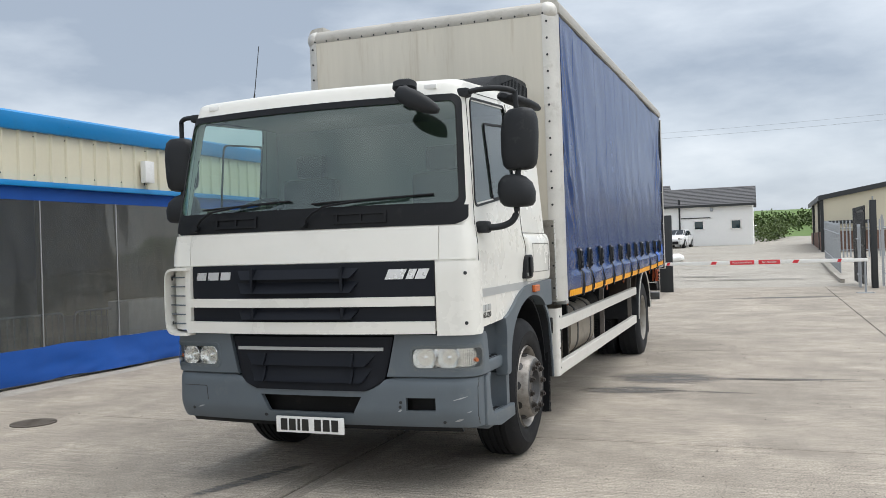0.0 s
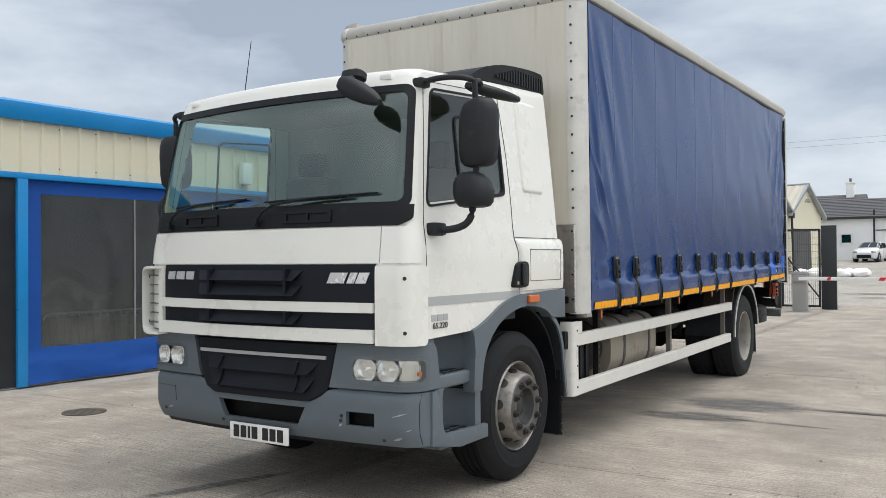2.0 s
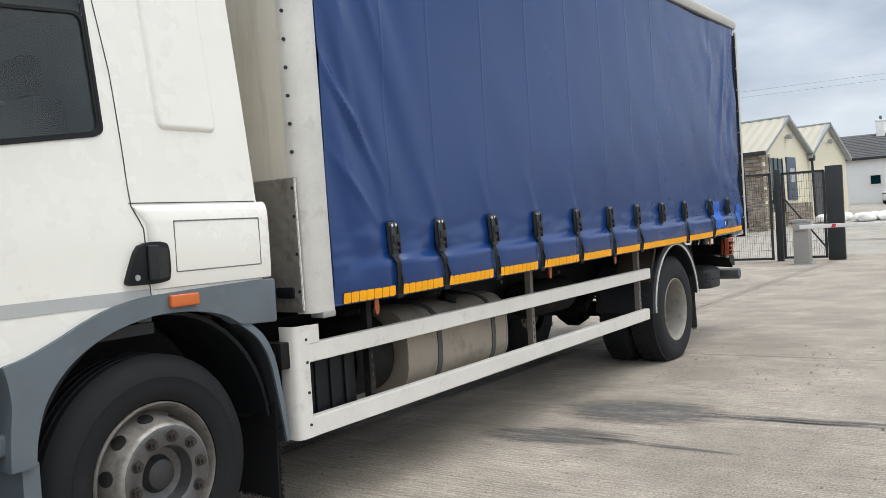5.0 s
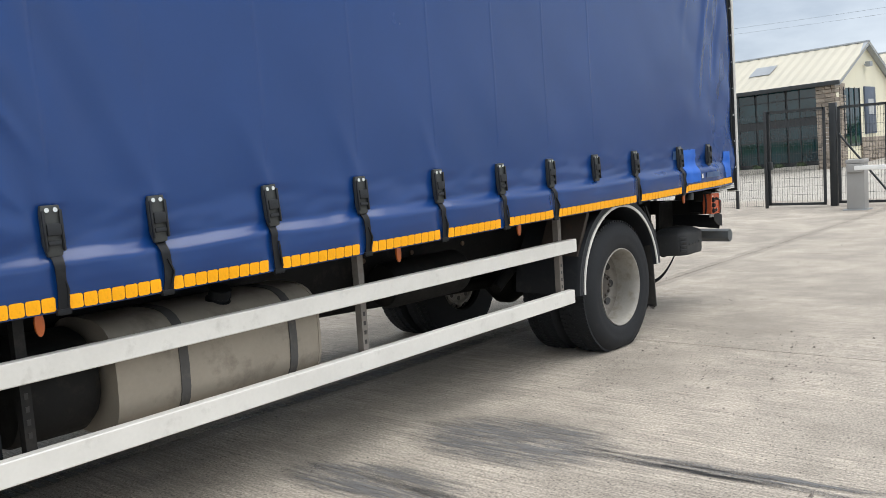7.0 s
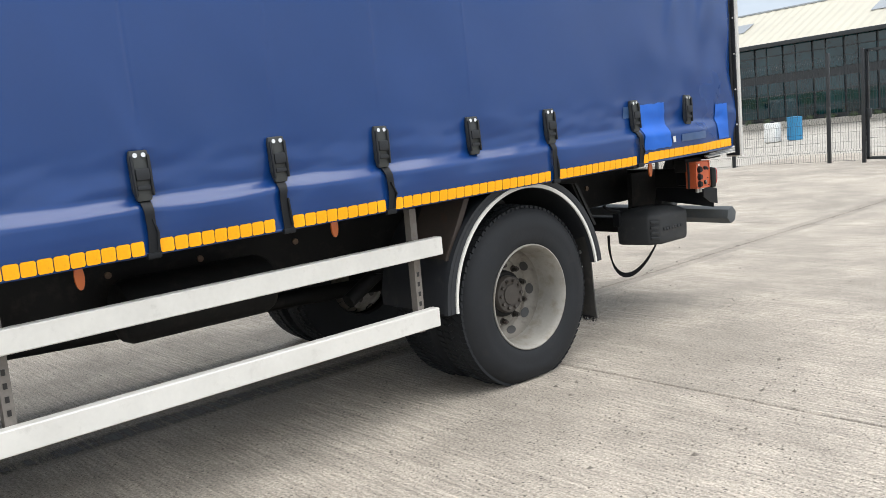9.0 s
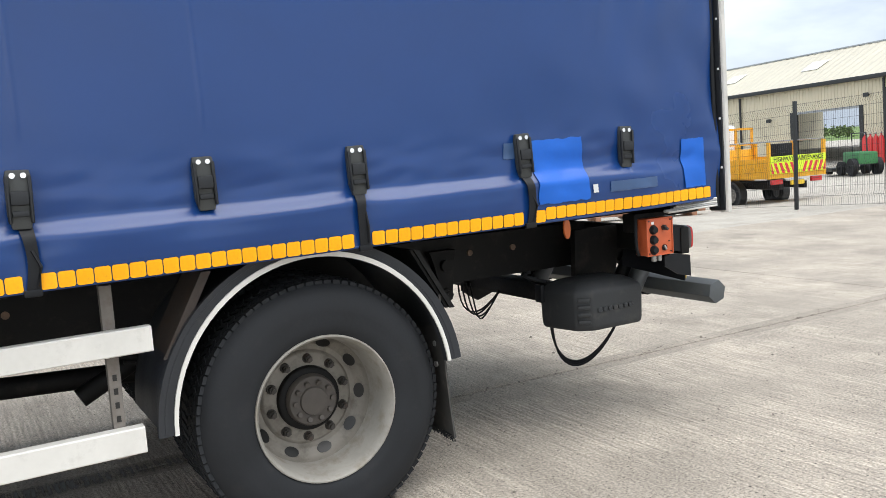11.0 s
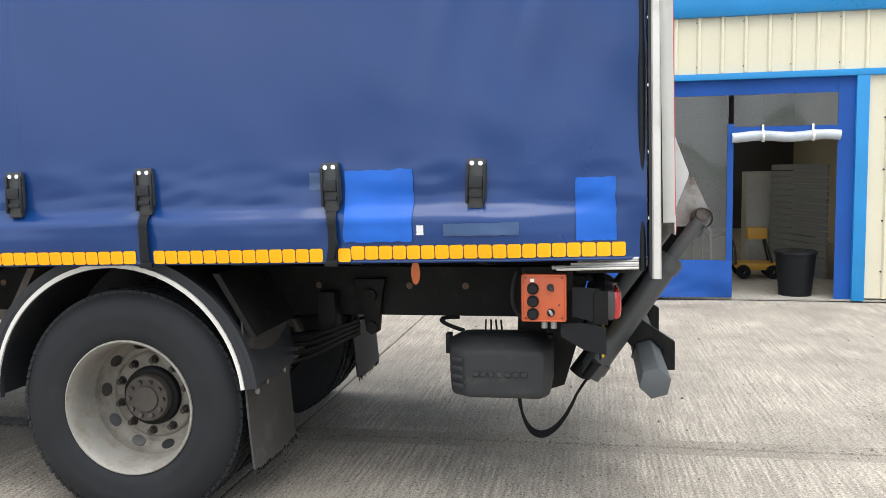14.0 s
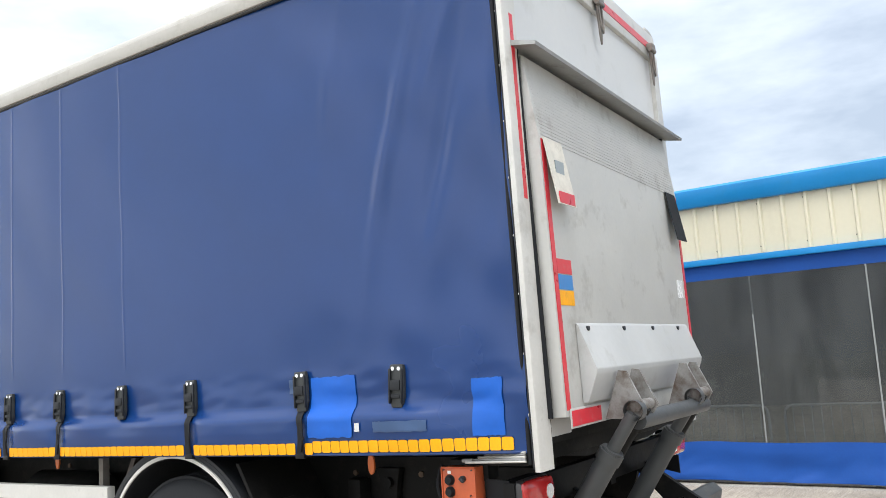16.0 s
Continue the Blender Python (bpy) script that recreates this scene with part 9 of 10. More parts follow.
for sg in (1, -1):
    # front corner post with rounded front edge
    bm = B()
    arc = [(HW - 0.12 + 0.12 * math.sin(a), FY + 0.115 - 0.12 * math.cos(a)) for a in lin(0, math.pi / 2, 8)]
    poly = arc + [(HW, FY + 0.155), (HW - 0.02, FY + 0.17), (1.130, FY + 0.17)]
    prism(bm, [(sg * px, py) for px, py in poly], "z", 1.13, 3.70)
    cp = part("corner_post", bm, ALU, truck, "dull aluminium corner post", m=RAKE)
    for q in range(17):
        z = 1.25 + q * 0.148
        bm = B()
        cyl(bm, (sg * 1.170, FY + 0.003, z), (sg * 1.1725, FY - 0.006, z), 0.010, n=10)
        part("rivet", bm, DARKSTEEL, cp)
    bm = B()
    box(bm, sg * 1.16, sg * 1.255, FY + 0.06, FY + 0.16, 1.10, 1.135, 0.008)
    part("post_foot", bm, STEEL, cp)
    # side rave and floor edge
    bm = B()
    box(bm, sg * 1.10, sg * 1.225, FY + 0.1, RY - 0.02, 1.16, 1.30, 0.01)
    part("side_rave", bm, CHASSIS, truck, "dark floor edge", m=RAKE)
    # roof rail
    bm = B()
    poly = [(1.10, 3.698), (1.235, 3.698), (1.262, 3.71), (1.272, 3.74), (1.268, 3.785), (1.258, 3.792), (1.256, 3.802), (1.250, 3.82), (1.23, 3.84), (1.18, 3.852), (1.10, 3.855)]
    prism(bm, [(sg * a, b) for a, b in poly], "y", FY + 0.10, RY if sg > 0 else RY - 0.12)
    rr_ = part("roof_rail", bm, ALUTOP, truck, "weathered roof rail over the curtain", m=RAKE)
    bm = B()
    tube(bm, [(sg * 1.245, FY + 0.17, 3.695), (sg * 1.245, RY - (0.05 if sg > 0 else 0.30), 3.695)], 0.012, 8)
    part("curtain_track", bm, BLACKINK, rr_)
    # rear post
    bm = B()
    prism(bm, [(sg * 1.15, RY - 0.036), (sg * 1.267, RY - 0.036), (sg * 1.275, RY - 0.030), (sg * 1.275, RY - 0.006), (sg * 1.267, RY), (sg * 1.15, RY)], "z", 1.07, 3.66)
    rp = part("rear_post", bm, ALU, truck, "scratched aluminium rear post", m=RAKE if sg > 0 else SQUARE)
    # dark strip over the post's front face: its shade put into the colour
    bm = B()
    box(bm, sg * 1.15, sg * 1.262, RY - 0.047, RY - 0.037, 1.08, 3.66)
    chn = part("post_channel", bm, GUARDGREY, rp, "dark strip standing in for shade on the post front", smooth=False)
    for q in range(9):
        bm = B()
        cyl(bm, (sg * 1.253, RY - 0.047, 1.32 + q * 0.27), (sg * 1.253, RY - 0.051, 1.32 + q * 0.27), 0.007, n=8)
        part("rivet", bm, PLATEW, chn)
    bm = B()
    tube(bm, [(sg * 1.232, RY - 0.073, 1.10), (sg * 1.232, RY - 0.073, 3.65)], 0.013, 10)
    part("curtain_pole", bm, BLACKPL, rp, "dark curtain tension pole")
# roof caps
bm = B()
arc = [(FY + 0.075 - 0.085 * math.cos(a), 3.715 + 0.085 * math.sin(a)) for a in lin(-0.45, math.pi / 2, 8)]
prism(bm, arc + [(FY + 0.30, 3.80), (FY + 0.30, 3.68), (FY + 0.03, 3.66)], "x", -1.165, 1.165)
cap = part("roof_cap", bm, ALUTOP, truck, "riveted weathered roof edge", m=RAKE)
for q in range(19):
    x = -1.14 + q * 0.1267
    bm = B()
    cyl(bm, (x, FY - 0.002, 3.69), (x, FY - 0.010, 3.69), 0.009, n=8)
    part("rivet", bm, DARKSTEEL, cap)
for sg in (1, -1):
    bm = B()
    g = bmesh.ops.create_icosphere(bm, subdivisions=3, radius=0.09)
    bmesh.ops.transform(bm, verts=g["verts"], matrix=pose(sg * 1.165, FY + 0.080, 3.718) @ Matrix.Diagonal((1.0, 1.05, 0.98, 1)))
    part("cap_corner", bm, ALU, cap, "rounded corner casting")
bm = B()
sheet(bm, lambda u, v, o: (u, v, 3.79 + 0.02 * (1 - (u / 1.15) ** 2) + o), lin(-1.15, 1.15, 8), [FY + 0.2, RY - 0.14], -0.02)
part("roof", bm, BODYWHITE, truck, "pale box roof", m=RAKE)
bm = B()
box(bm, -1.15, 1.15, FY + 0.05, RY - 0.05, 1.17, 1.22)
part("load_floor", bm, CHASSIS, truck, m=RAKE, smooth=False)
for k in range(14):
    bm = B()
    y = 2.2 + k * 0.58
    prism(bm, [(-1.10, 1.168), (1.10, 1.168), (1.10, 1.12), (0.45, 1.04), (-0.45, 1.04), (-1.10, 1.12)], "y", y, y + 0.05)
    part("cross_member", bm, CHASSIS, truck, m=RAKE, smooth=False)

# curtains
BUCKLES = [2.69, 3.17, 3.81, 4.445, 5.115, 5.77, 6.38, 7.03, 7.68, 8.55, 9.195]
NOSTRAP = (7, 10)
CY0, CY1 = FY + 0.165, RY - 0.056


def curtain_x(y, z):
    """Outward place of the tarpaulin: slack folds, pulls at the buckles, a bulge over the hem."""
    d = 0.0
    hem = (z - 1.17) / 0.32
    if hem < 1:
        lo = 1.330 + 0.012 * noise.noise((y * 2.3, 0.0, 6.0))
        k = min(1.0, max(0.0, (z - lo) / 0.075))
        fade = min(1.0, max(0.0, (y - CY0 - 0.10) / 0.45)) * min(1.0, max(0.0, (CY1 - y - 0.05) / 0.55))
        d += 0.048 * fade * (1 - k * k * (3 - 2 * k)) - 0.014 * max(0.0, 1 - (z - 1.15) / 0.12) * min(1.0, max(0.0, (CY1 - y) / 0.4))
    # soft waves, more near the ends
    d += 0.012 * noise.noise((y * 0.55, z * 0.5, 1.3))
    back = min(1.0, max(0.0, (y - 7.9) / 1.0))
    d += back * (0.022 * noise.noise((y * 1.7 + z * 0.7, z * 1.5, 8.0)) + 0.012 * noise.noise((y * 3.6 + z * 1.8, z * 2.2, 5.0)))
    d += 0.006 * noise.noise((y * 2.4 + z * 1.1, z * 1.2, 2.0))
    end = max(0.0, 1 - (y - CY0) / 1.1)
    u = (y - CY0) + 0.42 * (z - 1.2)
    d += 0.016 * end * min(1.0, (y - CY0) / 0.14) * math.sin(u * 17) * max(0, math.sin((z - 1.2) * 1.3)) ** 0.5 if z > 1.2 else 0
    for yc, zc, ang, ln, wd, amp in ((9.30, 2.95, 0.32, 0.55, 0.05, 0.020), (9.52, 2.60, 0.30, 0.50, 0.05, -0.018), (9.12, 2.35, 0.25, 0.45, 0.06, 0.012), (9.60, 3.25, 0.45, 0.30, 0.04, 0.016), (8.85, 3.1, 0.2, 0.5, 0.05, 0.010), (2.32, 2.55, -0.28, 0.55, 0.05, 0.018), (2.42, 2.15, -0.65, 0.26, 0.032, 0.020), (2.30, 2.30, -0.7, 0.22, 0.03, 0.018), (2.38, 1.80, -0.9, 0.16, 0.03, 0.018), (2.55, 2.95, -0.4, 0.35, 0.035, 0.012), (2.27, 3.1, -0.2, 0.45, 0.045, 0.014)):
        dz = (z - zc) / ln
        dy = (y - yc - ang * (z - zc)) / wd
        if abs(dz) < 2.2 and abs(dy) < 3:
            d += amp * math.exp(-dz * dz - dy * dy)
    end2 = max(0.0, 1 - (CY1 - y) / 0.9)
    u = (CY1 - y) + 0.5 * (z - 1.2)
    d += 0.014 * end2 * math.sin(u * 15) * (0.4 + 0.6 * noise.noise((z * 1.1, 2.0, 9.0)))
    # creases over the hem
    if z < 1.75:
        g = math.exp(-((z - 1.44) / 0.13) ** 2)
        d += g * (0.011 * noise.noise((y * 2.6 + z * 2.0, z * 8.0, 3.0)) + 0.006 * noise.noise((y * 7.0 - z * 5.0, z * 15.0, 7.0)))
    # vertical welds at the uprights
    for k, b in enumerate(BUCKLES):
        e = (y - b - 0.02 - 0.006 * noise.noise((z * 2.5, b, 0.0))) / 0.009
        if abs(e) < 3 and z > 1.70 and b < 7.5:
            d += 0.0024 * math.exp(-e * e)
        # dents where the strap draws the cloth in, below the buckle
        q = (y - b) / 0.07
        if k not in NOSTRAP and abs(q) < 3:
            d -= 0.022 * math.exp(-q * q) * math.exp(-((z - 1.28) / 0.10) ** 2)
        q = (y - b + 0.35 * (z - 1.6)) / 0.05
        if abs(q) < 3 and 1.58 < z < 2.0 and k < 5:
            d += 0.010 * math.exp(-q * q) * (2.0 - z) / 0.42
    # slack between the buckles near the hem
    d += 0.006 * math.sin((y - 2.69) * 9.8) * math.exp(-((z - 1.36) / 0.10) ** 2)
    if 8.6 < y < 9.2:
        d += 0.012 * noise.noise((y * 6, z * 6, 4.0)) * math.exp(-((z - 1.4) / 0.18) ** 2)
    d -= 0.012 * math.exp(-((CY1 - y) / 0.05) ** 2) * min(1.0, max(0.0, (z - 1.35) / 0.3))
    return HW - 0.003 + d


for sg in (1, -1):
    bm = B()
    if sg > 0:
        ys = sorted(set([round(v, 3) for v in lin(CY0, CY1, 300) + lin(CY0, CY0 + 0.6, 48) + [b + 0.02 + q * 0.0055 for b in BUCKLES for q in range(-4, 5)]]))
        zs_ = lin(1.15, 1.60, 36) + lin(1.60, 3.70, 64)[1:]
        sheet(bm, lambda u, v, o: (curtain_x(u, v) - o, u, v), ys, zs_, 0.006)
    else:
        sheet(bm, lambda u, v, o: (-HW + o + 0.004, u, v), lin(CY0, CY1 - 0.13, 30), lin(1.17, 3.70, 8), 0.006)
    cu = part("curtain", bm, CURTAIN, truck, "creased dark blue tarpaulin side curtain", m=RAKE)
    if sg < 0:
        continue
    near_curtain = cu
    cu.cycles.shadow_terminator_geometry_offset = 0.3
    cu.cycles.shadow_terminator_offset = 0.15
    # hem fold
    bm = B()
    tube(bm, [(curtain_x(y, 1.15) - 0.004, y, 1.155) for y in lin(CY0, CY1, 120)], 0.008, 6)
    part("hem", bm, CURTAIN, cu)

BUCKLEMAT = mat("buckle_plastic", (0.030, 0.033, 0.033), 0.5, var=0.15, scale=9, fine=120, bump=0.08, dirt=(0.08, 0.078, 0.07), dirt_amount=0.15)
# buckles and straps, one built and the others sharing its meshes
def buckle_meshes():
    bm = B()
    W, H = 0.088, 0.21
    poly = [(-W / 2 + 0.006, 0), (W / 2 - 0.006, 0), (W / 2, -0.03), (W / 2, -H + 0.05), (W / 2 - 0.014, -H), (-W / 2 + 0.014, -H), (-W / 2, -H + 0.05), (-W / 2, -0.03)]
    prism(bm, poly, "x", 0.0, 0.022, 0.006)
    body = link_mesh("buckle", bm, BUCKLEMAT, True)
    bm = B()
    box(bm, 0.022, 0.040, -0.030, 0.030, -0.125, -0.075, 0.008)
    box(bm, 0.022, 0.034, -0.028, 0.028, -0.165, -0.145, 0.005)
    for s in (-1, 1):
        box(bm, 0.020, 0.036, s * 0.036 - 0.006, s * 0.036 + 0.006, -0.19, -0.02, 0.004, 1)
    lever = link_mesh("lever", bm, MIRPL, True)
    bm = B()
    for s in (-1, 1):
        cyl(bm, (0.022, s * 0.018, -0.02), (0.027, s * 0.018, -0.02), 0.010, n=12)
    stud = link_mesh("stud", bm, CHROME, True)
    return body, lever, stud


def strap_mesh(y, k):
    """Webbing from the buckle down over the cloth to the hook under the hem."""
    bm = B()
    sway = 0.014 * math.sin(k * 2.3)

    def at(u, v, o):
        z = 1.40 - 0.255 * v
        yy = y + 0.026 * u * (1 - 0.25 * math.sin(v * 3.1)) + sway * math.sin(v * 3.1)
        return (max(curtain_x(yy, z), curtain_x(y, z)) + 0.008 + 0.010 * math.sin(v * 3.1) + o, yy, z)
    sheet(bm, at, [-1, 0, 1], lin(0, 1, 12), 0.004)
    e = at(0, 1, 0)
    box(bm, e[0] - 0.012, e[0] + 0.010, y - 0.030, y + 0.030, 1.135, 1.160, 0.004)
    tube(bm, [(e[0] + 0.006, y + 0.012, 1.30), (e[0] + 0.016, y + 0.022 + sway, 1.24), (e[0] + 0.010, y + 0.016, 1.17)], 0.006, 5)
    return link_mesh("strap", bm, BLACKPL, True)


bk = buckle_meshes()
rngk = random.Random(11)
for k, y in enumerate(BUCKLES):
    base = RAKE @ pose(curtain_x(y, 1.46) + 0.004, y, 1.585, 0, -1.5, 0) @ pose(0, 0, 0, rngk.uniform(-3, 3), 0, 0)
    for i, src in enumerate(bk):
        ob = src if k == 0 else new(src.name, src.data)
        ob.parent = truck
        ob.matrix_basis = base
        if i == 0:
            top = ob
            tagged(ob, "black plastic curtain buckle" if k not in NOSTRAP else "black curtain buckle without its strap")
        else:
            ob.parent = top
            ob.matrix_basis = Matrix.Identity(4)
    if k not in NOSTRAP:
        ob = strap_mesh(y, k)
        ob.parent = top
        ob.matrix_basis = base.inverted() @ RAKE

# amber reflective squares along the hem
bm = B()
prism(bm, [(0.006, 0), (0.0515, 0), (0.0575, 0.006), (0.0575, 0.053), (0.0515, 0.059), (0.006, 0.059), (0.0, 0.053), (0.0, 0.006)], "x", 0.0, 0.0025)
tile0 = link_mesh("reflector", bm, YELLOW, False)
first = True
stops = [b for i, b in enumerate(BUCKLES) if i not in NOSTRAP]
y = CY0 + 0.07
while y < CY1 - 0.114:
    if min(abs(y + 0.03 - s) for s in stops) < 0.05:
        y += 0.0165
        continue
    ob = tile0 if first else new("reflector", tile0.data)
    first = False
    ob.parent = truck
    up = -0.002 if y > 8.6 else -0.012
    x00, x01, x10, x11 = curtain_x(y, 1.167), curtain_x(y + 0.0575, 1.167), curtain_x(y, 1.226), curtain_x(y + 0.0575, 1.226)
    turn = math.degrees(math.atan2(-(x01 - x00 + x11 - x10) / 2, 0.0575))
    lean = math.degrees(math.atan2((x10 - x00 + x11 - x01) / 2, 0.059))
    ob.matrix_basis = RAKE @ pose((x00 + x01) / 2 + 0.004, y, 1.167 + up, 0, 0, 0) @ pose(0, 0.029, 0, 0, 0, turn) @ pose(0, -0.029, 0, 0, lean, 0)
    y += 0.0615

# taped repairs
def patch(y0, y1, z0, z1, material, label, ragged=0.01, lift=0.002):
    bm = B()
    def fn(u, v, o):
        y = y0 + (y1 - y0) * u + (ragged * noise.noise((v * 5, u * 3, y0)) if u in (0, 1) else 0)
        z = z0 + (z1 - z0) * v + (ragged * noise.noise((u * 7, v * 3, z0)) if v in (0, 1) else 0)
        return (curtain_x(y, z) + lift + 0.006 * abs(noise.noise((y * 5 + z * 7, z * 5 - y * 3, 2))) + o, y, z)
    sheet(bm, fn, lin(0, 1, 20), lin(0, 1, 20), 0.001)
    part("repair_patch", bm, material, near_curtain, label)


patch(8.61, 8.915, 1.24, 1.55, PATCHB, "bright blue taped repair", 0.008, 0.005)
patch(9.605, 9.77, 1.232, 1.495, PATCHB, "bright blue taped repair", 0.004, 0.004)
patch(8.45, 8.52, 1.47, 1.545, PATCHG, "dull blue taped repair", 0.003, 0.003)
patch(9.05, 9.37, 1.262, 1.315, PATCHG, "dull blue taped repair", 0.003, 0.003)
patch(8.935, 8.965, 1.268, 1.31, SHUTTERW, "small pale sticker", 0.003, 0.006)
for y, z in ((2.65, 1.07), (4.85, 1.07), (6.13, 1.08), (8.89, 1.063)):
    bm = B()
    cyl(bm, (1.125, y, z + 0.02), (1.137, y, z + 0.02), 0.045, n=20)
    bmesh.ops.scale(bm, vec=(1, 0.45, 1.2), space=Matrix.Translation((0, -y, -z)), verts=bm.verts[:])
    part("side_reflector", bm, AMBER, truck, "orange side reflector", m=RAKE)

# ---- rear frame, doors and tail lift ----

bm = B()
box(bm, -1.25, 1.25, RY - 0.09, RY + 0.0, 3.62, 3.815, 0.012)
part("rear_header", bm, ALU, truck, "dull rear header", m=SQUARE)
bm = B()
box(bm, -1.16, 1.16, RY - 0.06, RY - 0.03, 2.6, 3.64)
part("upper_door", bm, SHUTTERW, truck, "pale grey upper rear door", m=SQUARE, smooth=False)
bm = B()
box(bm, -1.16, 1.16, RY - 0.06, RY - 0.032, 1.2, 2.6)
part("lower_door", bm, SHUTTERW, truck, m=SQUARE, smooth=False)
LATCH = mat("weathered_latch_steel", (0.22, 0.20, 0.18), 0.5, metal=0.5, var=0.25, scale=9, fine=60, bump=0.12, dirt=(0.10, 0.055, 0.03), dirt_amount=0.5)
for x in (1.02, -0.04, -1.07):
    bm = B()
    box(bm, x - 0.045, x + 0.045, RY - 0.01, RY + 0.045, 3.665, 3.705, 0.010)
    cyl(bm, (x - 0.05, RY + 0.03, 3.66), (x + 0.05, RY + 0.03, 3.66), 0.016, n=12)
    la = part("door_latch", bm, LATCH, truck, "weathered steel over-centre latch", m=SQUARE)
    bm = B()
    prism(bm, [(x - 0.030, 3.655), (x + 0.030, 3.655), (x + 0.026, 3.58), (x + 0.012, 3.44), (x, 3.40), (x - 0.012, 3.44), (x - 0.026, 3.58)], "y", RY + 0.012, RY + 0.026, 0.004)
    tube(bm, [(x - 0.022, RY + 0.03, 3.64), (x - 0.018, RY + 0.034, 3.52), (x, RY + 0.036, 3.47), (x + 0.018, RY + 0.034, 3.52), (x + 0.022, RY + 0.03, 3.64)], 0.006, 6)
    part("latch_hook", bm, LATCH, la)
for x0, x1, z0, z1 in ((1.17, 1.215, 2.3, 3.2), (1.17, 1.215, 3.3, 3.62)):
    bm = B()
    box(bm, x0, x1, RY, RY + 0.003, z0, z1)
    part("red_tape", bm, REDTAPE, truck, "red reflective strip", m=SQUARE, smooth=False)
bm = B()
box(bm, -1.1, 1.1, RY, RY + 0.003, 3.68, 3.73)
part("red_tape", bm, REDTAPE, truck, "red reflective strip", m=SQUARE, smooth=False)

TOEGREY = mat("toe_box_paint", (0.47, 0.475, 0.47), 0.45, var=0.08, scale=3, fine=30, bump=0.03, dirt=(0.30, 0.28, 0.25), dirt_amount=0.25)
LIFT = SQUARE @ pose(0, RY - 0.03, 1.29, 0.5, 0, 0)
# platform standing upright: local y outward, z up
bm = B()
prism(bm, [(0.03, 0.0), (0.105, 0.0), (0.105, 1.30), (0.060, 1.72), (0.04, 1.72), (0.03, 1.30)], "x", -1.13, 1.13, 0.006)
plat = part("lift_platform", bm, GREYPAINT, truck, "scuffed grey tail-lift platform folded upright", m=LIFT)
bm = B()
for k in range(22):
    z = 1.305 + k * 0.0185
    box(bm, -1.10, 1.10, 0.100 - (z - 1.30) * 0.117, 0.108 - (z - 1.30) * 0.117, z, z + 0.008)
tagged(part("anti_slip_ribs", bm, GREYPAINT, plat, "ribbed platform tip", smooth=False), kind="stuff")
for sg in (1, -1):
    bm = B()
    box(bm, sg * 1.075, sg * 1.115, 0.1055, 0.109, 0.03, 1.30)
    part("red_tape", bm, REDTAPE, plat, "red reflective strip", smooth=False)
    bm = B()
    tube(bm, [(sg * 1.155, 0.035, 0.0), (sg * 1.155, 0.035, 1.75)], 0.016, 8)
    part("seal_strip", bm, BLACKPL, plat)
bm = B()
box(bm, -1.09, 1.09, 0.105, 0.112, -0.055, 0.035, 0.003)
part("kick_plate", bm, GREYPAINT, plat)
for x0, x1 in ((0.72, 1.08), (-0.10, 0.34), (-1.08, -0.72)):
    bm = B()
    box(bm, x0, x1, 0.112, 0.115, -0.045, 0.025)
    part("red_tape", bm, REDTAPE, plat, "red reflective strip", smooth=False)
bm = B()
prism(bm, [(0.106, 0.05), (0.135, 0.05), (0.190, 0.18), (0.195, 0.205), (0.12, 0.415), (0.106, 0.43)], "x", -0.97, 0.92, 0.006)
part("toe_box", bm, TOEGREY, plat, "pale folded metal housing")
for x in (-0.72, -0.2, 0.3, 0.82):
    bm = B()
    cyl(bm, (x, 0.110, 0.40), (x, 0.136, 0.40), 0.012, n=8)
    part("screw", bm, DARKSTEEL, plat)
bm = B()
prism(bm, [(0.0, 1.755), (0.17, 1.72), (0.175, 1.735), (0.0, 1.785)], "x", -1.22, 1.22)
part("rain_ledge", bm, STEEL, plat, "dark steel ledge over the platform")
FLAGCLOTH = mat("faded_flag", (0.62, 0.59, 0.52), 0.7, var=0.12, scale=14, fine=60, bump=0.1, dirt=(0.40, 0.37, 0.31), dirt_amount=0.3)
for x in (1.0, -0.95):
    bm = B()
    sheet(bm, lambda u, v, o: (x + 0.11 * u, 0.112 + 0.05 * (1 - v) + o, 0.98 + 0.33 * v), [-1, 0, 1], lin(0, 1, 5), 0.004)
    flg = part("warning_flag", bm, FLAGCLOTH if x > 0 else RUBBER, plat, "hanging warning flag")
    if x > 0:
        bm = B()
        box(bm, x - 0.09, x + 0.09, 0.162, 0.166, 0.985, 1.04)
        part("red_band", bm, REDTAPE, flg, smooth=False)
        bm = B()
        box(bm, x - 0.05, x + 0.05, 0.138, 0.142, 1.10, 1.20)
        part("printed_sign", bm, mat("grey_print", (0.30, 0.34, 0.36), 0.5), flg, smooth=False)
for k, col in enumerate((REDTAPE, mat("blue_print", (0.04, 0.22, 0.55), 0.4), YELLOW)):
    bm = B()
    box(bm, 0.90, 1.07, 0.1055, 0.108, 0.66 - k * 0.075, 0.73 - k * 0.075)
    part("instruction_label", bm, col, plat, "coloured instruction label", smooth=False)
bm = B()
box(bm, -1.02, -0.90, 0.1055, 0.108, 0.60, 0.72)
part("white_label", bm, PLATEW, plat, smooth=False)
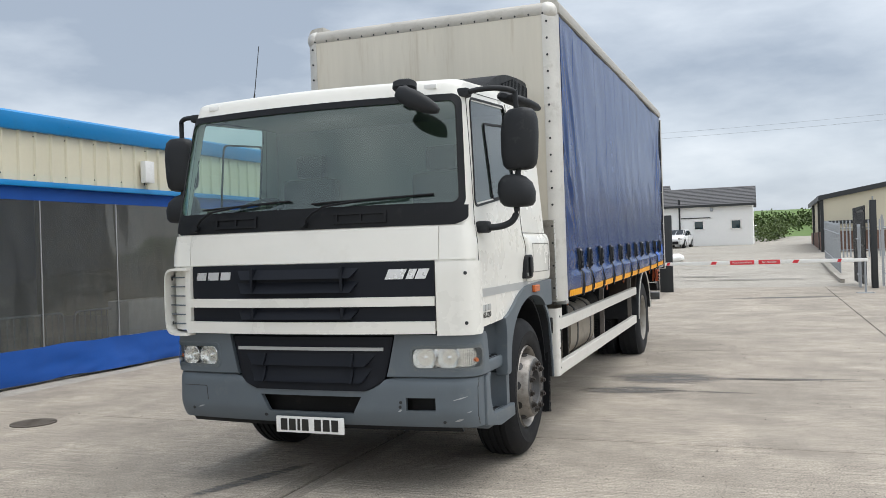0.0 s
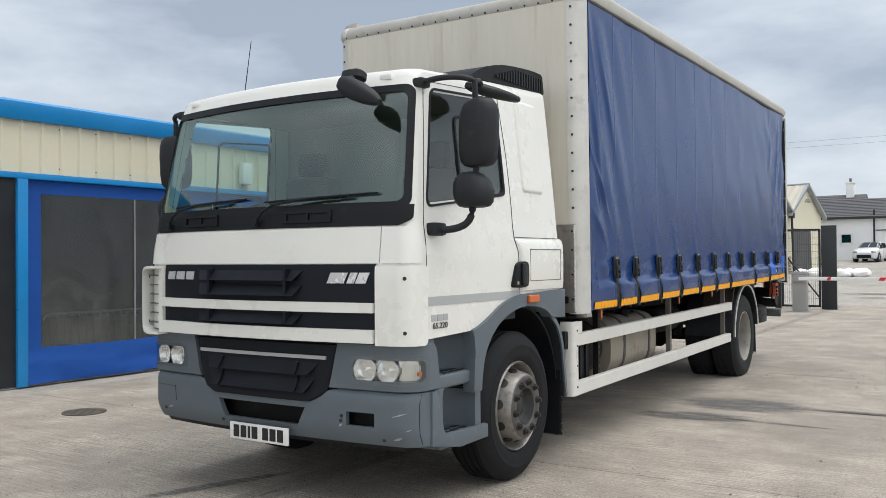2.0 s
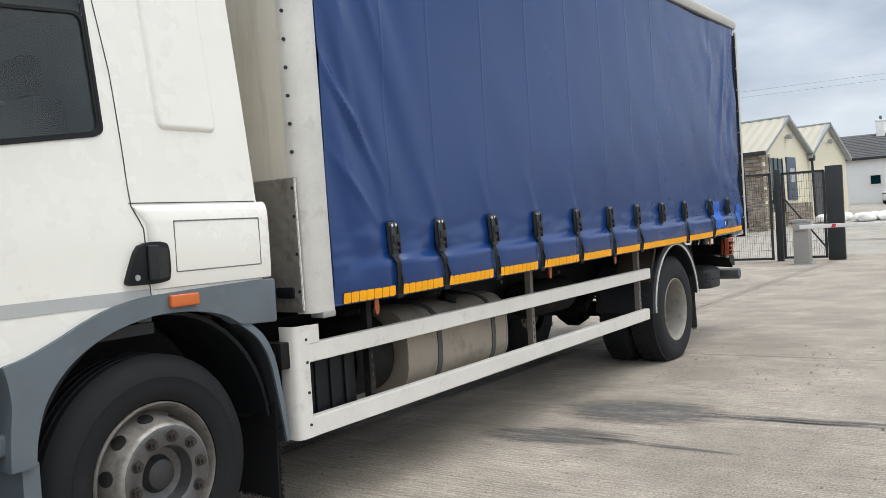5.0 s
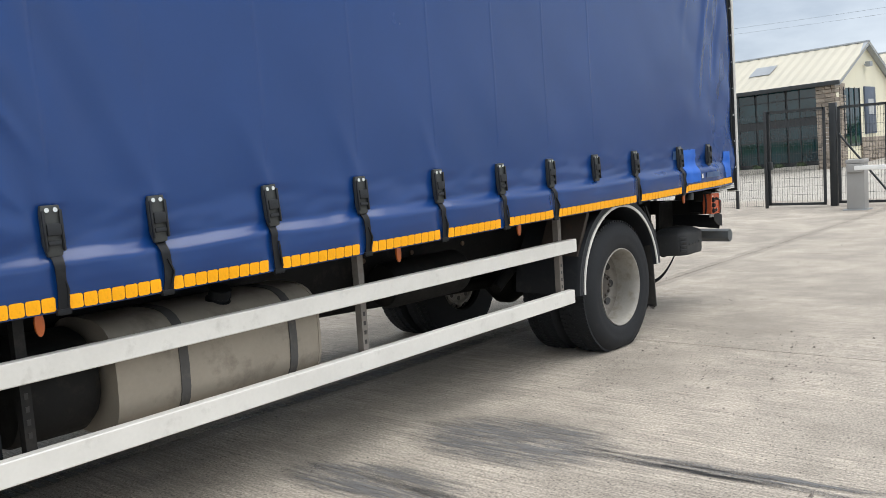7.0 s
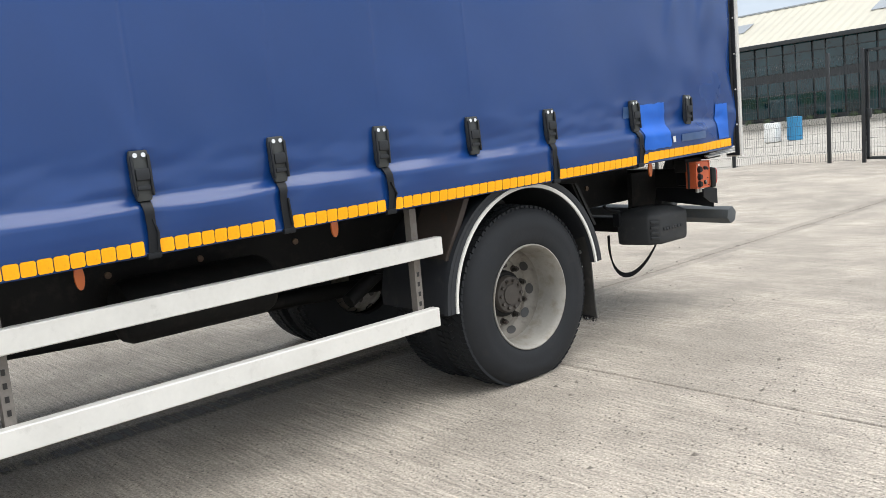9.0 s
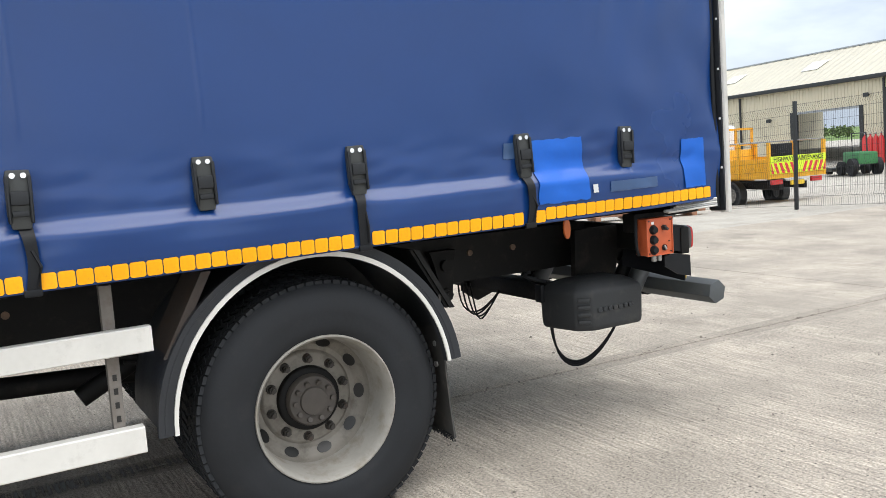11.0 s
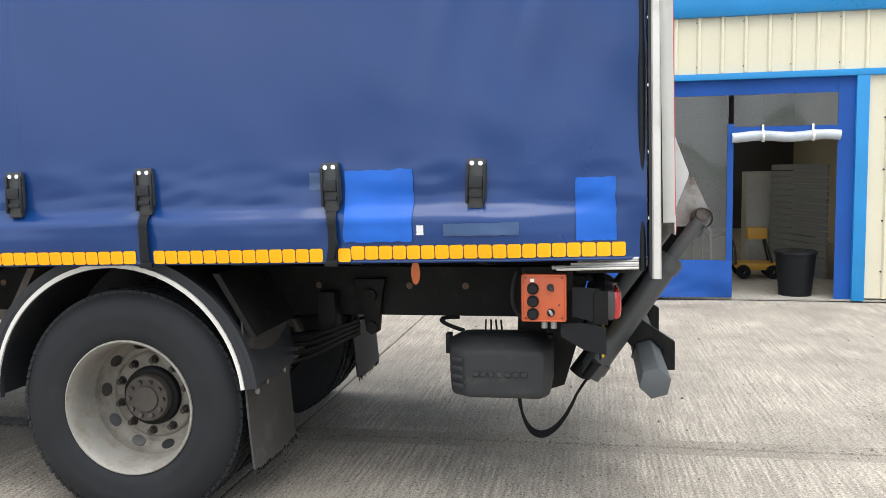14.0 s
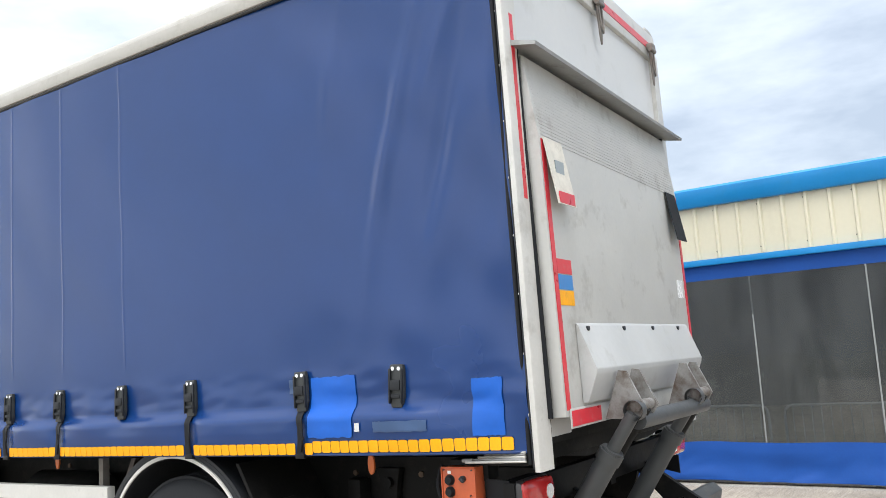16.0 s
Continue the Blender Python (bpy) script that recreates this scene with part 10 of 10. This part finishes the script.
# brackets, arms and rams
WORNPAINT = mat("rust_stained_paint", (0.24, 0.235, 0.225), 0.6, var=0.25, scale=7, fine=60, bump=0.15, dirt=(0.075, 0.042, 0.024), dirt_amount=0.75)
for x in (0.585, -0.34):
    bm = B()
    for dx in (-0.09, 0.09):
        prism(bm, [(10.0, 1.345), (10.17, 1.345), (10.205, 1.40), (10.125, 1.575), (10.085, 1.58)], "x", x + dx - 0.008, x + dx + 0.008)
    cyl(bm, (x - 0.11, 10.165, 1.405), (x + 0.11, 10.165, 1.405), 0.028)
    part("lift_bracket", bm, WORNPAINT, truck, "pale lift bracket with rust stains")
    bm = B()
    cyl(bm, (x, 9.58, 0.60), (x, 10.16, 1.40), 0.045, n=14)
    arm = part("lift_arm", bm, CHASSIS, truck, "black lift arm")
    bm = B()
    cyl(bm, (x + 0.11, 9.64, 0.62), (x + 0.11, 10.03, 1.20), 0.056, n=16)
    cyl(bm, (x + 0.11, 10.03, 1.20), (x + 0.11, 10.15, 1.37), 0.034, n=14)
    lathe(bm, [(0.05, -0.03), (0.05, 0.03)], 16, m=pose(x + 0.11, 10.16, 1.385))
    for t_ in (0.0, 0.9):
        c_ = Vector((x + 0.11, 9.66, 0.65)).lerp(Vector((x + 0.11, 10.03, 1.20)), t_)
        cyl(bm, c_, c_ + Vector((0, 0.03, 0.045)), 0.064, n=16)
    part("hydraulic_ram", bm, mat("ram_grey", (0.06, 0.064, 0.067), 0.45, var=0.1) if x > 0 else bpy.data.materials["ram_grey"], arm, "dark grey hydraulic ram")
bm = B()
cyl(bm, (-0.45, 10.14, 1.33), (0.62, 10.14, 1.33), 0.045, n=16)
part("cross_tube", bm, bpy.data.materials["ram_grey"], truck, "dark grey cross tube")
bm = B()
box(bm, -1.0, 0.95, 9.32, 9.46, 0.62, 0.74, 0.02)
part("lift_beam", bm, CHASSIS, truck, "black lift mounting beam")
for x in (0.62, -0.66):
    bm = B()
    prism(bm, [(9.30, 1.1), (9.62, 1.1), (9.62, 0.90), (9.52, 0.56), (9.40, 0.52), (9.28, 0.60)], "x", x, x + 0.04)
    part("lift_side_plate", bm, CHASSIS, truck)
bm = B()
box(bm, -1.15, 1.15, 9.60, 9.82, 1.08, 1.17, 0.01)
part("rear_sill", bm, CHASSIS, truck, "dark rear sill", m=RAKE)
bm = B()
box(bm, -1.15, 1.15, 9.66, 9.722, 0.95, 1.10, 0.008)
part("lamp_board", bm, CHASSIS, truck, "black lamp board")
# hexagonal under-run beam
bm = B()
hexa = [(9.922 + 0.070 * math.cos(a), 0.702 + 0.070 * math.sin(a)) for a in (2 * math.pi * k / 6 + 0.3 for k in range(6))]
prism(bm, hexa, "x", -1.158, 1.158, 0.004)
ub = part("underrun_beam", bm, BEAMGREY, truck, "worn grey hexagonal under-run beam")
for x in (0.52, -0.52):
    bm = B()
    prism(bm, [(9.62, 0.98), (9.70, 1.0), (10.06, 0.76), (10.06, 0.62), (9.96, 0.61), (9.90, 0.68)], "x", x - 0.02, x + 0.02)
    lathe(bm, [(0.082, -0.03), (0.086, 0.0), (0.082, 0.03)], 6, m=pose(x, 9.93, 0.70, 17, 0, 0))
    part("beam_bracket", bm, CHASSIS, ub)
# power-pack box
PACKMAT = mat("ribbed_box_plastic", (0.030, 0.032, 0.034), 0.62, spec=0.3, var=0.12, scale=6, fine=120, bump=0.15, dirt=(0.075, 0.07, 0.062), dirt_amount=0.3)


def pack_ring(inset, z):
    pts = ((0.745, 8.968), (0.76, 8.965), (0.80, 8.968), (0.985, 9.003), (1.003, 9.012), (1.052, 9.082), (1.058, 9.10), (1.058, 9.425), (1.052, 9.440), (1.005, 9.466), (0.98, 9.472), (0.72, 9.475))
    cx, cy = 0.87, 9.22
    return [bm.verts.new((px - (px - cx) * inset / 0.25, py - (py - cy) * inset / 0.25, z)) for px, py in pts]


bm = B()
rings = [pack_ring(i_, z_) for i_, z_ in ((0.035, 0.586), (0.018, 0.588), (0.008, 0.597), (0.004, 0.62), (0.0, 0.78), (0.002, 0.800), (0.012, 0.813), (0.05, 0.836), (0.085, 0.852), (0.12, 0.858))]
for a, b in zip(rings, rings[1:]):
    for k in range(12):
        bm.faces.new((a[k], a[(k + 1) % 12], b[(k + 1) % 12], b[k]))
bm.faces.new(rings[0][::-1])
bm.faces.new(rings[-1])
pump = part("power_pack_box", bm, PACKMAT, truck, "dark plastic tail-lift power-pack box")
for k in range(4):
    bm = B()
    box(bm, -0.012, 0.012, -0.036, 0.036, -0.012, 0.012, 0.008, 2, m=pose(1.028, 9.047, 0.640 + k * 0.040, 0, 0, -35))
    part("rib", bm, PACKMAT, pump)
bm = B()
x = 9.115
for w in (0.030, 0.026, 0.026, 0.028, 0.030, 0.026, 0.032):
    box(bm, 1.050, 1.065, x, x + w, 0.688, 0.712, 0.003, 1)
    x += w + 0.009
part("moulded_mark", bm, PACKMAT, pump, "moulded bars of writing")
for y in (8.96, 9.455):
    bm = B()
    box(bm, 0.72, 0.78, y - 0.014, y + 0.014, 0.73, 0.83, 0.006)
    part("lid_catch", bm, BLACKPL, pump)
bm = B()
tube(bm, bez((0.72, 9.03, 0.835), (0.70, 8.93, 0.86), (0.70, 8.84, 0.90), (0.62, 8.99, 0.885), 10), 0.011, 8)
part("breather_pipe", bm, RUBBER, pump)
for k in range(3):
    bm = B()
    o = k * 0.018
    tube(bm, bez((0.42, 9.27 + 0.4 * o, 0.60), (0.42, 9.24, 0.20 - o), (0.55, 9.44, 0.16 - o), (0.68, 9.58, 0.52), 18) + bez((0.68, 9.58, 0.52), (0.70, 9.61, 0.58), (0.73, 9.64, 0.62), (0.75, 9.66, 0.66), 5)[1:], 0.007, 8)
    part("hose", bm, RUBBER, truck, "black looping hydraulic hose")
bm = B()
cyl(bm, (0.735, 9.625, 0.62), (0.765, 9.675, 0.70), 0.022, 0.026, 12)
part("connector", bm, BLACKPL, truck, "black cable connector")
bm = B()
tube(bm, bez((1.15, 9.33, 1.18), (1.18, 9.30, 1.10), (1.17, 9.30, 1.02), (1.14, 9.35, 0.98), 10), 0.009, 8)
part("cable", bm, RUBBER, truck, "grey cable")
rw_ = random.Random(4)
for k in range(4):
    bm = B()
    tube(bm, bez((-0.25, 9.02 + 0.03 * k, 0.72), (-0.22, 9.00 + 0.05 * k, 0.52 - 0.03 * k), (-0.2, 9.14 + rw_.uniform(-0.05, 0.05), 0.44 - 0.02 * k), (-0.22, 9.34, 0.66), 10), 0.006, 6)
    part("cable", bm, RUBBER, truck, "loose black cable loop")
# orange control box
bm = B()
box(bm, 1.11, 1.20, 9.358, 9.542, 0.975, 1.174, 0.006)
ctl = part("control_box", bm, ORANGE, truck, "orange tail-lift control box")
for k in range(3):
    bm = B()
    cyl(bm, (1.20, 9.403, 1.115 - k * 0.055), (1.206, 9.403, 1.115 - k * 0.055), 0.026, n=20)
    cyl(bm, (1.206, 9.403, 1.115 - k * 0.055), (1.222, 9.403, 1.115 - k * 0.055), 0.023, 0.018, 20)
    part("button", bm, BLACKPL, ctl, "black push button")
bm = B()
for y0, y1, z0, z1 in ((9.356, 9.544, 1.170, 1.177), (9.356, 9.544, 0.972, 0.979), (9.354, 9.361, 0.979, 1.170), (9.539, 9.546, 0.979, 1.170)):
    box(bm, 1.190, 1.206, y0, y1, z0, z1, 0.002, 1)
part("lid_lip", bm, ORANGE, ctl)
bm = B()
box(bm, 1.201, 1.2025, 9.392, 9.410, 1.144, 1.158)
part("label", bm, PLATEW, ctl, "small pale label")
bm = B()
cyl(bm, (1.20, 9.478, 1.122), (1.214, 9.478, 1.122), 0.015, n=14)
box(bm, 1.212, 1.230, 9.466, 9.497, 1.112, 1.126, 0.004, 1, m=pose(0, 9.48, 1.12, -38, 0, 0) @ pose(0, -9.48, -1.12))
part("switch", bm, DARKSTEEL, ctl, "small dark key switch")
bm = B()
cyl(bm, (1.20, 9.480, 1.012), (1.208, 9.480, 1.012), 0.017, n=16)
part("switch", bm, BLACKPL, ctl, "black turn switch")
bm = B()
box(bm, 1.208, 1.216, 9.474, 9.486, 0.999, 1.026, 0.002, 1, m=pose(0, 9.48, 1.012, 30, 0, 0) @ pose(0, -9.48, -1.012))
part("switch_blade", bm, STEEL, ctl, "pale switch blade")
bm = B()
for y, z in ((9.372, 1.162), (9.528, 1.162), (9.372, 0.988), (9.528, 0.988), (9.515, 1.045)):
    cyl(bm, (1.20, y, z), (1.2075, y, z), 0.0035, n=8)
part("screw", bm, DARKSTEEL, ctl)
bm = B()
for k in range(2):
    cyl(bm, (1.15, 9.45 + k * 0.04, 0.976), (1.15, 9.45 + k * 0.04, 0.935), 0.014, n=10)
part("cable_gland", bm, STEEL, ctl)
bm = B()
box(bm, 1.02, 1.12, 9.35, 9.57, 1.10, 1.20, 0.006)
part("bracket", bm, CHASSIS, ctl)
# tail lamps and rear plate
LAMPSHELL = mat("lamp_shell_grey", (0.05, 0.048, 0.05), 0.35, var=0.1, scale=8, fine=60, bump=0.04)
for sg in (1, -1):
    bm = B()
    box(bm, sg * 0.84, sg * 1.13, 9.63, 9.72, 0.965, 1.105, 0.02)
    tl = part("tail_lamp", bm, BLACKPL, truck, "red and clear tail lamp cluster")
    bm = B()
    pod(bm, [(-0.150, 0.048, 0.018, 0.0), (-0.144, 0.062, 0.030, 0.0), (-0.12, 0.070, 0.038, 0.0), (0.0, 0.072, 0.042, 0.0), (0.12, 0.070, 0.038, 0.0), (0.144, 0.062, 0.030, 0.0), (0.150, 0.048, 0.018, 0.0)], pose(sg * 0.99, 9.728, 1.035) @ pose(0, 0, 0, 0, 90, 0))
    part("lamp_shell", bm, LAMPSHELL, tl, "dark grey lamp shell")
    bm = B()
    pod(bm, [(-0.146, 0.046, 0.010, 0.0), (-0.140, 0.058, 0.018, 0.0), (-0.12, 0.066, 0.024, 0.0), (0.0, 0.068, 0.026, 0.0), (0.12, 0.066, 0.024, 0.0), (0.140, 0.058, 0.018, 0.0), (0.146, 0.046, 0.010, 0.0)], pose(sg * 0.99, 9.756, 1.035) @ pose(0, 0, 0, 0, 90, 0))
    part("lens", bm, REDLENS, tl, "red lens")
    bm = B()
    cyl(bm, (sg * 0.91, 9.774, 1.03), (sg * 0.91, 9.785, 1.03), 0.035, n=20)
    part("reversing_lens", bm, PLATEW, tl, "pale round lens")
    bm = B()
    prism(bm, [(9.57, 1.115), (9.69, 1.108), (9.692, 0.962), (9.66, 0.965), (9.57, 0.985)], "x", sg * 1.132, sg * 1.142)
    part("lamp_guard", bm, BLACKPL, tl)
    bm = B()
    prism(bm, [(9.52, 0.955), (9.60, 0.962), (9.714, 0.942), (9.716, 0.822), (9.62, 0.842), (9.52, 0.90)], "x", sg * 1.150, sg * 1.160)
    part("lamp_bracket", bm, BLACKPL, tl)
bm = B()
PLATETILT = pose(0.945, 9.70, 0.88, 0, 5, 0) @ pose(-0.945, -9.70, -0.88)
box(bm, 0.635, 1.140, 9.695, 9.707, 0.822, 0.935, 0.004)
yp = part("rear_plate", bm, PLATEY, truck, "yellow rear number plate hanging askew", m=PLATETILT)
bm = B()
box(bm, 0.628, 1.146, 9.684, 9.694, 0.812, 0.945, 0.004)
part("plate_backing", bm, BLACKPL, yp, "black backing board")
x = 0.672
for w in (0.045, 0.045, 0.014, 0.045, 0.045, 0.045, 0.045):
    bm = B()
    box(bm, x, x + w, 9.706, 9.710, 0.838, 0.918)
    part("writing_bar", bm, BLACKINK, yp, "black bar of writing")
    x += w + 0.018
for k in range(5):
    bm = B()
    z = 1.125 + k * 0.010
    tube(bm, [(1.215 - k * 0.01, 9.52 + 0.03 * k, z - 0.02), (1.245, 9.86, z - 0.012)], 0.006, 6)
    if k == 1:
        cyl(bm, (1.207, 9.50, z - 0.022), (1.21, 9.56, z - 0.02), 0.009, n=8)
    part("latch_rod", bm, STEEL if k % 2 else ALU, truck, "steel latch rod", m=RAKE)
